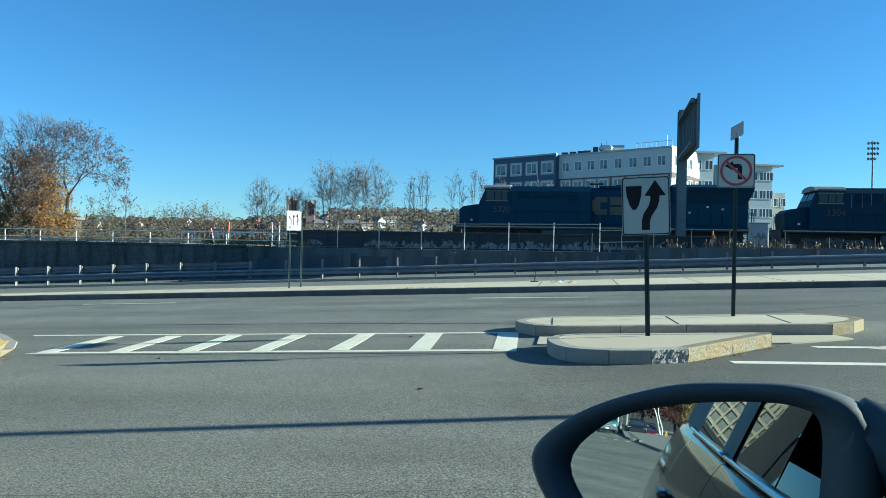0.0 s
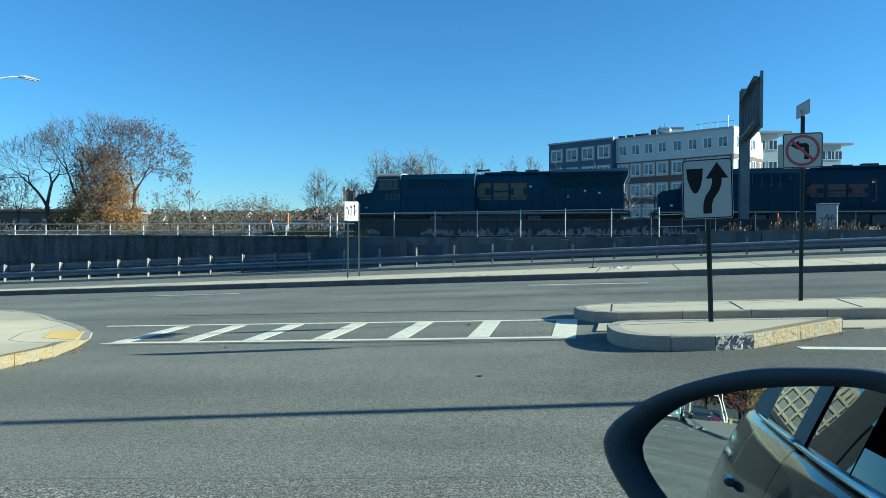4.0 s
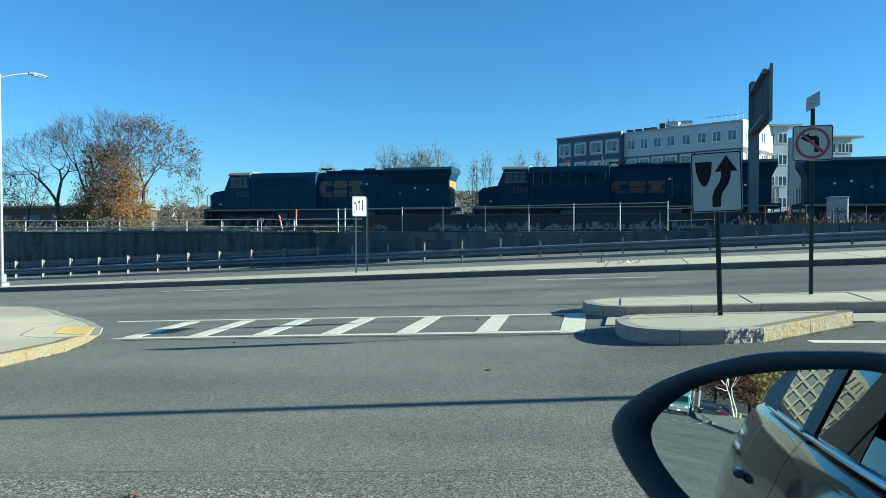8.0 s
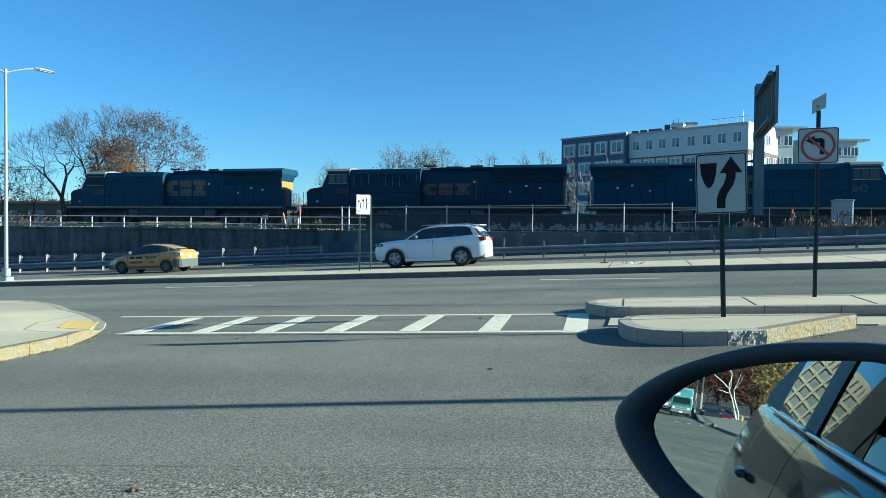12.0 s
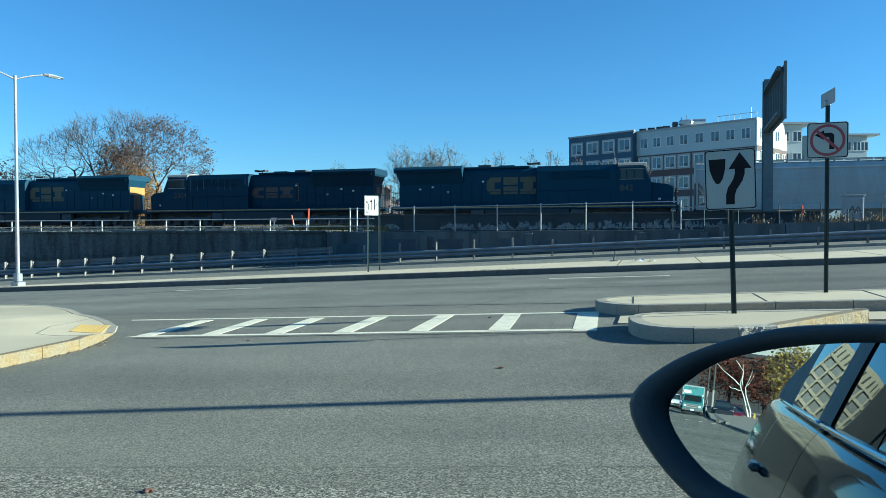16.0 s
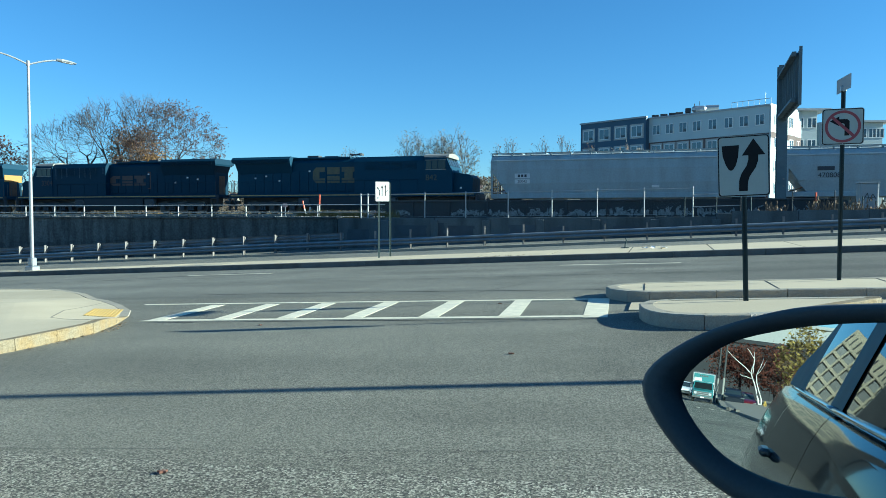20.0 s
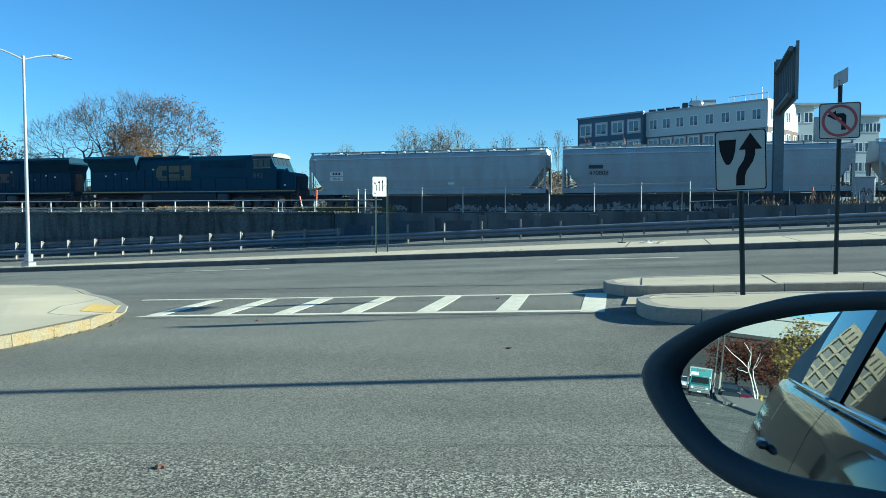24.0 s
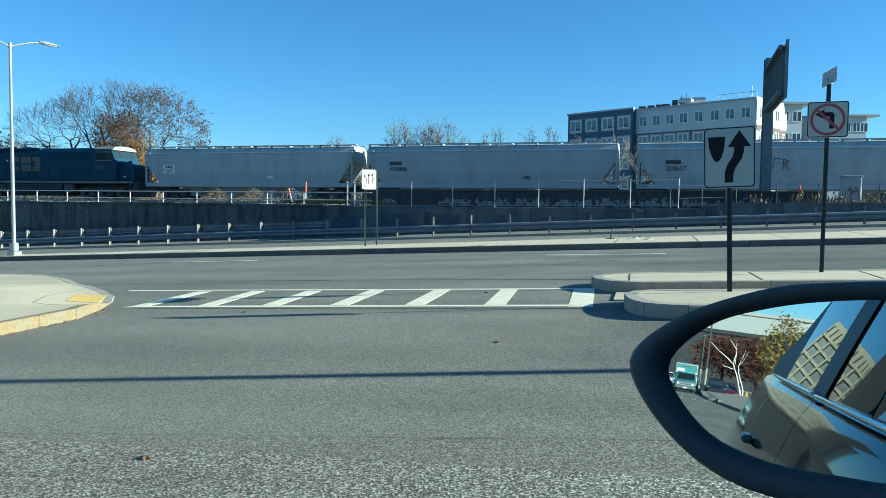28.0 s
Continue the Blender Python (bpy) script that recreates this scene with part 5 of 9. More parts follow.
def lane_sign():
    x0, y0 = -9.35, 23.75
    bz = lay(x0, y0) + 0.16
    ob = thing("lane_control_sign", "small white lane-arrow sign on two dark posts on the pavement", "traffic sign", pose(x0, y0, bz, 0, 0, 42))
    W, H = 0.52, 0.68
    zc = 2.22 - bz
    channel_post(ob, -0.1, zc + H / 2 - 0.03, x=-0.12)
    channel_post(ob, -0.1, zc + H / 2 - 0.03, x=0.47, y=0.45)
    m = sign_board(ob, W, H, zc, 0.012, face=SIGN_BRIGHT)
    for cx, kind in ((-0.13, -1), (-0.01, 0), (0.11, 1)):
        bm = bmesh.new()
        y0_, y1_ = -0.0485, -0.047
        if kind == 0:
            pts = [(-0.016, -0.16), (0.016, -0.16), (0.016, 0.12), (0.042, 0.12), (0, 0.24), (-0.042, 0.12), (-0.016, 0.12)]
            shapes = [pts]
        elif kind < 0:
            shapes = [[(0.01, -0.14), (0.042, -0.14), (0.042, 0.04), (-0.02, 0.12), (-0.035, 0.10), (0.02, 0.02)], [(-0.06, 0.16), (-0.055, 0.07), (0.0, 0.13)]]
        else:
            shapes = [[(-0.016, -0.16), (0.016, -0.16), (0.016, 0.14), (0.042, 0.14), (0, 0.25), (-0.042, 0.14), (-0.016, 0.14)], [(0.010, -0.04), (0.05, 0.03), (0.06, 0.015), (0.010, -0.07)], [(0.085, 0.07), (0.04, 0.05), (0.075, 0.0)]]
        for sh in shapes:
            loft(bm, [[(cx + x, y, zc + z) for x, z in sh] for y in (y0_, y1_)])
        part("arrow", bm, SIGN_BLACK, ob)
    bm = bmesh.new()
    for k in range(3):
        box(bm, -0.19 + k * 0.03, -0.172 + k * 0.03, -0.0485, -0.047, zc - 0.25, zc - 0.20)
    part("caption_bars", bm, SIGN_BLACK, ob)
    return ob


def street_lamp():
    x0, y0 = -23.95, 23.2
    bz = lay(x0, y0) + 0.165
    ob = thing("street_lamp", "silver twin-arm street lamp on a square concrete-grey base", "street lamp", pose(x0, y0, bz))
    bm = bmesh.new()
    rbox(bm, -0.19, 0.19, -0.19, 0.19, -0.02, 0.16, 0.02)
    rbox(bm, -0.125, 0.125, -0.125, 0.125, 0.16, 0.50, 0.03)
    part("base_cover", bm, LAMP_METAL, ob)
    bm = bmesh.new()
    tube(bm, (0, 0, 0.45), (0, 0, 8.01), 0.075, 0.05, 16)
    tube(bm, (0, 0, 8.01), (0, 0, 8.21), 0.065, 0.065, 12)
    part("pole", bm, LAMP_METAL, ob, smooth=False)
    d = Vector((0.46, 0.89, 0)).normalized()
    for s in (1, -1):
        ln = 1.10
        pts = [d * s * (0.06 + ln * t) + Vector((0, 0, 8.09 + 0.30 * math.sin(t * 1.45))) for t in (0, 0.2, 0.4, 0.6, 0.8, 1.0)]
        bm = bmesh.new()
        pipe(bm, pts, 0.034, 8)
        part("arm", bm, LAMP_METAL, ob)
        bm = bmesh.new()
        ang = math.degrees(math.atan2(d.y * s, d.x * s))
        hm = Matrix.Translation(pts[-1]) @ pose(0, 0, 0, 0, 4, ang)
        loft(bm, [[(x, y * w, z * h) for y, z in ((-0.13, 0.0), (-0.1, 0.06), (0.1, 0.06), (0.13, 0.0), (0.1, -0.03), (-0.1, -0.03))] for x, w, h in ((-0.12, 0.5, 0.9), (0.05, 0.9, 1.2), (0.35, 1.0, 1.0), (0.62, 0.7, 0.5))], m=hm)
        head = part("lamp_head", bm, LAMP_METAL, ob)
        bm = bmesh.new()
        box(bm, 0.05, 0.5, -0.09, 0.09, -0.042, -0.034, hm)
        part("lens", bm, LENS, head)
    return ob


keep_right_sign()
no_left_turn_sign()
lane_sign()
street_lamp()


def shadow_pole():
    """A signal pole beside the turning lane; only its long shadow shows."""
    x0, y0 = 9.2, 7.55
    ob = thing("signal_pole", "slim dark steel pole beside the turning lane", "pole", pose(x0, y0, lay(x0, y0)))
    bm = bmesh.new()
    tube(bm, (0, 0, 0), (0, 0, 7.6), 0.078, 0.07, 12)
    part("shaft", bm, POLE_DARK, ob)
    bm = bmesh.new()
    rbox(bm, -0.17, 0.17, -0.17, 0.17, -0.02, 0.12, 0.02)
    part("base_plate", bm, POLE_DARK, ob)
    return ob


shadow_pole()


# ---- behind the wall: billboard, parapet, boxes, markers, brush ----
BILL = mat("dark_billboard_steel", (0.13, 0.17, 0.19), 0.6, 0.1, vary=0.12, scale=2, second=(0.05, 0.05, 0.05))
BILL_BACK = mat("billboard_back_grey", (0.15, 0.185, 0.205), 0.6, vary=0.08, scale=1.5, second=(0.2, 0.21, 0.21))


def billboard():
    ob = thing("billboard", "tall billboard on a dark steel column seen edge-on", "billboard", pose(6.10, 44.5, 0.9))
    bm = bmesh.new()
    W = 0.25
    box(bm, -W, W, -0.32, -0.26, 0, 8.8)
    box(bm, -W, W, 0.26, 0.32, 0, 8.8)
    box(bm, -0.05, 0.05, -0.26, 0.26, 0, 8.8)
    column = part("column", bm, BILL, ob)
    bm = bmesh.new()
    for z in (0.4, 2.2, 2.6):
        tube(bm, (0.1, -0.34, z), (0.1, -0.32, z), 0.05, seg=6)
    part("bolt", bm, POST_STEEL, column)
    # the panel runs from the column towards the road
    a, b = Vector((0.06, -0.36, 0)), Vector((-0.18, -6.65, 0))
    d = (b - a)
    nrm = Vector((d.y, -d.x, 0)).normalized()
    along = d.normalized()

    def bar(name, p, q, o0, o1, z0, z1, material, parent, label=""):
        """A straight bar from p to q, between two depths behind the panel's face and two heights."""
        bm = bmesh.new()
        loft(bm, [[e + nrm * o + Vector((0, 0, z)) for o, z in ((o0, z0), (o1, z0), (o1, z1), (o0, z1))] for e in (p, q)])
        return part(name, bm, material, parent, label)

    panel = bar("panel", a, b, -0.06, 0.0, 5.75, 8.36, BILL_BACK, ob, "bare metal back of the panel")
    bar("edge_trim", b - along * 0.12, b + along * 0.02, -0.08, 0.05, 5.72, 8.42, BILL, panel)
    for k in range(8):
        p = a + d * (0.05 + 0.12 * k)
        bar("rib", p, p + along * 0.09, 0.002, 0.15, 5.85, 8.25, BILL, panel)
    for z in (5.98, 8.12):
        bar("beam", a, a + d * 0.965, 0.152, 0.33, z - 0.11, z + 0.11, BILL, panel)
        bar("beam_lip", a, a + d * 0.965, 0.332, 0.40, z - 0.11, z - 0.05, BILL, panel)
    return ob


billboard()

PARAPET = mat("dark_parapet_steel", (0.034, 0.041, 0.046), 0.8, vary=0.2, scale=1, second=(0.045, 0.045, 0.042), amount=0.7)
GRAFFITI = mat("pale_graffiti_paint", (0.25, 0.265, 0.258), 0.7, vary=0.3, scale=5, fine=25, second=(0.07, 0.08, 0.085), amount=0.85)


def parapet():
    ob = thing("bridge_parapet", "dark steel bridge parapet covered with pale graffiti", "parapet wall", kind="structure")
    x = -17.6
    rnd = random.Random(5)
    while x < 6.6:
        bm = bmesh.new()
        rbox(bm, x, x + 2.38, 43.9, 44.25, 0.9, 2.36, 0.02)
        rbox(bm, x - 0.06, x + 0.06, 43.82, 43.95, 0.9, 2.36, 0.01)
        rbox(bm, x, x + 2.38, 43.84, 44.3, 2.30, 2.42, 0.01)
        part("girder_panel", bm, PARAPET, ob)
        bm = bmesh.new()
        if rnd.random() < 0.85:
            u = x + 0.1
            while u < x + 2.1:
                # ragged sprayed blots that run into one another, with a few strokes left out between them
                w, h, z = rnd.uniform(0.10, 0.30), rnd.uniform(0.2, 0.56), rnd.uniform(1.42, 1.52)
                if x < -9:
                    h *= 0.8
                y = 43.885 - rnd.uniform(0, 0.006)
                m = rnd.randint(6, 9)
                ring = [(u + w / 2 + w * 0.5 * rnd.uniform(0.55, 1.1) * math.cos(q * math.tau / m), z + h / 2 + h * 0.5 * rnd.uniform(0.55, 1.1) * math.sin(q * math.tau / m)) for q in range(m)]
                bm.faces.new([bm.verts.new((a, y, b)) for a, b in ring])
                for _ in range(4):
                    a = Vector((u + rnd.uniform(0, w), z + rnd.uniform(0, h)))
                    b = a + Vector((rnd.gauss(0, 0.12), rnd.gauss(0, 0.10)))
                    d = (b - a).normalized()
                    sd = Vector((-d.y, d.x)) * rnd.uniform(0.02, 0.045)
                    bm.faces.new([bm.verts.new((q.x, y - 0.003, max(1.40, min(2.1, q.y)))) for q in (a - sd, b - sd * 0.6, b + sd * 0.6, a + sd)])
                u += w * rnd.uniform(0.5, 1.1)
        if len(bm.verts):
            part("graffiti", bm, GRAFFITI, ob)
        else:
            bm.free()
        x += 2.4
    return ob


parapet()
# low concrete barrier along the right part of the wall
barrier = thing("concrete_barrier", "grey concrete barrier at the foot of the bank", "barrier", kind="structure")
for k in range(12):
    x = 3.2 + 3.05 * k
    bm = bmesh.new()
    z0 = lay(x, 39.6) - 0.1
    z1 = 1.62 + 0.0125 * (x + 13) - 0.12
    loft(bm, [[(xx, 39.55 + y, z) for y, z in ((-0.25, z0), (-0.22, z0 + 0.3), (-0.08, z1), (0.12, z1), (0.2, z0))] for xx in (x + 0.01, x + 3.03)])
    part("segment", bm, WALL_CONC, barrier)

BOX_GREY = mat("cabinet_grey", (0.32, 0.34, 0.345), 0.6, vary=0.08, scale=3, second=(0.3, 0.3, 0.29))


def utility_cabinet():
    ob = thing("utility_cabinet", "grey metal trackside cabinet with scribbled graffiti", "cabinet", pose(10.1, 43.3, 1.05))
    bm = bmesh.new()
    rbox(bm, -0.44, 0.44, -0.4, 0.4, 0.15, 2.1, 0.02)
    rbox(bm, -0.5, 0.5, -0.48, 0.48, 0, 0.15, 0.02)
    part("body", bm, BOX_GREY, ob)
    bm = bmesh.new()
    rbox(bm, -0.49, 0.49, -0.45, 0.45, 2.1, 2.17, 0.02)
    part("roof", bm, BOX_GREY, ob)
    bm = bmesh.new()
    rbox(bm, -0.39, 0.39, -0.425, -0.4, 0.22, 2.02, 0.01)
    door = part("door", bm, BOX_GREY, ob)
    bm = bmesh.new()
    rbox(bm, 0.28, 0.33, -0.46, -0.42, 1.0, 1.2, 0.01)
    part("handle", bm, POLE_DARK, door)
    bm = bmesh.new()
    for a, b in (((-0.3, 0.8), (-0.1, 1.2)), ((-0.1, 1.2), (0.0, 0.8)), ((0.0, 0.8), (0.15, 1.15)), ((0.15, 1.15), (0.3, 0.9)), ((-0.3, 1.0), (0.25, 0.95))):
        tube(bm, (a[0], -0.43, a[1] + 0.4), (b[0], -0.43, b[1] + 0.4), 0.02, seg=4)
    part("graffiti", bm, DARK_MARK, ob)
    return ob


utility_cabinet()

MARK_ORANGE = mat("marker_orange", (0.75, 0.13, 0.05), 0.5, vary=0.06)


def marker(x, y, z, lean, h, label):
    ob = thing("marker_post", label, "marker post", pose(x, y, z, 0, lean, 0), group="trackside markers")
    bm = bmesh.new()
    tube(bm, (0, 0, -0.2), (0, 0, h * 0.6), 0.045, seg=8)
    part("shaft", bm, WHITE_MARK, ob)
    bm = bmesh.new()
    tube(bm, (0, 0, h * 0.6), (0, 0, h), 0.05, 0.045, seg=8)
    part("top", bm, MARK_ORANGE, ob, "orange top")
    return ob


marker(-21.05, 41.0, 1.15, -14, 1.25, "leaning orange and white marker post in weeds")
marker(-20.25, 41.0, 1.15, 2, 1.6, "upright orange and white marker post in weeds")
marker(7.55, 42.6, 1.2, 0, 1.5, "orange and white marker post among dry grass")
for x in (1.0, 2.6, 4.3, 9.5, 13.2, 15.4):
    ob = thing("fence_stub", "thin dark steel stake behind the barrier", "stake", pose(x, 41.6, 1.1), group="stakes behind the barrier")
    bm = bmesh.new()
    tube(bm, (0, 0, -0.2), (0, 0, 1.35), 0.03, seg=6)
    part("shaft", bm, POLE_DARK, ob)
sg = thing("trackside_sign", "small faded square sign on a thin post", "sign", pose(-22.5, 40.9, 1.15))
bm = bmesh.new()
tube(bm, (0, 0, -0.2), (0, 0, 1.05), 0.02, seg=6)
part("post", bm, GALV, sg)
bm = bmesh.new()
rbox(bm, -0.16, 0.16, -0.03, -0.02, 0.82, 1.06, 0.004)
part("board", bm, mat("faded_sign_pink", (0.5, 0.33, 0.3), 0.6), sg)

DRY = mat("dry_grass", (0.17, 0.125, 0.08), 0.9, vary=0.2, scale=2, second=(0.19, 0.14, 0.08), amount=0.6, per_island=0.35, bump=0)
WEED = mat("weed_green", (0.09, 0.10, 0.04), 0.9, vary=0.2, scale=2, second=(0.16, 0.12, 0.06), amount=0.6, per_island=0.35, bump=0)


def tuft(bm, x, y, z, h, n, rnd, spread=0.3, plume=False):
    for k in range(n):
        a = rnd.uniform(0, math.tau)
        l = h * rnd.uniform(0.55, 1.0)
        bx, by = x + rnd.uniform(-spread, spread) * 0.5, y + rnd.uniform(-spread, spread) * 0.5
        dx, dy = math.cos(a) * l * rnd.uniform(0.05, 0.45), math.sin(a) * l * 0.3
        w = 0.008 + 0.012 * rnd.random()
        v = [bm.verts.new(p) for p in ((bx - w, by, z), (bx + w, by, z), (bx + dx * 0.5 + w, by + dy * 0.5, z + l * 0.65), (bx + dx * 0.5 - w, by + dy * 0.5, z + l * 0.65), (bx + dx, by + dy, z + l))]
        bm.faces.new((v[0], v[1], v[2], v[3]))
        bm.faces.new((v[3], v[2], v[4]))
        if plume and rnd.random() < 0.5:
            c = Vector((bx + dx, by + dy, z + l))
            for q in range(3):
                p = [c + Vector((rnd.uniform(-0.05, 0.05), rnd.uniform(-0.05, 0.05), rnd.uniform(-0.22, 0.12))) for _ in range(3)]
                bm.faces.new([bm.verts.new(e) for e in p])


def brush(name, label, places, material, plume=False):
    rnd = random.Random(11)
    bm = bmesh.new()
    for x, y, z, h, n in places:
        tuft(bm, x, y, z, h, n, rnd, plume=plume)
    me = bpy.data.meshes.new(name)
    bm.to_mesh(me)
    bm.free()
    me.materials.append(material)
    return tagged(new(name, me), label, "grass", "", "stuff")


rnd = random.Random(3)
brush("dry_brush", "tall dry tawny grass and reeds behind the barrier", [(rnd.uniform(4.8, 24), rnd.uniform(41.0, 43.6), 1.1, rnd.uniform(0.5, 1.35), 20) for _ in range(85)], DRY, True)
brush("wall_weeds", "low weeds along the top of the old wall", [(rnd.uniform(-60, -15.5), rnd.uniform(40.5, 42.5), 1.15, rnd.uniform(0.12, 0.5), 9) for _ in range(240)] + [(rnd.uniform(-21.5, -15.2), rnd.uniform(40.6, 42.0), 1.15, rnd.uniform(0.4, 0.95), 22) for _ in range(26)], WEED)
brush("wall_bushes", "ragged dark weeds at the end of the old wall", [(rnd.uniform(-21.8, -15.6), rnd.uniform(40.5, 42.2), 1.15, rnd.uniform(0.35, 0.85), 40) for _ in range(34)], WEED)
# crumbling stone and dirt along the lip of the old wall
rnd = random.Random(31)
verts, faces = [], []
for k in range(2600):
    x = rnd.uniform(-64, -15.5)
    if noise.noise(Vector((x * 0.5, 2.0, 0))) < -0.15 and rnd.random() < 0.75:
        continue
    r = rnd.uniform(0.015, 0.06) * (1.7 if rnd.random() < 0.06 else 1.0)
    c = Vector((x, rnd.uniform(39.75, 40.5), 1.38 + rnd.uniform(0.0, 0.03)))
    base = len(verts)
    verts.extend([c + Vector((r * rnd.uniform(0.6, 1.2) * a, r * rnd.uniform(0.6, 1.2) * b, r * h * rnd.uniform(0.5, 1.0))) for a, b, h in ((1, 0, -0.5), (0, 1, -0.5), (-1, 0, -0.5), (0, -1, -0.5), (0, 0, 0.8))])
    faces.extend([(base, base + 1, base + 4), (base + 1, base + 2, base + 4), (base + 2, base + 3, base + 4), (base + 3, base, base + 4)])
me = bpy.data.meshes.new("wall_rubble")
me.from_pydata([tuple(v) for v in verts], [], faces)
me.materials.append(mat("pale_rubble", (0.25, 0.235, 0.205), 0.95, vary=0.2, per_island=0.5, bump=0))
tagged(new("wall_rubble", me), "crumbled pale stone and dirt on top of the old wall", "rubble", "", "stuff")
# a scrap of litter on the far pavement and fallen leaves
lit = thing("litter", "crumpled white paper litter on the pavement", "litter", pose(-0.3, 23.4, lay(-0.3, 23.4) + 0.168))
bm = bmesh.new()
rnd = random.Random(8)
for k in range(9):
    c = Vector((rnd.uniform(-0.3, 0.3), rnd.uniform(-0.12, 0.12), 0.03))
    pts = [c + Vector((rnd.uniform(-0.14, 0.14), rnd.uniform(-0.1, 0.1), rnd.uniform(-0.03, 0.07))) for _ in range(4)]
    vs = [bm.verts.new(p) for p in pts]
    bm.faces.new(vs[:3])
    bm.faces.new((vs[0], vs[2], vs[3]))
part("paper", bm, mat("litter_white", (0.75, 0.75, 0.76), 0.6), lit)
stub = thing("post_stub", "short bent stub of a broken post on the pavement", "post stub", pose(-1.23, 24.5, lay(-1.23, 24.5) + 0.165))
bm = bmesh.new()
pipe(bm, [(0, 0, 0), (0.01, 0, 0.12), (0.05, 0.02, 0.25), (0.02, 0.0, 0.33)], 0.022, 6)
part("shaft", bm, POLE_DARK, stub)
bm = bmesh.new()
rbox(bm, -0.13, 0.13, -0.09, 0.09, -0.005, 0.025, 0.008)
part("base_plate", bm, POLE_DARK, stub)
LEAF = mat("fallen_leaf", (0.15, 0.07, 0.045), 0.8, vary=0.2, per_object=0.3)
for x, y, a in ((-2.62, 3.36, 20), (-5.3, 8.9, 120), (-1.4, 6.9, 200), (-2.4, 11.0, 10)):
    ob = thing("fallen_leaf", "single dry brown leaf on the asphalt", "leaf", pose(x, y, lay(x, y) + 0.004, 0, 0, a), group="fallen leaves")
    bm = bmesh.new()
    pts = [(0.03 * math.cos(k * math.tau / 10) * (1 if k % 2 else 0.5), 0.025 * math.sin(k * math.tau / 10) * (1 if k % 2 else 0.5)) for k in range(10)]
    slab(bm, pts, 0.0, 0.012)
    part("blade", bm, LEAF, ob)


rnd = random.Random(23)
bm = bmesh.new()
spots = []
for k in range(900):
    x = rnd.uniform(-26, 11)
    if noise.noise(Vector((x * 0.9, 4.2, 0))) + 0.5 * noise.noise(Vector((x * 3.1, 1.2, 0))) > 0.28:
        spots.append((x, front_y(x) + abs(rnd.gauss(0.14, 0.12)), 0.172, rnd.uniform(0.015, 0.05)))
for k in range(120):
    t = rnd.random()
    spots.append((1.3 + 1.25 * t + abs(rnd.gauss(0, 0.05)), 8.5 + 1.3 * t - abs(rnd.gauss(0, 0.08)), 0.004, rnd.uniform(0.006, 0.02)))
for k in range(90):
    t = rnd.random()
    spots.append((-7.40 - 0.5 * t ** 3 + abs(rnd.gauss(0, 0.09)), 7.0 + 2.3 * t, 0.004, rnd.uniform(0.008, 0.03)))
for x, y, z, r in spots:
    a = rnd.uniform(0, math.tau)
    c = Vector((x, y, lay(x, y) + z))
    v = [bm.verts.new(c + Vector((r * rnd.uniform(0.5, 1.0) * math.cos(a + q * math.tau / 4), r * rnd.uniform(0.5, 1.0) * math.sin(a + q * math.tau / 4), rnd.uniform(0, 0.5) * r))) for q in range(4)]
    top = bm.verts.new(c + Vector((0, 0, r * rnd.uniform(0.3, 0.9))))
    for q in range(4):
        bm.faces.new((v[q], v[(q + 1) % 4], top))
me = bpy.data.meshes.new("leaf_litter")
bm.to_mesh(me)
bm.free()
me.materials.append(mat("dry_litter", (0.16, 0.115, 0.065), 0.9, vary=0.2, per_island=0.5, bump=0))
tagged(new("leaf_litter", me), "dry leaves and crumbs gathered along the kerbs", "leaf litter", "", "stuff")


# ---- apartment building ----
APT_WHITE = mat("apartment_white_panel", (0.50, 0.55, 0.545), 0.7, vary=0.03, scale=0.4, fine=8, bump=0.05, second=(0.44, 0.475, 0.47), amount=0.4)
# the blue in these dark panels includes the haze of distance
APT_DARK = mat("apartment_dark_panel", (0.055, 0.098, 0.15), 0.6, vary=0.05, scale=0.4, fine=8, bump=0.05)
APT_BRICK = mat("apartment_brick", (0.125, 0.092, 0.082), 0.85, vary=0.12, scale=0.8, fine=14, bump=0.2, second=(0.10, 0.074, 0.066))
APT_ROOF = mat("roof_trim_grey", (0.36, 0.37, 0.38), 0.5, vary=0.06)
FRAME_WHITE = mat("window_frame_white", (0.74, 0.74, 0.72), 0.5, vary=0.03)
PANE = glass_mat("window_pane", (0.06, 0.08, 0.10), 0.04)
TRIM_BEIGE = mat("beige_window_trim", (0.46, 0.44, 0.40), 0.7, vary=0.04)


def lattice(bm, xs, zs, holes, y0, y1):
    """A flat grid of cells with holes, given a thickness."""
    v = {(i, j): bm.verts.new((x, y0, z)) for i, x in enumerate(xs) for j, z in enumerate(zs)}
    faces = [bm.faces.new((v[i, j], v[i + 1, j], v[i + 1, j + 1], v[i, j + 1])) for i in range(len(xs) - 1) for j in range(len(zs) - 1) if (i, j) not in holes]
    for q in bmesh.ops.extrude_face_region(bm, geom=faces)["geom"]:
        if isinstance(q, bmesh.types.BMVert):
            q.co.y = y1
    return bm


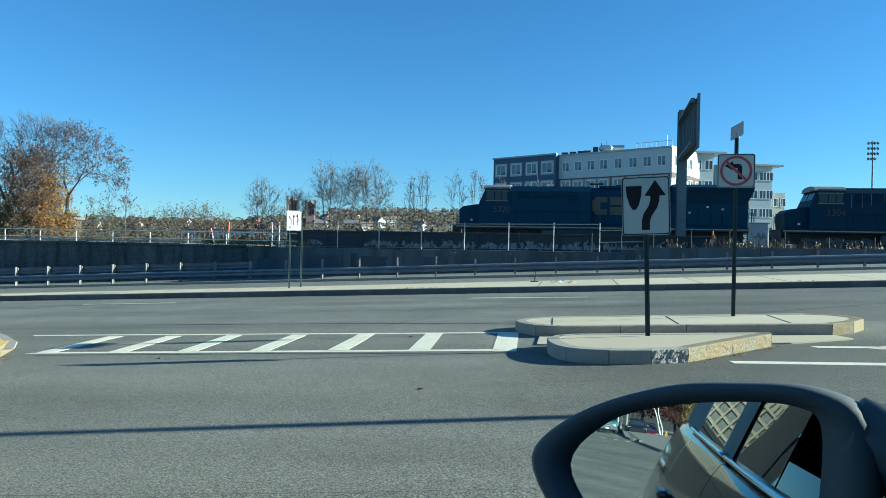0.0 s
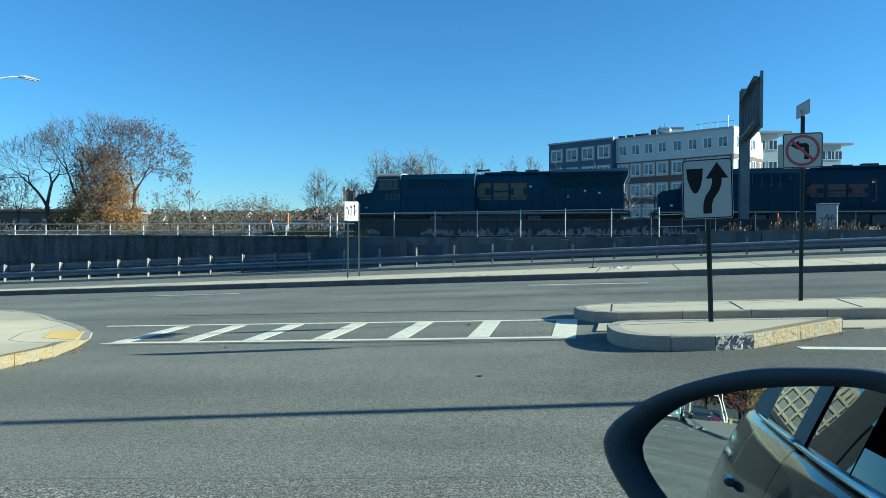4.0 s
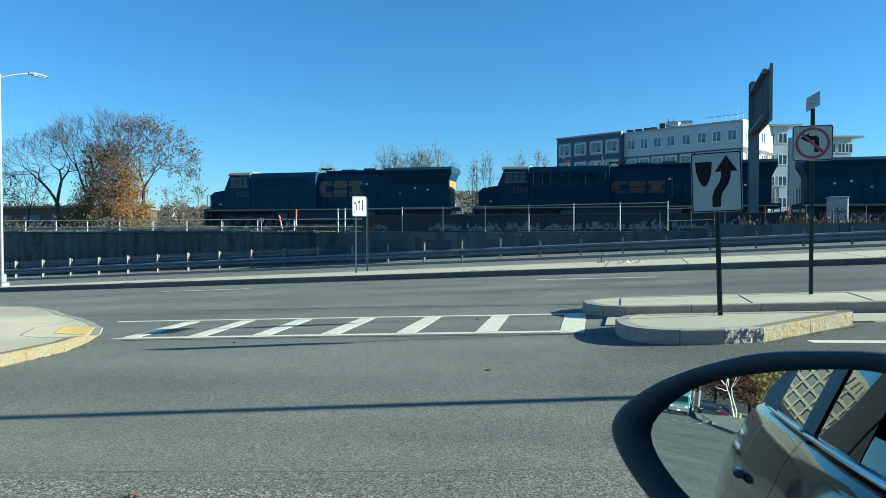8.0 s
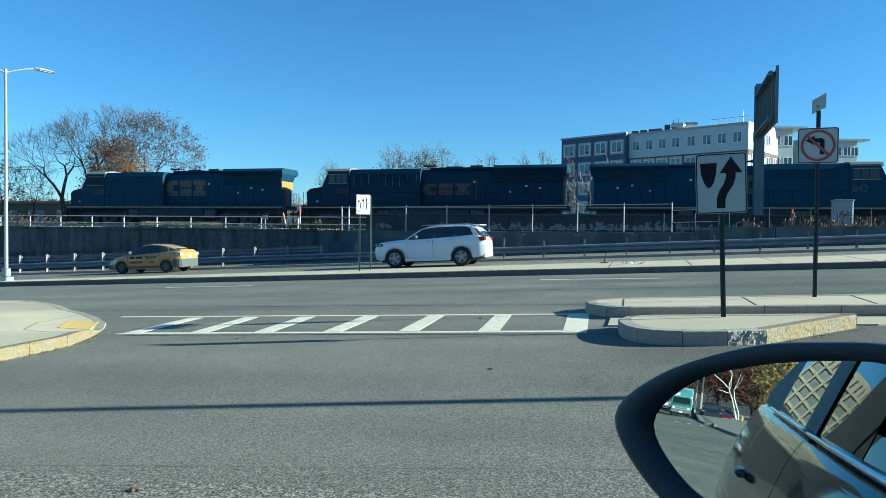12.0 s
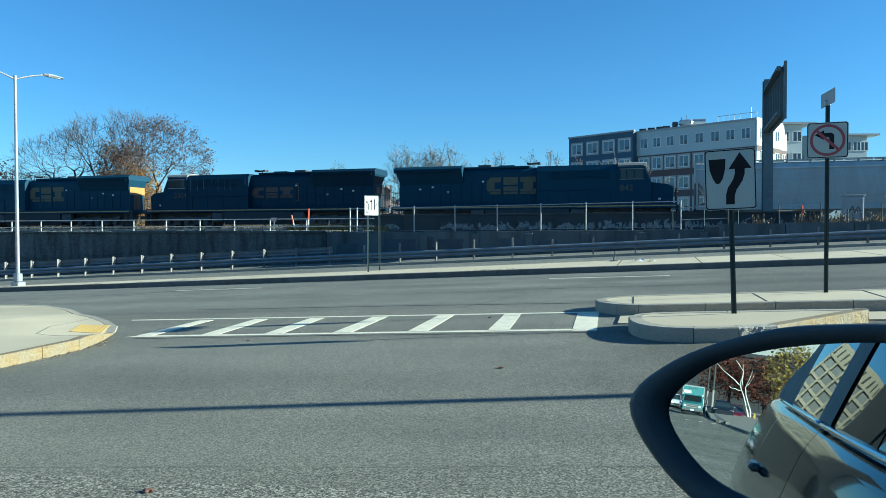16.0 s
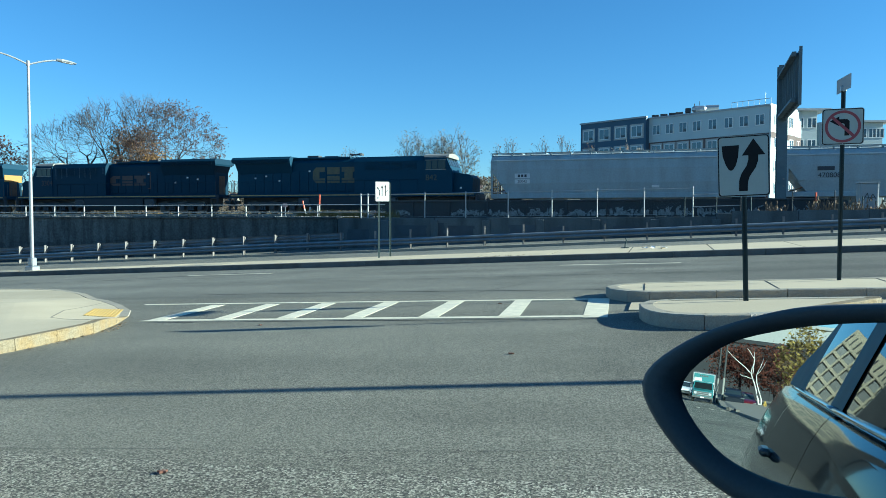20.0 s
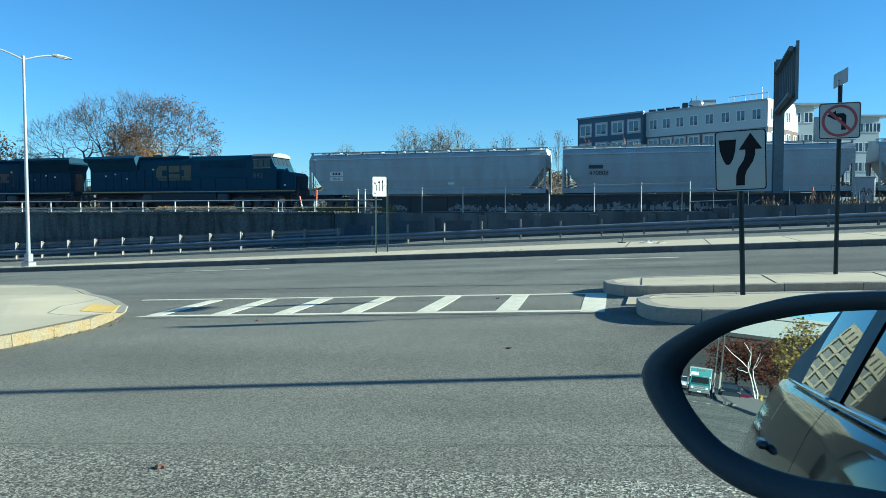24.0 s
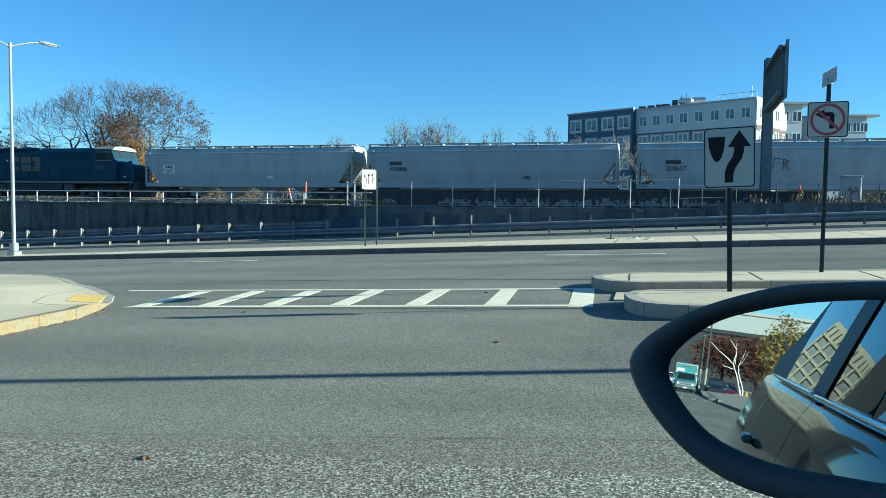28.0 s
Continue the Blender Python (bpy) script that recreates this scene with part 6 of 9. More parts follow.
def window_meshes(w, h, surround):
    t, d, e = 0.11, 0.07, 0.24
    fr = mesh_of("window", lattice(bmesh.new(), (-w / 2, -w / 2 + t, -t / 2, t / 2, w / 2 - t, w / 2), (-h / 2, -h / 2 + t, h / 2 - t, h / 2), {(1, 1), (3, 1)}, -d, 0.0), FRAME_WHITE)
    sur = mesh_of("surround", lattice(bmesh.new(), (-w / 2 - e, -w / 2, w / 2, w / 2 + e), (-h / 2 - e, -h / 2, h / 2, h / 2 + e), {(1, 1)}, -0.03, 0.0), TRIM_BEIGE) if surround else None
    panes = []
    for x0, x1 in ((-w / 2 + t, -t / 2), (t / 2, w / 2 - t)):
        bm = bmesh.new()
        box(bm, x0, x1, -0.03, -0.01, -h / 2 + t, h / 2 - t)
        panes.append(mesh_of("pane", bm, PANE))
    bm = bmesh.new()
    for k in range(4):
        box(bm, t / 2 + 0.02, w / 2 - t - 0.02, -0.055, -0.03, -h / 2 + t + 0.02 + k * 0.1, -h / 2 + t + 0.09 + k * 0.1)
    return fr, sur, panes, mesh_of("vent_grille", bm, TRUCK)


def facade_windows(owner, a, b, zs, us, meshes):
    """Windows on the wall from a to b (facing the right of the way from b to a), at fractions us and heights zs."""
    a, b = Vector((*a, 0)), Vector((*b, 0))
    d = b - a
    ang = math.degrees(math.atan2(d.y, d.x))
    for z in zs:
        for u in us:
            p = a + d * u
            w = shared("window", meshes[0], owner, pose(p.x, p.y, z, 0, 0, ang))
            for me in meshes[2]:
                shared("pane", me, w)
            shared("vent_grille", meshes[3], w)
            if meshes[1]:
                shared("surround", meshes[1], w)


def block(name, a, b, depth, z0, z1, material, owner):
    """A wall block behind the line from a to b."""
    a, b = Vector(a), Vector(b)
    d = (b - a).normalized()
    n = Vector((-d.y, d.x)) * depth
    bm = bmesh.new()
    slab(bm, [a, b, b + n, a + n], z0, z1)
    return part(name, bm, material, owner)


apt = thing("apartment_building", "five-storey modern apartment block in white, brick and dark panels", "apartment building")
PL, PM, PR = Vector((-13.6, 124.8)), Vector((-3.0, 118.3)), Vector((13.4, 109.2))
fd = (PR - PL).normalized()
fn = Vector((-fd.y, fd.x))
TOP = 16.65
ST = 3.15
zs = [TOP - 1.75 - ST * k for k in range(5)]
block("dark_wall", PL, PM, 15, 0.5, TOP + 0.2, APT_DARK, apt)
PM2 = PM + fn * 0.9 + fd * 0.02
PR2 = PR + fn * 0.0
block("white_wall", PM2, PR2, 15, TOP - 3.6, TOP, APT_WHITE, apt)
block("brick_wall", PM2 - fn * 0.0, PR2, 15, 0.5, TOP - 3.62, APT_BRICK, apt)
bm = bmesh.new()
for a, b, z in ((PL - fd * 0.15 - fn * 0.15, PM + fd * 0.15 - fn * 0.15, TOP + 0.2), (PM2 - fn * 0.15, PR2 + fd * 0.15 - fn * 0.15, TOP)):
    slab(bm, [a, b, b + fn * 0.4, a + fn * 0.4], z, z + 0.25)
part("parapet_trim", bm, APT_ROOF, apt)
W_DARK, W_TOP, W_BRICK = window_meshes(2.0, 1.75, True), window_meshes(1.35, 1.55, False), window_meshes(1.6, 1.7, True)
facade_windows(apt, PL, PM, zs, (0.13, 0.38, 0.63, 0.87), W_DARK)
facade_windows(apt, PM2, PR2, zs[:1], (0.07, 0.19, 0.31, 0.43, 0.56, 0.69, 0.81, 0.93), W_TOP)
facade_windows(apt, PM2, PR2, zs[1:], (0.07, 0.19, 0.31, 0.43, 0.56, 0.69, 0.81, 0.93), W_BRICK)
# the short side, lit by the sun
PS = PR2 + fn * 15.05
bm = bmesh.new()
slab(bm, [PR2 + fd * 0.02, PR2 + fd * 0.22, PS + fd * 0.22, PS + fd * 0.02], 0.5, TOP + 0.3)
part("side_wall", bm, APT_WHITE, apt)
bm = bmesh.new()
slab(bm, [PR2 + fd * 0.21, PR2 + fd * 0.25, PS + fd * 0.25, PS + fd * 0.21], TOP - 4.3, TOP - 3.5)
part("brick_band", bm, APT_BRICK, apt)
facade_windows(apt, PR2 + fd * 0.23, PS + fd * 0.23, zs, (0.12, 0.27, 0.45, 0.62, 0.8), W_TOP)


def wing(u0, u1, dist, top, cols, material, roof):
    """An end of a rear wing: a facade across the view at that distance."""
    f = Vector((-math.sin(radians(15)), math.cos(radians(15))))
    r = Vector((math.cos(radians(15)), math.sin(radians(15))))
    a, b = f * dist + r * dist * u0, f * dist + r * dist * u1
    block("wing_wall", a, b, 14, 0.5, top, material, apt)
    facade_windows(apt, a, b, [top - 1.7 - ST * k for k in range(5)], cols, W_TOP)
    if roof:
        bm = bmesh.new()
        slab(bm, [a - r * 0.3 - f * 0.8, b + r * 1.7 - f * 0.8, b + r * 1.7 + f * 14, a - r * 0.3 + f * 14], top, top + 0.3)
        part("roof_canopy", bm, APT_ROOF, apt, "overhanging pale roof canopy")


wing(0.432, 0.4665, 109, 16.9, (0.32, 0.8), APT_WHITE, True)
wing(0.4695, 0.50, 116, 16.2, (), APT_DARK, False)
wing(0.50, 0.5525, 122, 16.9, (0.2, 0.5, 0.75, 0.93), APT_WHITE, True)
wing(0.553, 0.572, 126, 12.8, (0.4, 0.8), CONCRETE, False)
# roof plant
bm = bmesh.new()
c = PM2.lerp(PR2, 0.44) + fn * 1.6
PLANT = TOP + 0.35
rbox(bm, c.x - 1.7, c.x + 0.4, c.y - 0.8, c.y + 0.8, PLANT, PLANT + 0.95, 0.3)
tube(bm, (c.x + 0.3, c.y, PLANT + 0.62), (c.x + 2.1, c.y, PLANT + 0.62), 0.42, 0.42, 14)
part("roof_unit", bm, GALV, apt)
bm = bmesh.new()
tube(bm, (c.x - 1.3, c.y, PLANT + 0.9), (c.x - 1.3, c.y, PLANT + 1.35), 0.06, seg=6)
tube(bm, (c.x - 0.6, c.y, PLANT + 0.9), (c.x - 0.6, c.y, PLANT + 1.7), 0.03, seg=6)
rbox(bm, c.x - 2.6, c.x - 1.8, c.y - 0.5, c.y + 0.5, PLANT, PLANT + 0.7, 0.08)
part("exhaust_pipe", bm, TRUCK, apt)
for u in (0.02, 0.10, 0.18, 0.24):
    c = PM2.lerp(PR2, u) + fn * 1.2
    bm = bmesh.new()
    rbox(bm, c.x - 0.55, c.x + 0.55, c.y - 0.3, c.y + 0.3, TOP + 0.2, TOP + 0.75, 0.05)
    part("roof_vent", bm, TRUCK, apt)
bm = bmesh.new()
a, b = PM2.lerp(PR2, 0.70) + fn * 0.5, PR2 + fn * 0.5
tube(bm, (*a, TOP + 1.1), (*b, TOP + 1.1), 0.04, seg=5)
for k in range(8):
    p = a.lerp(b, k / 7)
    tube(bm, (*p, TOP), (*p, TOP + 1.1), 0.03, seg=5)
p = a.lerp(b, 0.86)
tube(bm, (*p, TOP), (*p, TOP + 1.9), 0.03, seg=6)
part("roof_railing", bm, GALV, apt)


# ---- trees ----
BARK = mat("grey_bark", (0.12, 0.10, 0.085), 0.95, vary=0.25, scale=3, fine=30, bump=0.4, second=(0.08, 0.065, 0.055))
BIRCH_GREY = mat("pale_grey_bark", (0.24, 0.215, 0.19), 0.9, vary=0.25, scale=3, fine=30, second=(0.15, 0.13, 0.11))
BARK_DARK = mat("dark_bark", (0.065, 0.055, 0.048), 0.95, vary=0.25, scale=3, fine=30, bump=0.4)
LEAF_BROWN = mat("brown_leaves", (0.075, 0.045, 0.034), 0.85, vary=0.2, scale=0.6, second=(0.11, 0.06, 0.035), amount=0.8, per_island=0.35, bump=0)
LEAF_PLUM = mat("plum_brown_leaves", (0.070, 0.048, 0.046), 0.85, vary=0.2, scale=0.6, second=(0.095, 0.060, 0.048), amount=0.8, per_island=0.35, bump=0)
LEAF_ORANGE = mat("orange_leaves", (0.26, 0.125, 0.03), 0.85, vary=0.2, scale=0.35, second=(0.22, 0.155, 0.04), amount=0.9, per_island=0.4, bump=0)
LEAF_RUSSET = mat("russet_leaves", (0.135, 0.080, 0.050), 0.85, vary=0.2, scale=0.35, second=(0.17, 0.10, 0.045), amount=0.9, per_island=0.4, bump=0)
LEAF_YELLOW = mat("yellow_leaves", (0.30, 0.23, 0.06), 0.85, vary=0.2, scale=0.6, second=(0.22, 0.17, 0.06), amount=0.8, per_island=0.35, bump=0)
LEAF_OLIVE = mat("olive_leaves", (0.125, 0.112, 0.045), 0.85, vary=0.2, scale=0.6, second=(0.19, 0.13, 0.055), amount=0.8, per_island=0.35, bump=0)
LEAF_RED = mat("red_leaves", (0.12, 0.035, 0.024), 0.85, vary=0.2, scale=0.6, second=(0.14, 0.06, 0.03), amount=0.8, per_island=0.35, bump=0)


def grow(verts, faces, p, d, length, r, level, rnd, tips, wander=0.25, up=0.08, kids=(2, 3), spread=0.75, seg=4, shrink=0.72):
    """Adds a limb and, from it, thinner ones."""
    steps = 4 if level > 1 else 3
    pts = [p]
    rs = [r]
    for k in range(steps):
        d = (d + Vector((rnd.gauss(0, wander), rnd.gauss(0, wander), rnd.gauss(0, wander) + up)) * 0.5).normalized()
        p = p + d * (length / steps)
        pts.append(p)
        rs.append(max(r * (1 - 0.36 * (k + 1) / steps), 0.016))
    n = seg if level > 1 else 3
    for i, (q, rr) in enumerate(zip(pts, rs)):
        dd = (pts[min(i + 1, steps)] - pts[max(i - 1, 0)]).normalized()
        a = dd.orthogonal().normalized()
        b = dd.cross(a)
        base = len(verts)
        verts.extend([q + (a * math.cos(j * math.tau / n) + b * math.sin(j * math.tau / n)) * rr for j in range(n)])
        if i:
            for j in range(n):
                faces.append((base - n + j, base - n + (j + 1) % n, base + (j + 1) % n, base + j))
    if level == 0:
        tips.append((pts[-1], d))
        return
    m = rnd.randint(*kids)
    for k in range(m):
        f = rnd.uniform(0.45, 1.0) if k else 1.0
        i = min(int(f * steps), steps - 1)
        q = pts[i].lerp(pts[i + 1], f * steps - i) if f < 1 else pts[-1]
        side = d.orthogonal().normalized()
        side.rotate(Matrix.Rotation(rnd.uniform(0, math.tau), 3, d))
        nd = (d + side * rnd.uniform(0.4, 1.0) * spread).normalized()
        grow(verts, faces, q, nd, length * shrink * rnd.uniform(0.8, 1.1), rs[min(i + 1, steps)] * 0.78, level - 1, rnd, tips, wander, up, kids, spread, seg, shrink)
    tips.append((pts[-1], d))


def leaves_mesh(tips, n, size, spread, rnd):
    verts, faces = [], []
    for p, d in tips:
        for k in range(int(n) + (1 if rnd.random() < n - int(n) else 0)):
            c = p + Vector((rnd.gauss(0, spread), rnd.gauss(0, spread), rnd.gauss(0, spread * 0.8)))
            a = Vector((rnd.gauss(0, 1), rnd.gauss(0, 1), rnd.gauss(0, 1))).normalized()
            b = a.orthogonal().normalized()
            s = size * rnd.uniform(0.6, 1.3)
            base = len(verts)
            verts.extend([c - a * s, c + b * s * 0.5, c + a * s, c - b * s * 0.5])
            faces.append((base, base + 1, base + 2, base + 3))
    return verts, faces


def py_part(name, verts, faces, material, parent, label=""):
    me = bpy.data.meshes.new(name)
    me.from_pydata([tuple(v) for v in verts], [], faces)
    me.materials.append(material)
    ob = new(name, me)
    ob.parent = parent
    if label:
        tagged(ob, label)
    return ob


def tree(label, x, y, z, seed, trunk, r, lean, levels, bark, leaf=None, n_leaf=0, leaf_size=0.12, leaf_spread=0.3, kids=(2, 3), spread=0.75, up=0.08, stems=1, shrink=0.72, wander=0.25, category="tree"):
    rnd = random.Random(seed)
    ob = thing("tree", label, category, pose(x, y, z))
    verts, faces, tips = [], [], []
    for s in range(stems):
        off = Vector((rnd.uniform(-0.6, 0.6), rnd.uniform(-0.5, 0.5), -0.3)) if stems > 1 else Vector((0, 0, -0.3))
        d = Vector((lean[0] + (rnd.gauss(0, 0.28) if stems > 1 else 0), lean[1] + (rnd.gauss(0, 0.2) if stems > 1 else 0), 1)).normalized()
        grow(verts, faces, off, d, trunk * rnd.uniform(0.85, 1.1), r, levels, rnd, tips, wander, up, kids, spread, 6, shrink)
    py_part("trunk", verts, faces, bark, ob)
    if leaf:
        v, f = leaves_mesh(tips, n_leaf, leaf_size, leaf_spread, rnd)
        if v:
            py_part("crown", v, f, leaf, ob)
    return ob


G = 0.95


def crown_tree(label, x, y, seed, r, fork, centre, radii, n, bark, leaf=None, n_leaf=0.0, leaf_size=0.12, leaf_spread=0.3, low=-0.3, inner=0.5, twigs=4, twig=0.9, droop=0.0, stems=1, sway=0.14, fine=0):
    """A tree whose limbs divide towards points spread through its crown, an ellipsoid about centre (dx, z)."""
    rnd = random.Random(seed)
    ob = thing("tree", label, "tree", pose(x, y, G))
    verts, faces, tips = [], [], []

    def limb(p, q, r0, r1, seg):
        d = q - p
        a = d.orthogonal().normalized()
        b = d.normalized().cross(a)
        steps = 3 if d.length > 0.8 else 1
        bend = Vector((rnd.gauss(0, sway), rnd.gauss(0, sway), rnd.gauss(0, sway))) * d.length
        for k in range(steps + 1):
            f = k / steps
            c = p.lerp(q, f) + bend * f * (1 - f)
            rr = r0 + (r1 - r0) * f
            base = len(verts)
            verts.extend([c + (a * math.cos(j * math.tau / seg) + b * math.sin(j * math.tau / seg)) * rr for j in range(seg)])
            if k:
                for j in range(seg):
                    faces.append((base - seg + j, base - seg + (j + 1) % seg, base + (j + 1) % seg, base + j))

    def divide(p, r0, pts, depth):
        if len(pts) == 1:
            q = pts[0]
            limb(p, q, r0, 0.014, 4)
            out = (q - p).normalized()
            for k in range(twigs):
                d = (out + Vector((rnd.gauss(0, 0.5), rnd.gauss(0, 0.5), rnd.gauss(0.05, 0.45) - droop))).normalized()
                s = p.lerp(q, rnd.uniform(0.5, 1.0))
                e = s + d * twig * rnd.uniform(0.5, 1.1)
                limb(s, e, 0.012, 0.007, 3)
                tips.append((e, d))
                for _ in range(fine):
                    d2 = (d + Vector((rnd.gauss(0, 0.6), rnd.gauss(0, 0.6), rnd.gauss(0.1, 0.5) - droop))).normalized()
                    s2 = s.lerp(e, rnd.uniform(0.3, 0.95))
                    e2 = s2 + d2 * twig * rnd.uniform(0.3, 0.65)
                    limb(s2, e2, 0.008, 0.005, 3)
                    tips.append((e2, d2))
            return
        c = sum(pts, Vector()) / len(pts)
        q = p.lerp(c, rnd.uniform(0.28, 0.42) if depth else 0.22)
        q.z += (0.05 if depth < 3 else -0.07) * (c - p).length
        r1 = max(r0 * 0.8, 0.014)
        limb(p, q, r0, r1, 6 if r0 > 0.06 else 4)
        axis = max(range(3), key=lambda i: max(v[i] for v in pts) - min(v[i] for v in pts))
        order = sorted(pts, key=lambda v: v[axis] + rnd.gauss(0, 0.15))
        cut = max(1, min(len(order) - 1, int(len(order) * rnd.uniform(0.35, 0.65))))
        for half in (order[:cut], order[cut:]):
            divide(q, max(r1 * (len(half) / len(pts)) ** 0.42, 0.014), half, depth + 1)

    pts = []
    while len(pts) < n:
        v = Vector((rnd.gauss(0, 1), rnd.gauss(0, 1), rnd.gauss(0, 1))).normalized() * (inner + (1 - inner) * rnd.random() ** 0.6)
        if v.z > low:
            wobble = 1 + 0.05 * math.sin(5 * math.atan2(v.z, v.x) + seed)
            pts.append(Vector((centre[0] + v.x * radii[0] * wobble, v.y * radii[1], centre[1] - G + v.z * radii[2] * wobble)))
    pts.sort(key=lambda v: v.x)
    for k in range(stems):
        mine = pts[k * n // stems:(k + 1) * n // stems]
        off = Vector(((k - (stems - 1) / 2) * 0.35, rnd.uniform(-0.2, 0.2), -0.3))
        top = off.lerp(sum(mine, Vector()) / len(mine), 0.1)
        top.z = fork * rnd.uniform(0.85, 1.1)
        limb(off, top, r * 1.2, r, 8)
        divide(top, r * 0.92, mine, 0)
    py_part("trunk", verts, faces, bark, ob)
    if leaf:
        v, f = leaves_mesh(tips, n_leaf, leaf_size, leaf_spread, rnd)
        if v:
            py_part("crown", v, f, leaf, ob)
    return ob


# the group at the far side of the yard
crown_tree("large bare leaning tree with dark spreading limbs", -59.2, 65.0, 21, 0.30, 1.6, (-1.8, 7.0), (6.8, 4.4, 5.6), 190, BARK_DARK, LEAF_PLUM, 0.01, 0.12, 0.2, low=0.0, inner=0.72, twigs=4, twig=1.0, sway=0.16, fine=1)
crown_tree("tall bare tree with a domed crown of fine twigs", -57.0, 66.5, 34, 0.27, 2.2, (0.3, 8.0), (6.6, 4.0, 6.3), 190, BARK_DARK, LEAF_PLUM, 0.01, 0.12, 0.2, low=0.2, inner=0.74, twigs=4, twig=1.0, sway=0.16, fine=1)
crown_tree("tall bare tree with fine upright twigs", -54.4, 68.0, 36, 0.24, 3.0, (0.6, 8.6), (5.2, 3.4, 6.0), 130, BARK_DARK, LEAF_PLUM, 0.02, 0.12, 0.2, low=0.15, inner=0.7, twigs=4, twig=1.0, sway=0.16, fine=1)
crown_tree("tree with thinning brown leaves on arching limbs", -50.7, 67.1, 48, 0.20, 3.4, (0.9, 7.0), (5.4, 3.8, 6.7), 210, BARK_DARK, LEAF_PLUM, 2.2, 0.10, 0.12, low=0.02, inner=0.80, twigs=4, twig=0.9, droop=0.35, sway=0.18, fine=1)
crown_tree("autumn tree in thinning orange and russet leaf", -54.0, 65.8, 58, 0.16, 2.0, (0.1, 6.8), (2.8, 2.2, 4.9), 170, BARK, LEAF_RUSSET, 8, 0.11, 0.34, low=-0.8, inner=0.2, twigs=5, twig=0.8)
crown_tree("autumn tree in yellow and orange leaf", -52.3, 66.4, 59, 0.13, 1.3, (0.0, 5.0), (1.9, 1.7, 3.4), 110, BARK, LEAF_ORANGE, 8, 0.11, 0.34, low=-0.9, inner=0.2, twigs=5, twig=0.7)
crown_tree("small autumn tree in olive and russet leaf", -55.4, 65.4, 63, 0.12, 1.0, (0.0, 4.2), (2.0, 1.7, 3.2), 100, BARK, LEAF_OLIVE, 7, 0.11, 0.34, low=-0.9, inner=0.2, twigs=5, twig=0.7)
crown_tree("low bushy tree in olive leaf under the bare trees", -57.3, 64.9, 64, 0.09, 0.5, (0.0, 2.6), (1.7, 1.5, 1.8), 70, BARK_DARK, LEAF_OLIVE, 6, 0.11, 0.3, low=-0.9, inner=0.2, twigs=5, twig=0.6)
crown_tree("low bushy tree in yellow leaf under the bare trees", -50.8, 66.6, 65, 0.09, 0.5, (0.0, 3.0), (1.2, 1.2, 2.0), 60, BARK_DARK, LEAF_ORANGE, 6, 0.11, 0.3, low=-0.9, inner=0.2, twigs=5, twig=0.6)
crown_tree("small dark bare tree behind the street lamp", -62.6, 64.2, 72, 0.12, 2.0, (0.0, 5.2), (2.4, 2.0, 2.9), 110, BARK_DARK, None, low=-0.4, inner=0.3, twigs=5, twig=0.7)
crown_tree("small dark bare tree beside the street lamp", -66.0, 63.5, 73, 0.12, 2.0, (0.0, 5.6), (2.8, 2.0, 3.0), 110, BARK_DARK, LEAF_BROWN, 0.3, 0.14, 0.2, low=-0.4, inner=0.3, twigs=5, twig=0.7)
crown_tree("tree with clusters of brown leaves", -72.5, 64, 74, 0.22, 3.0, (0.0, 7.2), (4.2, 3.0, 3.6), 150, BARK_DARK, LEAF_BROWN, 1.2, 0.17, 0.3, low=-0.4, inner=0.4, twigs=5, twig=0.9)
for x, y, zc, rx, rz, s in ((-48.4, 68, 4.2, 1.2, 2.2, 75), (-46.8, 68.5, 4.6, 0.9, 2.4, 76), (-45.2, 68.7, 5.6, 0.7, 1.8, 77)):
    crown_tree("thin bare sapling with a few leaves", x, y, s, 0.05, 1.6, (0.0, zc), (rx, 0.8, rz), 26, BARK, LEAF_BROWN, 0.45, 0.13, 0.18, low=-0.6, inner=0.3, twigs=3, twig=0.6)
# clumps of trees at the edge of the town
for az, dist, h, rx, leaf, sd in ((116.6, 150, 7.2, 2.6, LEAF_OLIVE, 121), (117.6, 142, 8.4, 2.4, LEAF_BROWN, 122), (118.5, 150, 9.2, 3.0, LEAF_OLIVE, 123), (119.6, 140, 8.0, 2.8, LEAF_BROWN, 124), (120.8, 155, 8.2, 3.0, LEAF_OLIVE, 125), (122.6, 150, 7.0, 3.0, LEAF_BROWN, 126), (112.6, 150, 9.0, 3.2, LEAF_BROWN, 127), (124.6, 140, 6.4, 2.6, LEAF_OLIVE, 128)):
    crown_tree("tree with a thin dull crown at the edge of the town", dist * math.cos(radians(az)), dist * math.sin(radians(az)), sd, 0.14, 1.5, (0.0, G + h * 0.6), (rx, 2.0, h * 0.4), 70, BARK_DARK, leaf, 0.9, 0.18, 0.4, low=-0.7, inner=0.25, twigs=4, twig=0.9, sway=0.1)
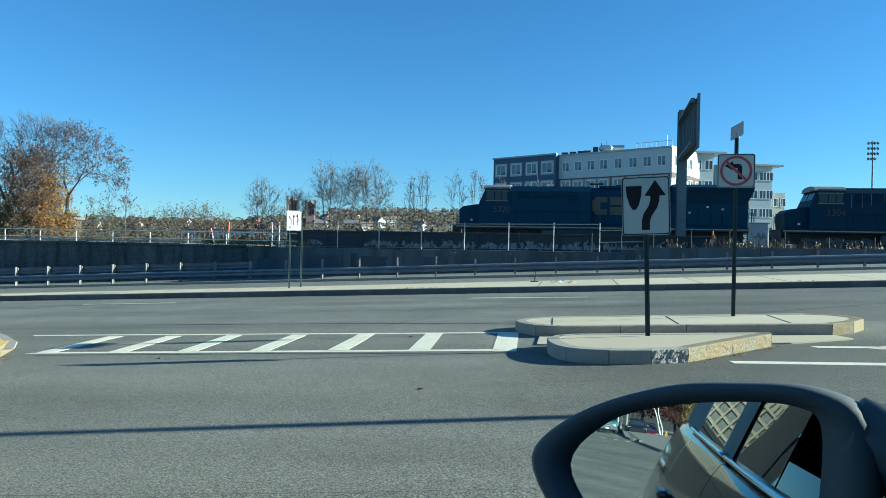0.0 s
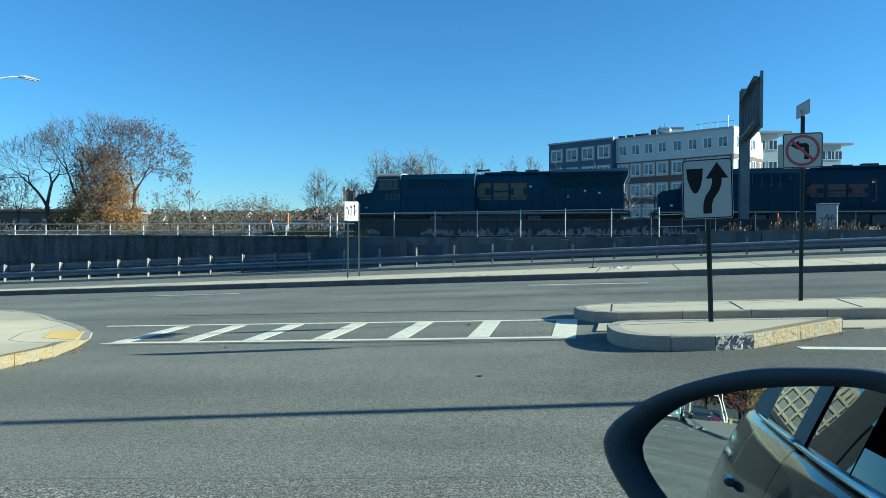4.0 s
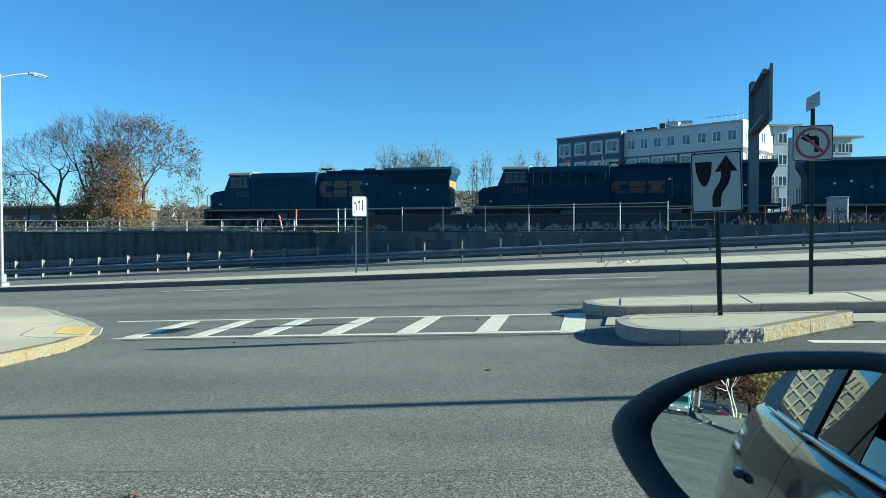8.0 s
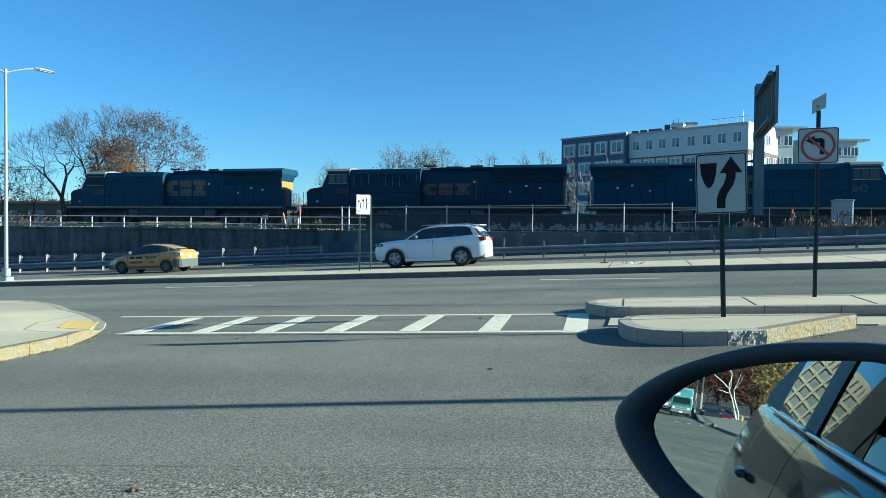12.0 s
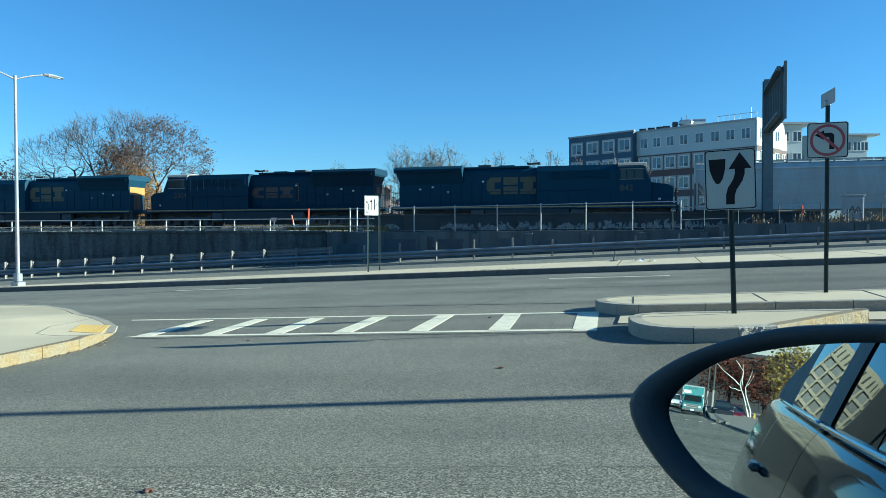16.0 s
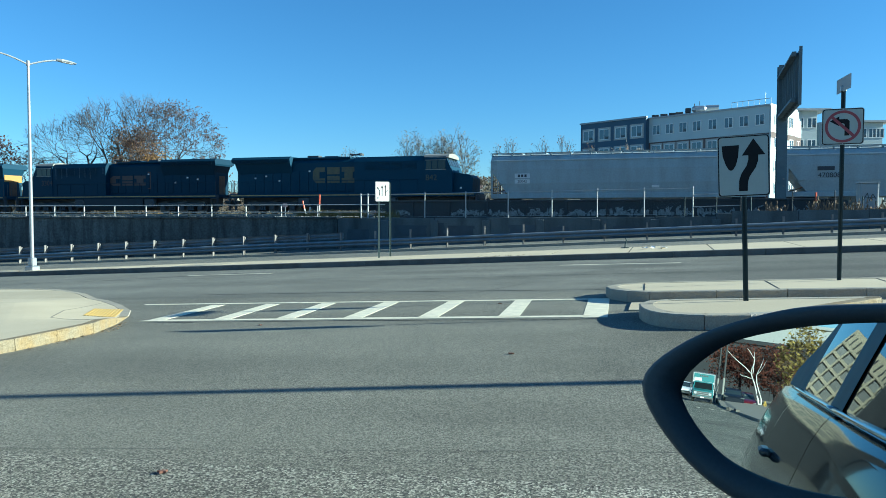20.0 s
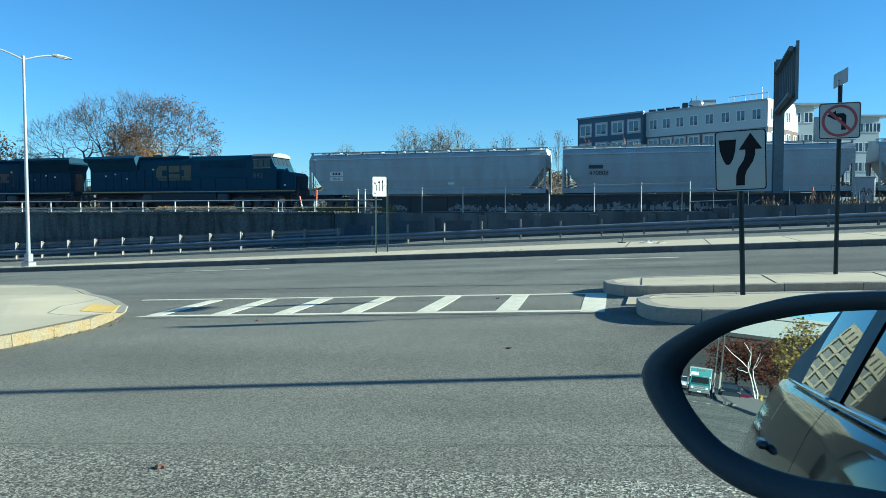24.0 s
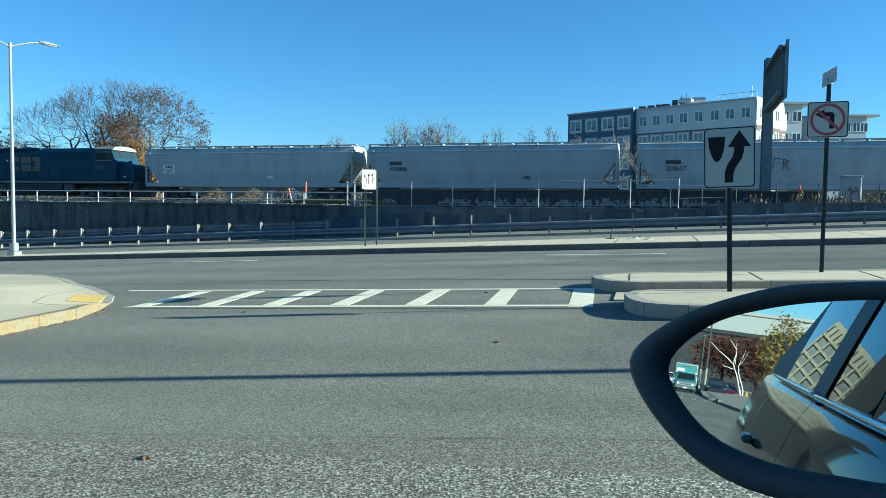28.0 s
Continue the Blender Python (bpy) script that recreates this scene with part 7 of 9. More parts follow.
# the thicket behind the train
for x, y, zc, rx, rz, n, s in ((-25.2, 74.0, 7.4, 2.7, 3.1, 130, 81), (-21.4, 75.0, 7.4, 3.1, 3.1, 160, 83), (-28.4, 73.2, 5.8, 1.3, 2.0, 40, 87), (-31.8, 72.3, 6.0, 1.8, 2.5, 70, 91)):
    crown_tree("bare multi-stemmed young tree with few leaves", x, y, s, 0.06, 1.4, (0.0, zc), (rx, 1.6, rz), n, BARK, LEAF_OLIVE, 0.5, 0.085, 0.12, low=-0.7, inner=0.2, twigs=5, twig=0.9, stems=3, sway=0.1, fine=1)
for x, y, zc, rx, s in ((-17.0, 76.4, 6.6, 0.9, 93), (-15.6, 76.8, 7.6, 1.0, 94), (-12.2, 77.2, 7.6, 1.3, 95), (-10.2, 77.8, 7.9, 1.2, 96), (-7.6, 78, 6.6, 0.9, 97)):
    crown_tree("thin bare sapling with a few leaves", x, y, s, 0.05, 1.5, (0.0, zc), (rx, 0.9, 2.4), 34, BARK, LEAF_BROWN, 0.45, 0.11, 0.12, low=-0.6, inner=0.35, twigs=3, twig=0.8, stems=2, sway=0.06)
for x, y, h, s in ((-6.0, 62.5, 2.2, 101), (-3.6, 63, 2.5, 102), (-1.4, 62.5, 2.3, 103)):
    tree("thin bare grey sapling close behind the track", x, y, G, s, h, 0.06, (0, 0), 5, BIRCH_GREY, LEAF_RED, 0.06, 0.07, 0.15, (2, 3), 0.5, stems=2)


# ---- scrub beyond the track ----
rnd = random.Random(17)
bm = bmesh.new()
for k in range(2100):
    x = rnd.uniform(-120, 30) if k < 1500 else rnd.uniform(-8, 45)
    y = rnd.uniform(59, 72)
    h = rnd.uniform(0.5, 1.7) * (1.2 if x < -45 else 0.55 if x < -16 else 1.0)
    c = Vector((x, y, G))
    for q in range(9):
        p = c + Vector((rnd.gauss(0, 0.5), rnd.gauss(0, 0.4), rnd.uniform(0, h)))
        a = Vector((rnd.gauss(0, 1), rnd.gauss(0, 1), rnd.gauss(0, 1.2))).normalized()
        b = a.orthogonal().normalized()
        s = rnd.uniform(0.12, 0.3)
        bm.faces.new([bm.verts.new(e) for e in (p - a * s, p + b * s * 0.3, p + a * s, p - b * s * 0.3)])
me = bpy.data.meshes.new("scrub")
bm.to_mesh(me)
bm.free()
SCRUB = mat("dull_scrub", (0.055, 0.048, 0.033), 0.95, vary=0.2, scale=0.1, second=(0.08, 0.055, 0.036), amount=0.8, per_island=0.4, bump=0)
me.materials.append(SCRUB)
tagged(new("scrub", me), "low dull brown scrub beyond the railway track", "scrub", "", "stuff")


# ---- town on the far hill ----
HOUSE_MATS = [mat("house_white", (0.70, 0.69, 0.66), 0.8, per_object=0.08), mat("house_cream", (0.52, 0.47, 0.38), 0.8, per_object=0.1), mat("house_grey", (0.34, 0.35, 0.36), 0.8, per_object=0.1), mat("house_brick", (0.26, 0.13, 0.10), 0.85, per_object=0.1)]
ROOF_MATS = [mat("roof_slate", (0.16, 0.16, 0.17), 0.8, per_object=0.15), mat("roof_brown", (0.19, 0.14, 0.12), 0.85, per_object=0.15)]
bm = bmesh.new()
for s in (-1, 1):
    for u in (-0.28, 0.0, 0.28):
        for z in (0.3, 0.66):
            box(bm, u - 0.05, u + 0.05, s * 0.5 - 0.012, s * 0.5 + 0.012, z - 0.1, z + 0.1)
WINDOWS_MESH = mesh_of("windows", bm, PANE)


def house(x, y, w, d, h, turn, wall, roof):
    z = terrain(x, y) - 0.5
    ob = thing("house", "distant gabled town house on the hill", "house", pose(x, y, z, 0, 0, turn), group="houses of the far town")
    bm = bmesh.new()
    loft(bm, [[(xx, yy, zz) for yy, zz in ((-d / 2, 0), (d / 2, 0), (d / 2, h), (0, h + d * 0.33), (-d / 2, h))] for xx in (-w / 2, w / 2)])
    part("wall", bm, wall, ob)
    bm = bmesh.new()
    for s in (-1, 1):
        loft(bm, [[(xx, yy, zz) for yy, zz in ((0, h + d * 0.33 + 0.25), (s * (d / 2 + 0.5), h - 0.1), (s * (d / 2 + 0.5), h - 0.3), (0, h + d * 0.33 - 0.02))] for xx in (-w / 2 - 0.4, w / 2 + 0.4)])
    rf = part("roof", bm, roof, ob)
    bm = bmesh.new()
    rbox(bm, w * 0.2, w * 0.2 + 0.9, -0.5, 0.4, h + d * 0.2, h + d * 0.33 + 1.3, 0.05)
    part("chimney", bm, HOUSE_MATS[3], rf)
    win = new("window", WINDOWS_MESH)
    win.parent = ob
    win.matrix_basis = Matrix.Diagonal((w, d, h, 1))
    tagged(win, kind="stuff")
    return ob


rnd = random.Random(29)
for k in range(52):
    az = radians(rnd.uniform(101, 131))
    dist = rnd.uniform(400, 720)
    house(dist * math.cos(az), dist * math.sin(az), rnd.uniform(5, 8.5), rnd.uniform(5, 7.5), rnd.uniform(3.5, 6), rnd.uniform(-40, 40), HOUSE_MATS[rnd.choice((0, 0, 0, 1, 2, 3))], ROOF_MATS[rnd.choice((0, 1))])


CHURCH_STONE = mat("church_brownstone", (0.23, 0.17, 0.15), 0.85, vary=0.1)


def church(az, dist):
    x, y = dist * math.cos(az), dist * math.sin(az)
    z = terrain(x, y) - 1
    ob = thing("church", "distant brownstone church with two square towers", "church", pose(x, y, z, 0, 0, math.degrees(az) - 90))
    bm = bmesh.new()
    for cx, w, h in ((-4.6, 5.6, 19.5), (5.4, 5.0, 18.0)):
        rbox(bm, cx - w / 2, cx + w / 2, -w / 2, w / 2, 0, h, 0.2)
        for a in (-1, 1):
            for b in (-1, 1):
                rbox(bm, cx + a * w / 2 - 0.6, cx + a * w / 2 + 0.6, b * w / 2 - 0.6, b * w / 2 + 0.6, h - 6, h + 2.2, 0.1)
        part("tower", bm, CHURCH_STONE, ob)
        bm = bmesh.new()
        tube(bm, (cx, 0, h), (cx, 0, h + 2.4), w * 0.42, 0.2, 8)
        part("spire", bm, ROOF_MATS[1], ob)
        bm = bmesh.new()
        for s in (-1, 0.0, 1):
            box(bm, cx + s * 1.5 - 0.45, cx + s * 1.5 + 0.45, -w / 2 - 0.1, -w / 2 + 0.2, h - 6, h - 2)
        part("belfry_opening", bm, TRUCK, ob)
        bm = bmesh.new()
    loft(bm, [[(xx, yy, zz) for xx, zz in ((-9, 0), (9, 0), (9, 6), (0, 11), (-9, 6))] for yy in (3, 34)])
    part("nave", bm, CHURCH_STONE, ob)
    return ob


church(radians(111.0), 430)

# woods between and behind the houses
rnd = random.Random(41)
bm = bmesh.new()
for k in range(3000):
    az = radians(rnd.uniform(97, 150))
    dist = rnd.uniform(180, 700)
    x, y = dist * math.cos(az), dist * math.sin(az)
    h = rnd.uniform(3, 9) * (0.55 if dist < 300 else 1)
    z = terrain(x, y)
    w = h * rnd.uniform(0.3, 0.5)
    for q in range(26):
        a = rnd.uniform(0, math.tau)
        t = rnd.random()
        rr = w * math.sqrt(max(0.05, 1 - (2 * t - 1) ** 2)) * rnd.uniform(0.5, 1.1)
        p = Vector((x + rr * math.cos(a), y + rr * math.sin(a), z + h * (0.12 + 0.9 * t)))
        n1 = Vector((rnd.gauss(0, 1), rnd.gauss(0, 1), rnd.gauss(0, 1))).normalized()
        n2 = n1.orthogonal().normalized()
        s = h * rnd.uniform(0.06, 0.16)
        bm.faces.new([bm.verts.new(e) for e in (p - n1 * s, p + n2 * s * 0.6, p + n1 * s, p - n2 * s * 0.6)])
me = bpy.data.meshes.new("far_woods")
bm.to_mesh(me)
bm.free()
me.materials.append(mat("far_autumn_foliage", (0.062, 0.055, 0.036), 0.95, vary=0.2, scale=0.02, second=(0.10, 0.062, 0.04), amount=0.9, per_island=0.4, bump=0))
tagged(new("far_woods", me), "distant dull autumn woods between the town's houses", "woods", "", "stuff")


def long_shed(x0, x1, y, h, material, label, roof):
    ob = thing("warehouse", label, "warehouse", pose((x0 + x1) / 2, y, G))
    w = (x1 - x0) / 2
    bm = bmesh.new()
    rbox(bm, -w, w, 0, 18, -0.2, h, 0.1)
    part("wall", bm, material, ob)
    bm = bmesh.new()
    rbox(bm, -w - 0.4, w + 0.4, -0.4, 18.4, h, h + 0.5, 0.1)
    part("roof", bm, roof, ob)
    for k in range(int(w * 2 / 6)):
        bm = bmesh.new()
        rbox(bm, -w + 1.5 + k * 6, -w + 5 + k * 6, -0.06, 0.1, 0, h * 0.75, 0.03)
        part("door", bm, BILL, ob)
    return ob


long_shed(-150, -92, 108, 4.6, mat("dull_brown_shed", (0.085, 0.075, 0.065), 0.9), "long low brown warehouse beyond the yard", ROOF_MATS[1])
long_shed(-183, -137, 140, 5.6, HOUSE_MATS[0], "white flat-roofed warehouse beyond the yard", HOUSE_MATS[0])
long_shed(-120, -70, 210, 5, HOUSE_MATS[0], "low white warehouse at the far edge of the yard", ROOF_MATS[0])


def floodlight(x, y, h):
    ob = thing("floodlight_mast", "tall stadium floodlight mast with rows of lamps", "floodlight", pose(x, y, G))
    bm = bmesh.new()
    tube(bm, (0, 0, 0), (0, 0, h), 0.25, 0.12, 10)
    part("mast", bm, BILL, ob)
    for r in range(4):
        bm = bmesh.new()
        tube(bm, (-1.15 + 0.1 * r, 0, h - 0.4 - r * 1.2), (1.15 - 0.1 * r, 0, h - 0.4 - r * 1.2), 0.08, seg=5)
        part("crossbar", bm, GALV, ob)
        for k in range(4 if r < 3 else 3):
            bm = bmesh.new()
            x1 = -1.0 + k * 0.66
            tube(bm, (x1, -0.1, h - 0.3 - r * 1.2), (x1 - 0.2, -0.8, h - 0.75 - r * 1.2), 0.15, 0.27, 8)
            part("lamp", bm, BILL, ob)
    return ob


fl = Vector((-math.sin(radians(9.5)), math.cos(radians(9.5)))) * 170 + Vector((math.cos(radians(9.5)), math.sin(radians(9.5)))) * 170 * 0.568
floodlight(fl.x, fl.y, 27.5)


# ---- the car from which all is seen: its mirror and its side ----
CAR_PAINT = mat("black_car_paint", (0.008, 0.012, 0.016), 0.03, vary=0.02, scale=2, fine=300, bump=0.0, amount=0.1, spec=0.03, coat=0.34)
CHROME = mat("chrome_trim", (0.50, 0.515, 0.53), 0.1, 1.0, vary=0.02, bump=0.0, amount=0.05)
# black plastic lifted to grey: a veil of haze is put into its colour
BLACK_PLASTIC = mat("hazed_black_plastic", (0.082, 0.088, 0.086), 0.6, vary=0.06, scale=8, fine=400, bump=0.04, amount=0.2)
RUBBER = mat("tyre_rubber", (0.022, 0.022, 0.023), 0.85, vary=0.1, scale=10, fine=80, bump=0.2)
CAR_GLASS = glass_mat("car_window_glass", (0.012, 0.016, 0.018), 0.015, 0.16)
HANDLE = mat("dark_handle_paint", (0.10, 0.105, 0.11), 0.3, vary=0.03, bump=0.0)
MIRROR = mirror_mat("mirror_silver")
SCREEN_GLASS = clear_glass_mat("clear_screen_glass")
SEAT_CLOTH = mat("grey_seat_cloth", (0.11, 0.105, 0.095), 0.9, vary=0.15, scale=8, fine=200)

HEAD = 38.0
CAR_POSE = pose(0, 0, 0, 0, 0, HEAD) @ pose(0, 0, 0, 0, -2.5, 0)
own = thing("parked_car", "black car with chrome window trim seen in its door mirror", "car", CAR_POSE)
own_inv = CAR_POSE.inverted()
MC = Vector((0.0710, 0.6058, 1.1730))
MN = Vector((-0.4803, -0.8719, 0.0950)).normalized()
UA = Vector((0, 0, 1)).cross(MN).normalized()
UB = MN.cross(UA)


def smooth_loop(pts, n):
    """A closed Catmull-Rom curve through a few points."""
    out = []
    m = len(pts)
    for i in range(m):
        p0, p1, p2, p3 = (Vector(pts[(i + k) % m]) for k in (-1, 0, 1, 2))
        for k in range(n):
            t = k / n
            out.append(0.5 * ((2 * p1) + (p2 - p0) * t + (2 * p0 - 5 * p1 + 4 * p2 - p3) * t * t + (3 * p1 - p0 - 3 * p2 + p3) * t * t * t))
    return out


def in_mirror(p, depth):
    """A point of the mirror's plane, moved along its normal, in the car's space."""
    return own_inv @ (MC + UA * p[0] + UB * p[1] + MN * depth)


glass_line = smooth_loop([(-0.0722, -0.017), (-0.040, 0.0225), (0.010, 0.0430), (0.064, 0.0540), (0.101, 0.0558), (0.1165, 0.044), (0.1165, -0.010), (0.112, -0.062), (0.060, -0.0725), (0.006, -0.0735), (-0.040, -0.0585)], 5)
rim_line = smooth_loop([(-0.1030, -0.015), (-0.063, 0.0275), (0.006, 0.0575), (0.064, 0.0680), (0.114, 0.0700), (0.146, 0.052), (0.152, -0.010), (0.146, -0.074), (0.070, -0.0945), (-0.008, -0.0945), (-0.067, -0.065)], 5)


def scaled_line(line, k, c=(0.022, -0.012)):
    return [(c[0] + (p[0] - c[0]) * k, c[1] + (p[1] - c[1]) * k) for p in line]


bm = bmesh.new()
loft(bm, [[in_mirror(p, d) for p in line] for line, d in ((glass_line, 0.0), (glass_line, -0.002))])
part("mirror_glass", bm, MIRROR, own, "clear door mirror glass")
bm = bmesh.new()
rings = [[in_mirror(p, d) for p in line] for line, d in (
    (scaled_line(glass_line, 1.0), -0.003), (scaled_line(glass_line, 1.005), 0.006), (scaled_line(rim_line, 0.94), 0.0135), (scaled_line(rim_line, 0.985), 0.010), (rim_line, 0.0), (scaled_line(rim_line, 0.99), -0.02),
    (scaled_line(rim_line, 0.93), -0.055), (scaled_line(rim_line, 0.78), -0.085), (scaled_line(rim_line, 0.45), -0.102), (scaled_line(rim_line, 0.1), -0.108))]
loft(bm, rings)
part("mirror_housing", bm, BLACK_PLASTIC, own, "black plastic mirror housing", smooth=True)
bm = bmesh.new()
arm = [in_mirror((0.13, 0.045), -0.01), in_mirror((0.165, 0.030), -0.02), in_mirror((0.20, -0.01), -0.035), in_mirror((0.225, -0.05), -0.04)]
pipe(bm, arm, [0.024, 0.028, 0.034, 0.04], 12)
part("mirror_arm", bm, BLACK_PLASTIC, own, smooth=True)

# side of the car: sections from the front door back to the bumper
def belt(x):
    """Height of the belt line, which rises to the rear."""
    return 1.115 - 0.0437 * x if x < 0.62 else 1.088 - 0.05 * (x - 0.62) - 0.09 * (x - 0.62) ** 2


def side_y(x):
    """How far out the belt line lies."""
    return 0.275 - (0.04 * (x + 0.3) ** 2 if -0.3 < x < 0.62 else 0.034 + 0.03 * (x - 0.62) ** 2 if x >= 0.62 else 0.004 * (x + 0.3) ** 2) - (0.12 * (-x - 2.3) ** 2 if x < -2.3 else 0)


def flank(x):
    y, t = side_y(x), belt(x)
    b = 0.115 + 0.03 * smooth_step((-x - 0.4) / 1.4)
    rise = ((1.07, 0.40), (0.96, 0.32), (0.82, 0.25), (0.67, 0.19), (0.53, 0.14), (0.41, 0.10), (0.31, 0.068), (0.17, 0.036), (0.05, 0.015))
    return [(y - 0.02, 0.28), (y + 0.8 * b, 0.42), (y + 1.14 * b, 0.58)] + [(y + f * b, t - dz) for f, dz in rise] + [(y - 0.03, t - 0.005)]


MID = -0.495      # the car's middle plane


def sides(build):
    """Calls build with a map for the near side and one for the far side."""
    build(lambda p: p)
    build(lambda p: (p[0], 2 * MID - p[1], p[2]))


def panel(name, x0, x1, material, label=""):
    n = max(3, int((x1 - x0) / 0.08))

    def build(at):
        bm = bmesh.new()
        loft(bm, [[at((x, y, z)) for y, z in flank(x)] for x in [x0 + (x1 - x0) * k / n for k in range(n + 1)]], closed=False, caps=False)
        part(name, bm, material, own, label, smooth=True)
    sides(build)


panel("front_door", -0.545, 0.62, CAR_PAINT)
panel("rear_door", -1.45, -0.553, CAR_PAINT)
panel("rear_quarter", -3.25, -1.458, CAR_PAINT)
panel("front_wing", 0.628, 2.35, CAR_PAINT)


def trim(x0, x1, n=14):
    def build(at):
        bm = bmesh.new()
        loft(bm, [[at((x, side_y(x) + dy, belt(x) - 0.002 + dz)) for dy, dz in ((-0.013, 0.0), (0.002, -0.001), (0.005, 0.003), (0.002, 0.0065), (-0.013, 0.0075))] for x in [x0 + (x1 - x0) * k / n for k in range(n + 1)]])
        part("belt_trim", bm, CHROME, own, "bright chrome belt trim", smooth=True)
    sides(build)


trim(-0.55, 0.60)
trim(-1.80, -0.56)


def glass_y(x, z):
    return side_y(x) - 0.012 - (z - belt(x)) * 0.38 - 0.12 * (z - belt(x)) ** 2


def pane_panel(name, x0, x1, z0, z1a, z1b, material, off=0.0, far=None, near=True):
    """far: another material for the far side of the car."""
    n = 10

    def build(at):
        bm = bmesh.new()
        rows = []
        for k in range(n + 1):
            x = x0 + (x1 - x0) * k / n
            zt = z1a + (z1b - z1a) * k / n
            zb = belt(x) + z0
            rows.append([at((x, glass_y(x, z) + off, z)) for z in [zb + (zt - zb) * j / 6 for j in range(7)]])
        loft(bm, rows, closed=False, caps=False)
        part(name, bm, paints.pop(0), own, smooth=True)
    paints = [material, far or material]
    if near:
        sides(build)
    else:
        paints.pop(0)
        build(lambda p: (p[0], 2 * MID - p[1], p[2]))


pane_panel("rear_window", -1.52, -0.705, 0.005, 1.47, 1.55, CAR_GLASS, far=SCREEN_GLASS)
pane_panel("front_window", -0.495, -0.06, 0.005, 1.55, 1.56, CAR_GLASS, far=SCREEN_GLASS)
# stub of the closed front window, added below the view for the mirror's reflection
pane_panel("lowered_window", -0.05, 0.50, 0.005, 1.160, 1.125, CAR_GLASS, far=SCREEN_GLASS)
pane_panel("front_window", -0.05, 0.50, 0.06, 1.55, 1.33, SCREEN_GLASS, near=False)
pane_panel("window_frame", -1.85, -1.52, 0.005, 1.36, 1.47, BLACK_PLASTIC)
pane_panel("pillar", -0.70, -0.50, 0.005, 1.55, 1.555, BLACK_PLASTIC, 0.004)
pane_panel("rear_pillar", -2.7, -1.85, 0.0, 1.24, 1.36, BLACK_PLASTIC)


def across(name, rows, material):
    """A panel that spans the car: rows of (x, z at the edge, rise in the middle, half width)."""
    bm = bmesh.new()
    loft(bm, [[(x, MID + w * f, z + rise * (1 - f * f)) for f in (1, 0.8, 0.4, 0, -0.4, -0.8, -1)] for x, z, rise, w in rows], closed=False, caps=False)
    return part(name, bm, material, own, smooth=True)


across("roof", [(-1.65, 1.47, 0.08, 0.60), (-1.2, 1.53, 0.09, 0.61), (-0.5, 1.56, 0.09, 0.61), (0.02, 1.55, 0.08, 0.60)], CAR_PAINT)
across("headliner", [(-1.6, 1.455, 0.07, 0.58), (-1.2, 1.515, 0.075, 0.59), (-0.5, 1.545, 0.075, 0.59), (0.0, 1.535, 0.07, 0.58)], mat("grey_headliner_cloth", (0.42, 0.41, 0.38), 0.95, vary=0.05, scale=5, fine=200))
across("rear_screen", [(-2.62, 1.19, 0.03, 0.70), (-2.1, 1.34, 0.05, 0.66), (-1.65, 1.47, 0.08, 0.60)], CAR_GLASS)
across("boot_lid", [(-3.22, 1.02, 0.03, 0.62), (-3.12, 1.16, 0.04, 0.68), (-2.62, 1.19, 0.03, 0.70)], CAR_PAINT)
across("rear_bumper", [(-3.27, 0.30, 0.0, 0.66), (-3.32, 0.62, 0.0, 0.68), (-3.22, 1.02, 0.03, 0.62)], CAR_PAINT)
across("windscreen", [(0.02, 1.55, 0.08, 0.60), (0.45, 1.33, 0.10, 0.66), (0.92, 1.06, 0.10, 0.70)], SCREEN_GLASS)
across("bonnet", [(0.92, 1.05, 0.06, 0.74), (1.5, 0.98, 0.07, 0.75), (2.1, 0.86, 0.06, 0.70), (2.36, 0.74, 0.04, 0.62)], CAR_PAINT)
across("front_bumper", [(2.36, 0.74, 0.04, 0.62), (2.46, 0.60, 0.02, 0.60), (2.44, 0.28, 0.0, 0.60)], CAR_PAINT)
bm = bmesh.new()
rbox(bm, -3.2, 2.3, MID - 0.78, MID + 0.70, 0.22, 0.34, 0.05)
part("floor_pan", bm, BLACK_PLASTIC, own)
bm = bmesh.new()
rbox(bm, 0.55, 0.9, MID - 0.7, MID + 0.6, 0.34, 1.0, 0.05)
part("dashboard", bm, BLACK_PLASTIC, own)
for y in (-0.95, -0.28):
    bm = bmesh.new()
    rbox(bm, -0.75, -0.55, y - 0.25, y + 0.25, 0.4, 1.12, 0.06)
    part("seat_back", bm, SEAT_CLOTH, own)
for at in (lambda y: y, lambda y: 2 * MID - y):
    bm = bmesh.new()
    y0, y1 = sorted((at(side_y(-1.2) + 0.078), at(side_y(-1.2) + 0.120)))
    rbox(bm, -1.30, -1.14, y0, y1 - 0.01, 0.985, 1.008, 0.008)
    part("door_handle", bm, HANDLE, own)
    for x in (-2.35, 1.45):
        bm = bmesh.new()
        disc(bm, (x, at(0.24), 0.33), "y", 0.325, 0.2, 28)
        wh = part("wheel", bm, RUBBER, own)
        bm = bmesh.new()
        disc(bm, (x, at(0.345), 0.33), "y", 0.21, 0.03, 20)
        part("rim", bm, CHROME, wh)


# ---- the street behind, seen in the mirror ----
def at_bearing(az, dist):
    """A place by bearing and distance from the car."""
    return dist * math.cos(radians(az)), dist * math.sin(radians(az))


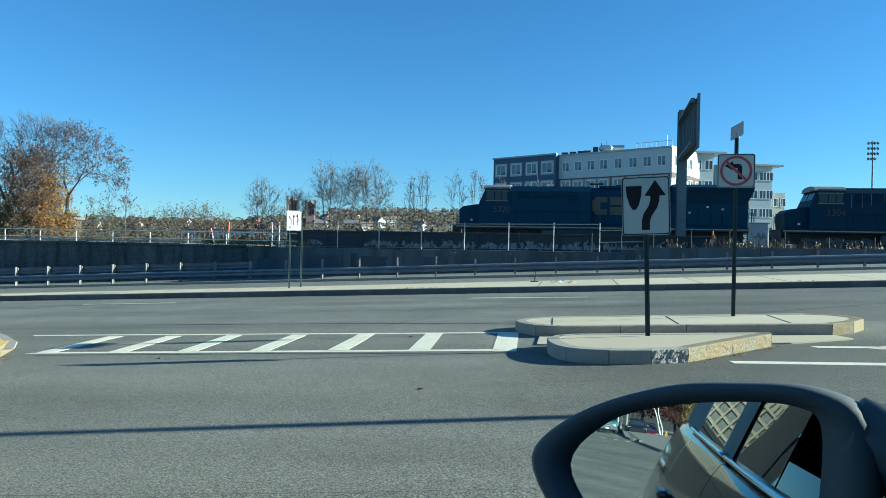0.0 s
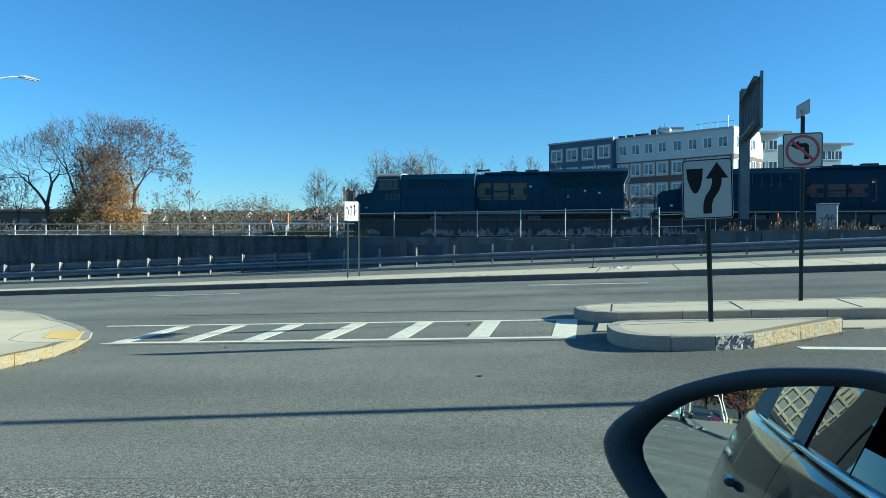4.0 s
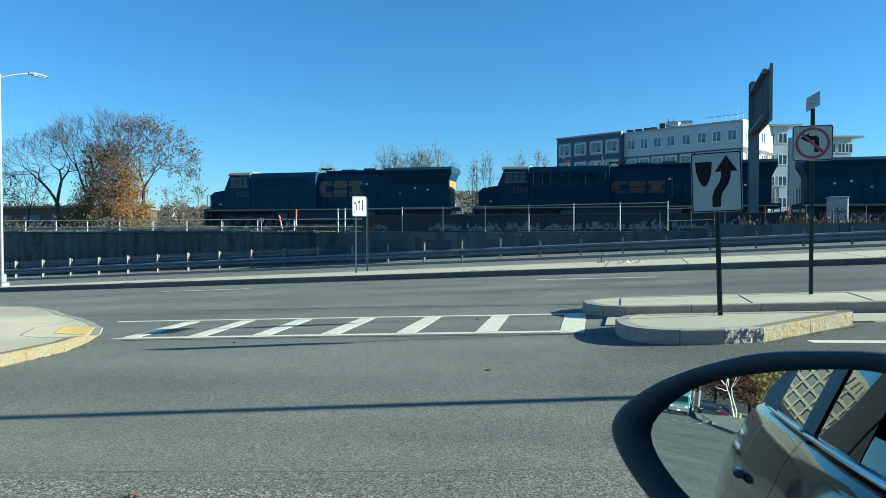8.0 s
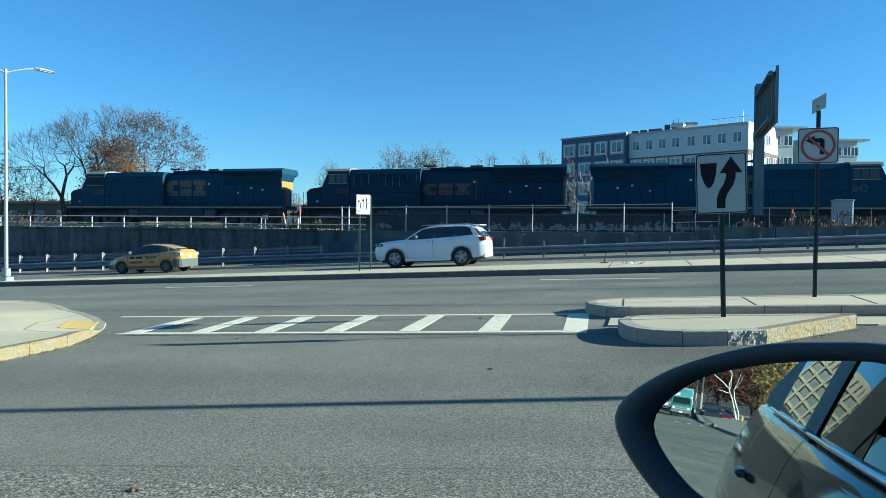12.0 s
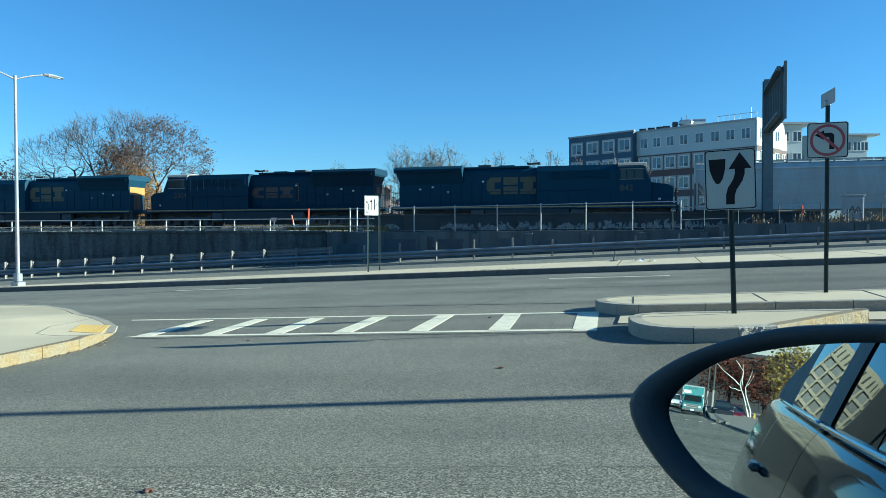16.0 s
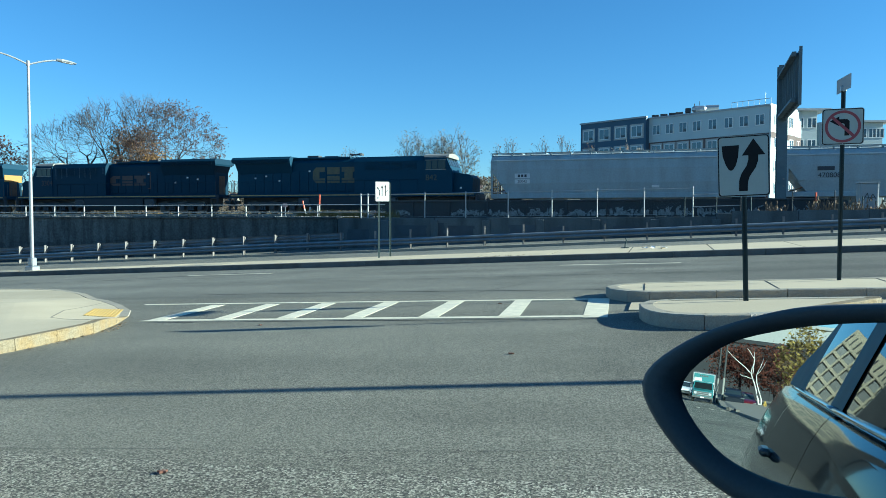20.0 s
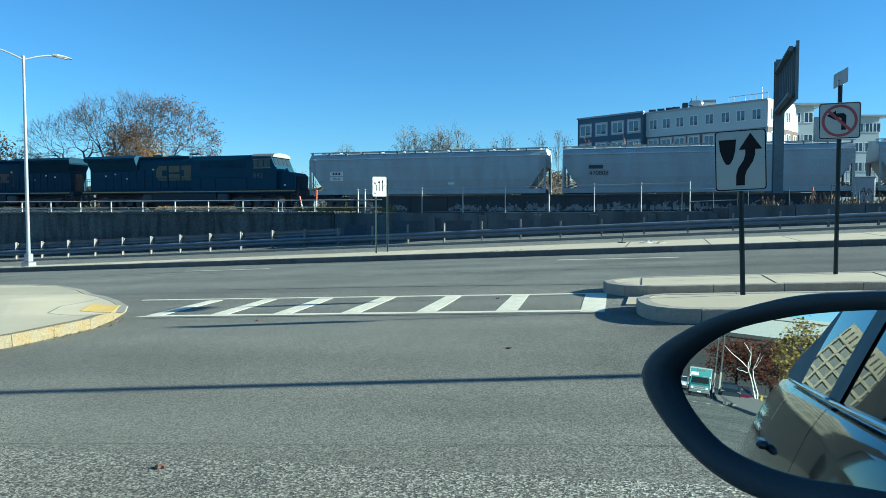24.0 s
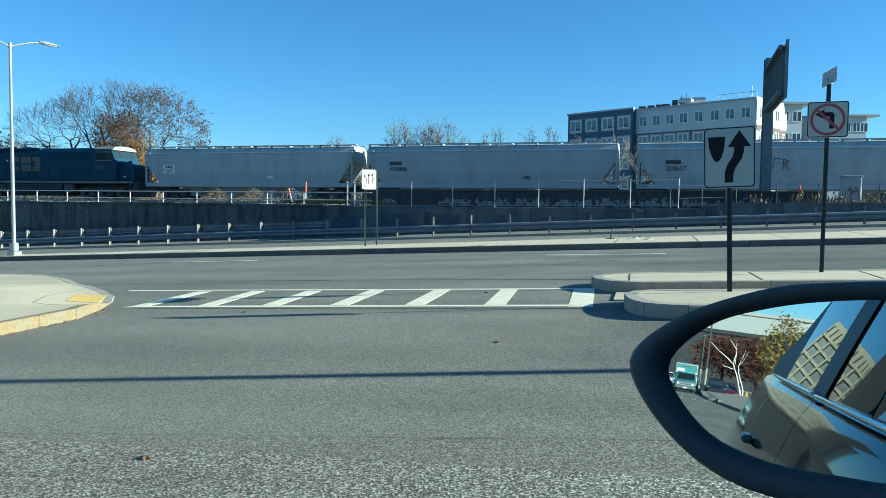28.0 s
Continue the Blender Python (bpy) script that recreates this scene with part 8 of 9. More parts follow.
BLIND_GLASS = mat("dim_glass_with_blinds", (0.055, 0.056, 0.050), 0.35, vary=0.3, scale=0.5, fine=6, bump=0.0, second=(0.09, 0.088, 0.075), per_object=0.4, stretch=(0.3, 0.3, 6.0))
TOWER = mat("beige_tower_concrete", (0.34, 0.30, 0.215), 0.85, vary=0.05, scale=0.4, fine=6, second=(0.27, 0.235, 0.17))
PALE_WALL = mat("pale_grey_wall", (0.34, 0.34, 0.32), 0.8, vary=0.05)
DARK_FACADE = mat("dark_brown_facade", (0.024, 0.026, 0.029), 0.8, vary=0.1, scale=0.4, fine=6, second=(0.018, 0.019, 0.021))


def office_tower():
    x, y = at_bearing(212.3, 190)
    ob = thing("office_tower", "beige concrete office tower with a grid of dark windows", "office building", pose(x, y, -9.0, 0, 0, 205 + 90))
    W, H, cols, floors = 22.0, 34.0, 7, 9
    bm = bmesh.new()
    rbox(bm, -W / 2 + 0.4, W / 2 - 0.4, -20, -0.8, 0, H - 1, 0.1)
    part("core", bm, DARK_FACADE, ob)
    fh = (H - 5) / floors
    bm = bmesh.new()
    rbox(bm, -0.30, 0.30, -1.0, 0.35, 0, H - 5, 0.08)
    pier = mesh_of("pier", bm, TOWER)
    for k in range(cols + 1):
        shared("pier", pier, ob, pose(-W / 2 + W * k / cols, 0, 0))
    bm = bmesh.new()
    rbox(bm, -W / 2, W / 2, -1.0, 0.2, 0, 0.85, 0.08)
    beam = mesh_of("spandrel", bm, TOWER)
    for k in range(floors):
        shared("spandrel", beam, ob, pose(0, 0, fh * k))
    bm = bmesh.new()
    rbox(bm, -W / 2 - 0.4, W / 2 + 0.4, -20, 0.4, H - 5, H, 0.2)
    crown_part = part("attic", bm, TOWER, ob)
    for k in range(14):
        bm = bmesh.new()
        rbox(bm, -W / 2 + 1.0 + k * 1.58, -W / 2 + 1.45 + k * 1.58, 0.38, 0.46, H - 4.2, H - 1.4, 0.02)
        part("slot", bm, DARK_FACADE, crown_part)
    bm = bmesh.new()
    box(bm, -W / cols / 2 + 0.30, W / cols / 2 - 0.30, -0.06, 0.0, 0, fh - 0.85)
    gl = mesh_of("window", bm, BLIND_GLASS)
    for f in range(floors):
        for k in range(cols):
            shared("window", gl, ob, pose(-W / 2 + W * (k + 0.5) / cols, -0.6, fh * f + 0.85))
    return ob


def street_block(name, label, az, dist, w, d, h, material, kind):
    x, y = at_bearing(az, dist)
    ob = thing(name, label, "building", pose(x, y, lay(x, y) - 2.2, 0, 0, az + 90))
    bm = bmesh.new()
    rbox(bm, -w / 2, w / 2, -d, 0, 0, h + 2, 0.1)
    part("wall", bm, material, ob)
    bm = bmesh.new()
    rbox(bm, -w / 2 - 0.3, w / 2 + 0.3, -d, 0.3, h + 2, h + 2.6, 0.1)
    part("roof_edge", bm, material, ob)
    n = int(w / 5)
    for k in range(n):
        bm = bmesh.new()
        rbox(bm, -w / 2 + 1 + k * 5, -w / 2 + 4.4 + k * 5, -0.1, 0.06, 2.4, 2 + h * 0.7, 0.03)
        part("opening", bm, PANE if kind else DARK_FACADE, ob)
    return ob


office_tower()
street_block("garage_building", "low dark brown building along the street", 221, 108, 46, 16, 7.6, DARK_FACADE, False)
street_block("white_building", "pale flat-roofed building behind the street trees", 226.5, 132, 48, 18, 12.0, PALE_WALL, False)
street_block("dark_building", "tall dark building beside the office tower", 209.0, 150, 8.4, 14, 33, DARK_FACADE, False)
street_block("dark_building", "lower dark building beside a taller dark one", 206.95, 152, 4.4, 12, 22.7, DARK_FACADE, False)
street_block("dark_building", "low dark building in front of the office tower", 209, 120, 30, 14, 8, DARK_FACADE, True)
# two assumed buildings, added only to close off the surroundings out of view
street_block("added_brick_building", "assumed plain brick building added across the side street", 250, 60, 40, 16, 9, HOUSE_MATS[3], True)
street_block("added_brick_building", "assumed long brick building added beside the side street", 300, 46, 60, 16, 9, HOUSE_MATS[3], True)

BIRCH = mat("birch_bark", (0.66, 0.63, 0.58), 0.8, vary=0.15, scale=4, fine=30, second=(0.35, 0.32, 0.29))


def street_tree(label, az, dist, seed, r, fork, zc, radii, n, bark, leaf, n_leaf, **more):
    tx, ty = at_bearing(az, dist)
    ob = crown_tree(label, tx, ty, seed, r, fork, (more.pop("dx", 0.0), zc + G), radii, n, bark, leaf, n_leaf, 0.2, 0.3, **more)
    ob.matrix_basis = pose(tx, ty, lay(tx, ty))
    return ob


def leaning_birch():
    """Two slender white stems that lean over the street, and their long bare limbs."""
    tx, ty = at_bearing(219.35, 78)
    ob = thing("tree", "white-barked bare birch with leaning forked limbs", "tree", pose(tx, ty, lay(tx, ty), 0, 0, 219.35 + 90))
    rnd = random.Random(31)

    def limb(name, pts, r0, r1, twigs):
        """A wandering limb through (side, height) points, with twigs along its outer half."""
        rows = [Vector((x, rnd.uniform(-0.12, 0.12) * k, z)) for k, (x, z) in enumerate(pts)]
        fine = [rows[k].lerp(rows[k + 1], f) + Vector((rnd.gauss(0, 0.025), 0, rnd.gauss(0, 0.02))) * (f > 0) for k in range(len(rows) - 1) for f in (0, 0.33, 0.67)] + [rows[-1]]
        n = len(fine) - 1
        bm = bmesh.new()
        pipe(bm, fine, [r0 + (r1 - r0) * k / n for k in range(n + 1)], 7)
        stem = part(name, bm, BIRCH, ob, smooth=True)
        bm = bmesh.new()
        for k in range(twigs):
            a = fine[rnd.randint(n // 2, n)]
            out = Vector((rnd.uniform(-0.6, 0.6), rnd.uniform(-0.5, 0.5), rnd.uniform(0.1, 0.6))) * rnd.uniform(0.6, 1.3)
            pipe(bm, [a, a + out * 0.5 + Vector((0, 0, 0.05)), a + out], [r1 * 0.8, r1 * 0.6, 0.006], 4)
        part("twig_spray", bm, BARK, stem)

    limb("trunk", [(0.0, -0.1), (-0.30, 1.05), (-0.57, 2.0), (-1.09, 3.4), (-0.92, 4.8), (-1.66, 5.75)], 0.095, 0.022, 6)
    limb("trunk", [(0.10, -0.1), (0.02, 1.0), (-0.40, 2.2), (-0.62, 3.25), (-0.23, 4.4), (-0.1, 5.0)], 0.075, 0.018, 6)
    limb("limb", [(-1.09, 3.35), (-1.87, 4.0), (-2.47, 4.42), (-3.5, 5.3)], 0.05, 0.018, 5)
    limb("limb", [(-0.95, 3.3), (-0.9, 4.3), (-1.0, 5.5)], 0.036, 0.014, 5)
    limb("limb", [(-0.95, 2.9), (-1.85, 3.0), (-2.1, 3.15)], 0.04, 0.015, 3)
    limb("limb", [(-0.60, 3.2), (-0.2, 3.9), (0.25, 4.9)], 0.04, 0.015, 4)
    return ob


leaning_birch()
street_tree("round street tree in dark red autumn leaf", 217.9, 92, 206, 0.16, 1.8, 4.5, (3.3, 3.0, 2.1), 190, BARK_DARK, LEAF_RED, 5, low=-0.9, inner=0.25)
street_tree("street tree in dark red and brown autumn leaf", 220.3, 90, 207, 0.16, 1.6, 4.2, (3.0, 3.0, 2.3), 190, BARK_DARK, LEAF_RED, 5, low=-0.9, inner=0.25)
street_tree("slender street tree in yellow autumn leaf", 221.9, 76, 208, 0.12, 1.6, 4.9, (1.9, 1.9, 3.0), 130, BARK, LEAF_YELLOW, 4, low=-0.9, inner=0.25)

hx, hy = at_bearing(219.62, 74.5)
hyd = thing("fire_hydrant", "yellow fire hydrant on the kerb behind", "hydrant", pose(hx, hy, lay(hx, hy) + 0.14))
HYDRANT = mat("hydrant_yellow", (0.38, 0.26, 0.05), 0.5, vary=0.08)
bm = bmesh.new()
tube(bm, (0, 0, -0.02), (0, 0, 0.06), 0.17, seg=12)
tube(bm, (0, 0, 0.06), (0, 0, 0.58), 0.12, seg=12)
part("barrel", bm, HYDRANT, hyd)
bm = bmesh.new()
tube(bm, (0, 0, 0.58), (0, 0, 0.74), 0.15, 0.06, 12)
tube(bm, (0, 0, 0.74), (0, 0, 0.80), 0.035, seg=6)
part("bonnet", bm, HYDRANT, hyd)
for a in (0, 90, 180):
    bm = bmesh.new()
    v = Vector((math.cos(radians(a)), math.sin(radians(a)), 0))
    tube(bm, v * 0.1 + Vector((0, 0, 0.45)), v * 0.2 + Vector((0, 0, 0.45)), 0.06, seg=10)
    part("nozzle", bm, HYDRANT, hyd)

# pavement of the street behind
DUSTY_SLAB = mat("dusty_pavement_concrete", (0.30, 0.275, 0.225), 0.9, vary=0.12, scale=1.5, second=(0.23, 0.21, 0.17))
pv = [Vector(at_bearing(216.3, 110)), Vector(at_bearing(216.7, 62)), Vector(at_bearing(219.0, 38)), Vector(at_bearing(226, 32)), Vector(at_bearing(236, 36)), Vector(at_bearing(232, 105))]
pavement("pavement_behind", pv, 0.14, DUSTY_SLAB, "concrete pavement of the street behind the car")


# ---- traffic ----
TRAFFIC_GLASS = glass_mat("tinted_traffic_glass", (0.030, 0.042, 0.050), 0.03, 0.45)
STEEL_RIM = mat("dull_steel_rim", (0.10, 0.105, 0.11), 0.5, 0.3, vary=0.1, bump=0)
TAXI_YELLOW = mat("taxi_yellow_paint", (0.42, 0.25, 0.07), 0.3, vary=0.03, scale=2, bump=0, coat=0.6, amount=0.15)
WHITE_PAINT = mat("white_car_paint", (0.74, 0.75, 0.76), 0.2, vary=0.02, scale=2, bump=0, coat=0.8, amount=0.1)
DARK_PAINT = mat("dark_car_paint", (0.012, 0.016, 0.024), 0.35, vary=0.02, scale=2, bump=0, coat=0.15, spec=0.15, amount=0.1)
RED_PAINT = mat("dark_red_car_paint", (0.09, 0.008, 0.013), 0.2, vary=0.02, bump=0, coat=0.8, amount=0.1)
TEAL_PAINT = mat("teal_truck_paint", (0.06, 0.19, 0.20), 0.35, vary=0.04, bump=0, coat=0.3, amount=0.2)
ALLOY = mat("alloy_wheel", (0.34, 0.35, 0.36), 0.35, 0.4, vary=0.05, bump=0)
TAIL_RED = mat("tail_lamp_red", (0.30, 0.012, 0.016), 0.15, vary=0.03, bump=0)
BRAKE_GLOW = glow_mat("lit_tail_lamp", (1.0, 0.05, 0.05), 6.0)
HEAD_LAMP = glass_mat("head_lamp_lens", (0.45, 0.47, 0.48), 0.05)
TURNING = []


def lerp_rows(rows, x):
    for a, b in zip(rows, rows[1:]):
        if x <= b[0]:
            t = (x - a[0]) / (b[0] - a[0])
            return [p + (q - p) * t for p, q in zip(a[1:], b[1:])]
    return list(rows[-1][1:])


HUB = mat("brake_disc_steel", (0.16, 0.16, 0.165), 0.5, 0.5)


def wheel_meshes(r, w, spokes, rim_metal):
    bm = bmesh.new()
    N = 28
    prof = [(r * 0.66, -w / 2), (r * 0.93, -w / 2), (r, -w / 2 + 0.03), (r, w / 2 - 0.03), (r * 0.93, w / 2), (r * 0.66, w / 2)]
    loft(bm, [[(rr * math.cos(k * math.tau / N), y, rr * math.sin(k * math.tau / N)) for k in range(N)] for rr, y in prof], caps=False)
    tyre = mesh_of("tyre", bm, RUBBER)
    bm = bmesh.new()
    R = r * 0.66
    rings = [[bm.verts.new((rr * math.cos(k * math.tau / N), y, rr * math.sin(k * math.tau / N))) for k in range(N)] for rr, y in ((R, -w / 2), (R * 0.9, -w / 2), (R * 0.88, w * 0.2), (R, w * 0.2))]
    for a, b in zip(rings, rings[1:]):
        for k in range(N):
            bm.faces.new((a[k], a[(k + 1) % N], b[(k + 1) % N], b[k]))
    for k in range(spokes):
        m = pose(0, 0, 0, 0, 360 * k / spokes, 0)
        loft(bm, [[(-0.055, y, 0.0), (0.055, y, 0.0), (0.04, y * 1.02, R * 0.92), (-0.04, y * 1.02, R * 0.92)] for y in (-w / 2 + 0.01, -w / 2 + 0.04)], m=m)
    disc(bm, (0, -w / 2 + 0.02, 0), "y", R * 0.24, 0.03, 12)
    rim = mesh_of("rim", bm, rim_metal)
    bm = bmesh.new()
    disc(bm, (0, 0, 0), "y", R * 0.87, 0.05, 16)
    hub = mesh_of("brake_disc", bm, HUB)
    return tyre, rim, hub


def vehicle(name, label, category, spec, paint, moving=True):
    """A car with its front at -x, from a table of stations: x, underside, belt, roof, half width at the belt, half width of the roof."""
    ob = thing(name, label, category)
    L, wb0, wb1, r, W = spec["length"], spec["front_axle"], spec["rear_axle"], spec["wheel"], spec["half_width"]
    low, high = spec["low"], spec["high"]
    off = L / 2
    xs = sorted(set([L * k / 40 for k in range(41)] + [wb0 - r * 1.16, wb0 + r * 1.16, wb1 - r * 1.16, wb1 + r * 1.16]))
    bm = bmesh.new()
    rings = []
    for x in xs:
        zb, zt, w = lerp_rows(low, x)
        for ax in (wb0, wb1):
            if abs(x - ax) < r * 1.17:
                zb = max(zb, r + math.sqrt(max(0.0, (r * 1.16) ** 2 - (x - ax) ** 2)) * 0.98)
        zb = min(zb, zt - 0.12)
        half = [(0.95, zb), (0.985, zb + (zt - zb) * 0.18), (1.0, zb + (zt - zb) * 0.42), (0.992, zb + (zt - zb) * 0.68), (0.972, zb + (zt - zb) * 0.84), (0.93, zt - 0.02), (0.86, zt + 0.006), (0.5, zt + 0.035)]
        rings.append([(x - off, -w * f, z) for f, z in half] + [(x - off, w * f, z) for f, z in reversed(half)])
    loft(bm, rings)
    part("body", bm, paint, ob, crease=28)
    # dark lips round the wheel openings
    for ax in (wb0, wb1):
        for s in (-1, 1):
            w = lerp_rows(low, ax)[2]
            bm = bmesh.new()
            arc = [(ax + rr * math.cos(radians(a)) - off, r + rr * 0.98 * math.sin(radians(a))) for rr in (r * 1.15, r * 1.04) for a in range(0, 181, 12)]
            k = len(arc) // 2
            ring = [bm.verts.new((px, s * (w + 0.004), pz)) for px, pz in arc]
            back = [bm.verts.new((px, s * (w - 0.16), pz)) for px, pz in arc]
            for line in (ring, back):
                for q in range(k - 1):
                    bm.faces.new((line[q], line[q + 1], line[k + q + 1], line[k + q]))
            for q in range(k - 1):
                bm.faces.new((ring[k + q], ring[k + q + 1], back[k + q + 1], back[k + q]))
                bm.faces.new((ring[q], ring[q + 1], back[q + 1], back[q]))
            part("wheel_arch", bm, BLACK_PLASTIC, ob)
    # dark underside and wheel wells
    bm = bmesh.new()
    rbox(bm, 0.25 - off, L - 0.25 - off, -W * 0.82, W * 0.82, 0.2, 0.62, 0.05)
    part("underbody", bm, BLACK_PLASTIC, ob)
    # greenhouse
    bm = bmesh.new()
    gx = [high[0][0] + (high[-1][0] - high[0][0]) * k / 24 for k in range(25)]
    rings = []
    for x in gx:
        zt, w0, w1 = lerp_rows(high, x)
        zb = lerp_rows(low, x)[1] - 0.02
        zt = max(zt, zb + 0.01)
        rings.append([(x - off, y, z) for y, z in ((-w0, zb), (-w0 + (w0 - w1) * 0.6, zb + (zt - zb) * 0.62), (-w1, zt - 0.03), (-w1 * 0.6, zt + 0.004), (w1 * 0.6, zt + 0.004), (w1, zt - 0.03), (w0 - (w0 - w1) * 0.6, zb + (zt - zb) * 0.62), (w0, zb))])
    loft(bm, rings)
    part("glasshouse", bm, TRAFFIC_GLASS, ob, "dark tinted glass", crease=30)
    # roof skin
    bm = bmesh.new()
    rx0, rx1 = spec["roof"]
    rr = [x for x in gx if rx0 <= x <= rx1]
    def roof_ring(x):
        zt, w0, w1 = lerp_rows(high, x)
        return [(x - off, y, z) for y, z in ((-w1 - 0.012, zt - 0.075), (-w1 - 0.008, zt - 0.02), (-w1 * 0.6, zt + 0.018), (w1 * 0.6, zt + 0.018), (w1 + 0.008, zt - 0.02), (w1 + 0.012, zt - 0.075), (w1 * 0.9, zt - 0.06), (-w1 * 0.9, zt - 0.06))]
    loft(bm, [roof_ring(x) for x in rr])
    part("roof", bm, paint, ob, crease=40)
    # pillars
    for s in (-1, 1):
        for x0, x1, wd in spec["pillars"]:
            bm = bmesh.new()
            z0t, w00, w01 = lerp_rows(high, x0)
            zb = lerp_rows(low, x0)[1] - 0.03
            zt, v0, v1 = lerp_rows(high, x1)
            a = [(x0 - wd / 2 - off, s * (w00 + 0.006), zb), (x0 + wd / 2 - off, s * (w00 + 0.006), zb), (x1 + wd / 2 - off, s * (v1 + 0.010), zt - 0.04), (x1 - wd / 2 - off, s * (v1 + 0.010), zt - 0.04)]
            b = [(p[0], p[1] - s * 0.05, p[2]) for p in a]
            loft(bm, [a, b])
            part("pillar", bm, paint if wd > 0.09 else BLACK_PLASTIC, ob)
    # lamps, bumper inserts, plates, mirrors, handles
    for s in (-1, 1):
        zb, zt, w = lerp_rows(low, 0.25)
        bm = bmesh.new()
        loft(bm, [[(x - off, s * y, z) for y, z in ((w * 0.62, zt - 0.16), (w * 1.0, zt - 0.13), (w * 0.97, zt - 0.03), (w * 0.62, zt - 0.05))] for x in (0.06, 0.42)])
        lamp = part("head_lamp", bm, BLACK_PLASTIC, ob, crease=40)
        bm = bmesh.new()
        for x in (0.10, 0.24):
            disc(bm, (x - off, s * w * 0.965, zt - 0.085), "y", 0.045, 0.05, 12)
        part("lens", bm, HEAD_LAMP, lamp, "clear round lamp lens")
        zb, zt, w = lerp_rows(low, L - 0.1)
        bm = bmesh.new()
        z = spec["tail"]
        loft(bm, [[(x - off, s * y, zz) for y, zz in ((w * 0.62, z - 0.06), (w * 1.01, z - 0.07), (w * 1.01, z + 0.08), (w * 0.66, z + 0.06))] for x in (L - 0.24, L + 0.012)])
        part("tail_lamp", bm, spec.get("tail_lens", TAIL_RED), ob)
        mx = high[0][0] + 0.62
        zb2 = lerp_rows(low, mx)[1]
        bm = bmesh.new()
        rbox(bm, mx - 0.08 - off, mx + 0.1 - off, s * (W + 0.09) - 0.10, s * (W + 0.09) + 0.10, zb2 + 0.02, zb2 + 0.17, 0.04)
        part("door_mirror", bm, BLACK_PLASTIC, ob)
        for hx in spec["handles"]:
            w = lerp_rows(low, hx)[2]
            z = lerp_rows(low, hx)[1] - 0.13
            bm = bmesh.new()
            rbox(bm, hx - 0.1 - off, hx + 0.1 - off, s * (w * 0.99) - 0.025, s * (w * 0.99) + 0.025, z, z + 0.035, 0.01)
            part("door_handle", bm, paint, ob)
        for dx in spec["seams"]:
            w = lerp_rows(low, dx)[2]
            zb, zt, _ = lerp_rows(low, dx)
            bm = bmesh.new()
            box(bm, dx - 0.003 - off, dx + 0.003 - off, s * (w - 0.013) - 0.012, s * (w - 0.013) + 0.012, zb + 0.08, zt - 0.06)
            part("door_seam", bm, BLACK_PLASTIC, ob)
        bm = bmesh.new()
        w = W
        rbox(bm, wb0 + r * 1.2 - off, wb1 - r * 1.2 - off, s * w * 0.985 - 0.02, s * w * 0.985 + 0.02, 0.24, 0.34, 0.01)
        part("side_sill", bm, BLACK_PLASTIC if not spec.get("clad") else paint, ob)
    bm = bmesh.new()
    zb, zt, w = lerp_rows(low, 0.05)
    rbox(bm, -0.03 - off, 0.12 - off, -w * 0.8, w * 0.8, 0.28, 0.48, 0.03)
    part("front_grille", bm, BLACK_PLASTIC, ob)
    deep = spec.get("bumper_depth")
    bm = bmesh.new()
    if deep:
        # unpainted bumpers that wrap round both ends
        tail_w = [lerp_rows(low, x)[2] + 0.012 for x in (L - deep, L - deep * 0.5, L - 0.06)]
        tail = list(zip((L - deep, L - deep * 0.5, L - 0.06, L + 0.03), tail_w + [tail_w[2] * 0.88]))
        loft(bm, [[(px - off, pw, pz) for px, pw in tail] + [(px - off, -pw, pz) for px, pw in reversed(tail)] for pz in (0.24, 0.62)])
    else:
        rbox(bm, L - 0.14 - off, L + 0.03 - off, -w * 0.9, w * 0.9, 0.30, 0.56, 0.04)
    part("rear_bumper", bm, spec.get("bumper", BLACK_PLASTIC), ob)
    if deep:
        bm = bmesh.new()
        nose = [(0.34, lerp_rows(low, 0.34)[2] + 0.012), (0.16, lerp_rows(low, 0.16)[2] + 0.012), (0.02, lerp_rows(low, 0.02)[2] + 0.01), (-0.03, lerp_rows(low, 0.0)[2] * 0.8)]
        loft(bm, [[(px - off, pw, pz) for px, pw in nose] + [(px - off, -pw, pz) for px, pw in reversed(nose)] for pz in (0.2, 0.44)])
        part("front_bumper", bm, BLACK_PLASTIC, ob)
    bm = bmesh.new()
    box(bm, L + 0.012 - off, L + 0.024 - off, -0.16, 0.16, spec["tail"] - 0.20, spec["tail"] - 0.06)
    part("number_plate", bm, WHITE_MARK, ob, "plain pale plate")
    tyre, rim, hub = wheel_meshes(r, 0.22, spec["spokes"], spec.get("rim", ALLOY))
    for ax in (wb0, wb1):
        for s in (-1, 1):
            m = pose(ax - off, s * (W - 0.12), r, 0, 0, 0 if s < 0 else 180)
            wh = new("wheel")
            wh.parent, wh.matrix_basis = ob, m
            for nm, me in (("tyre", tyre), ("rim", rim), ("brake_disc", hub)):
                shared(nm, me, wh)
            if moving:
                TURNING.append((wh, ob, m, r, 1 if s < 0 else -1))
    return ob


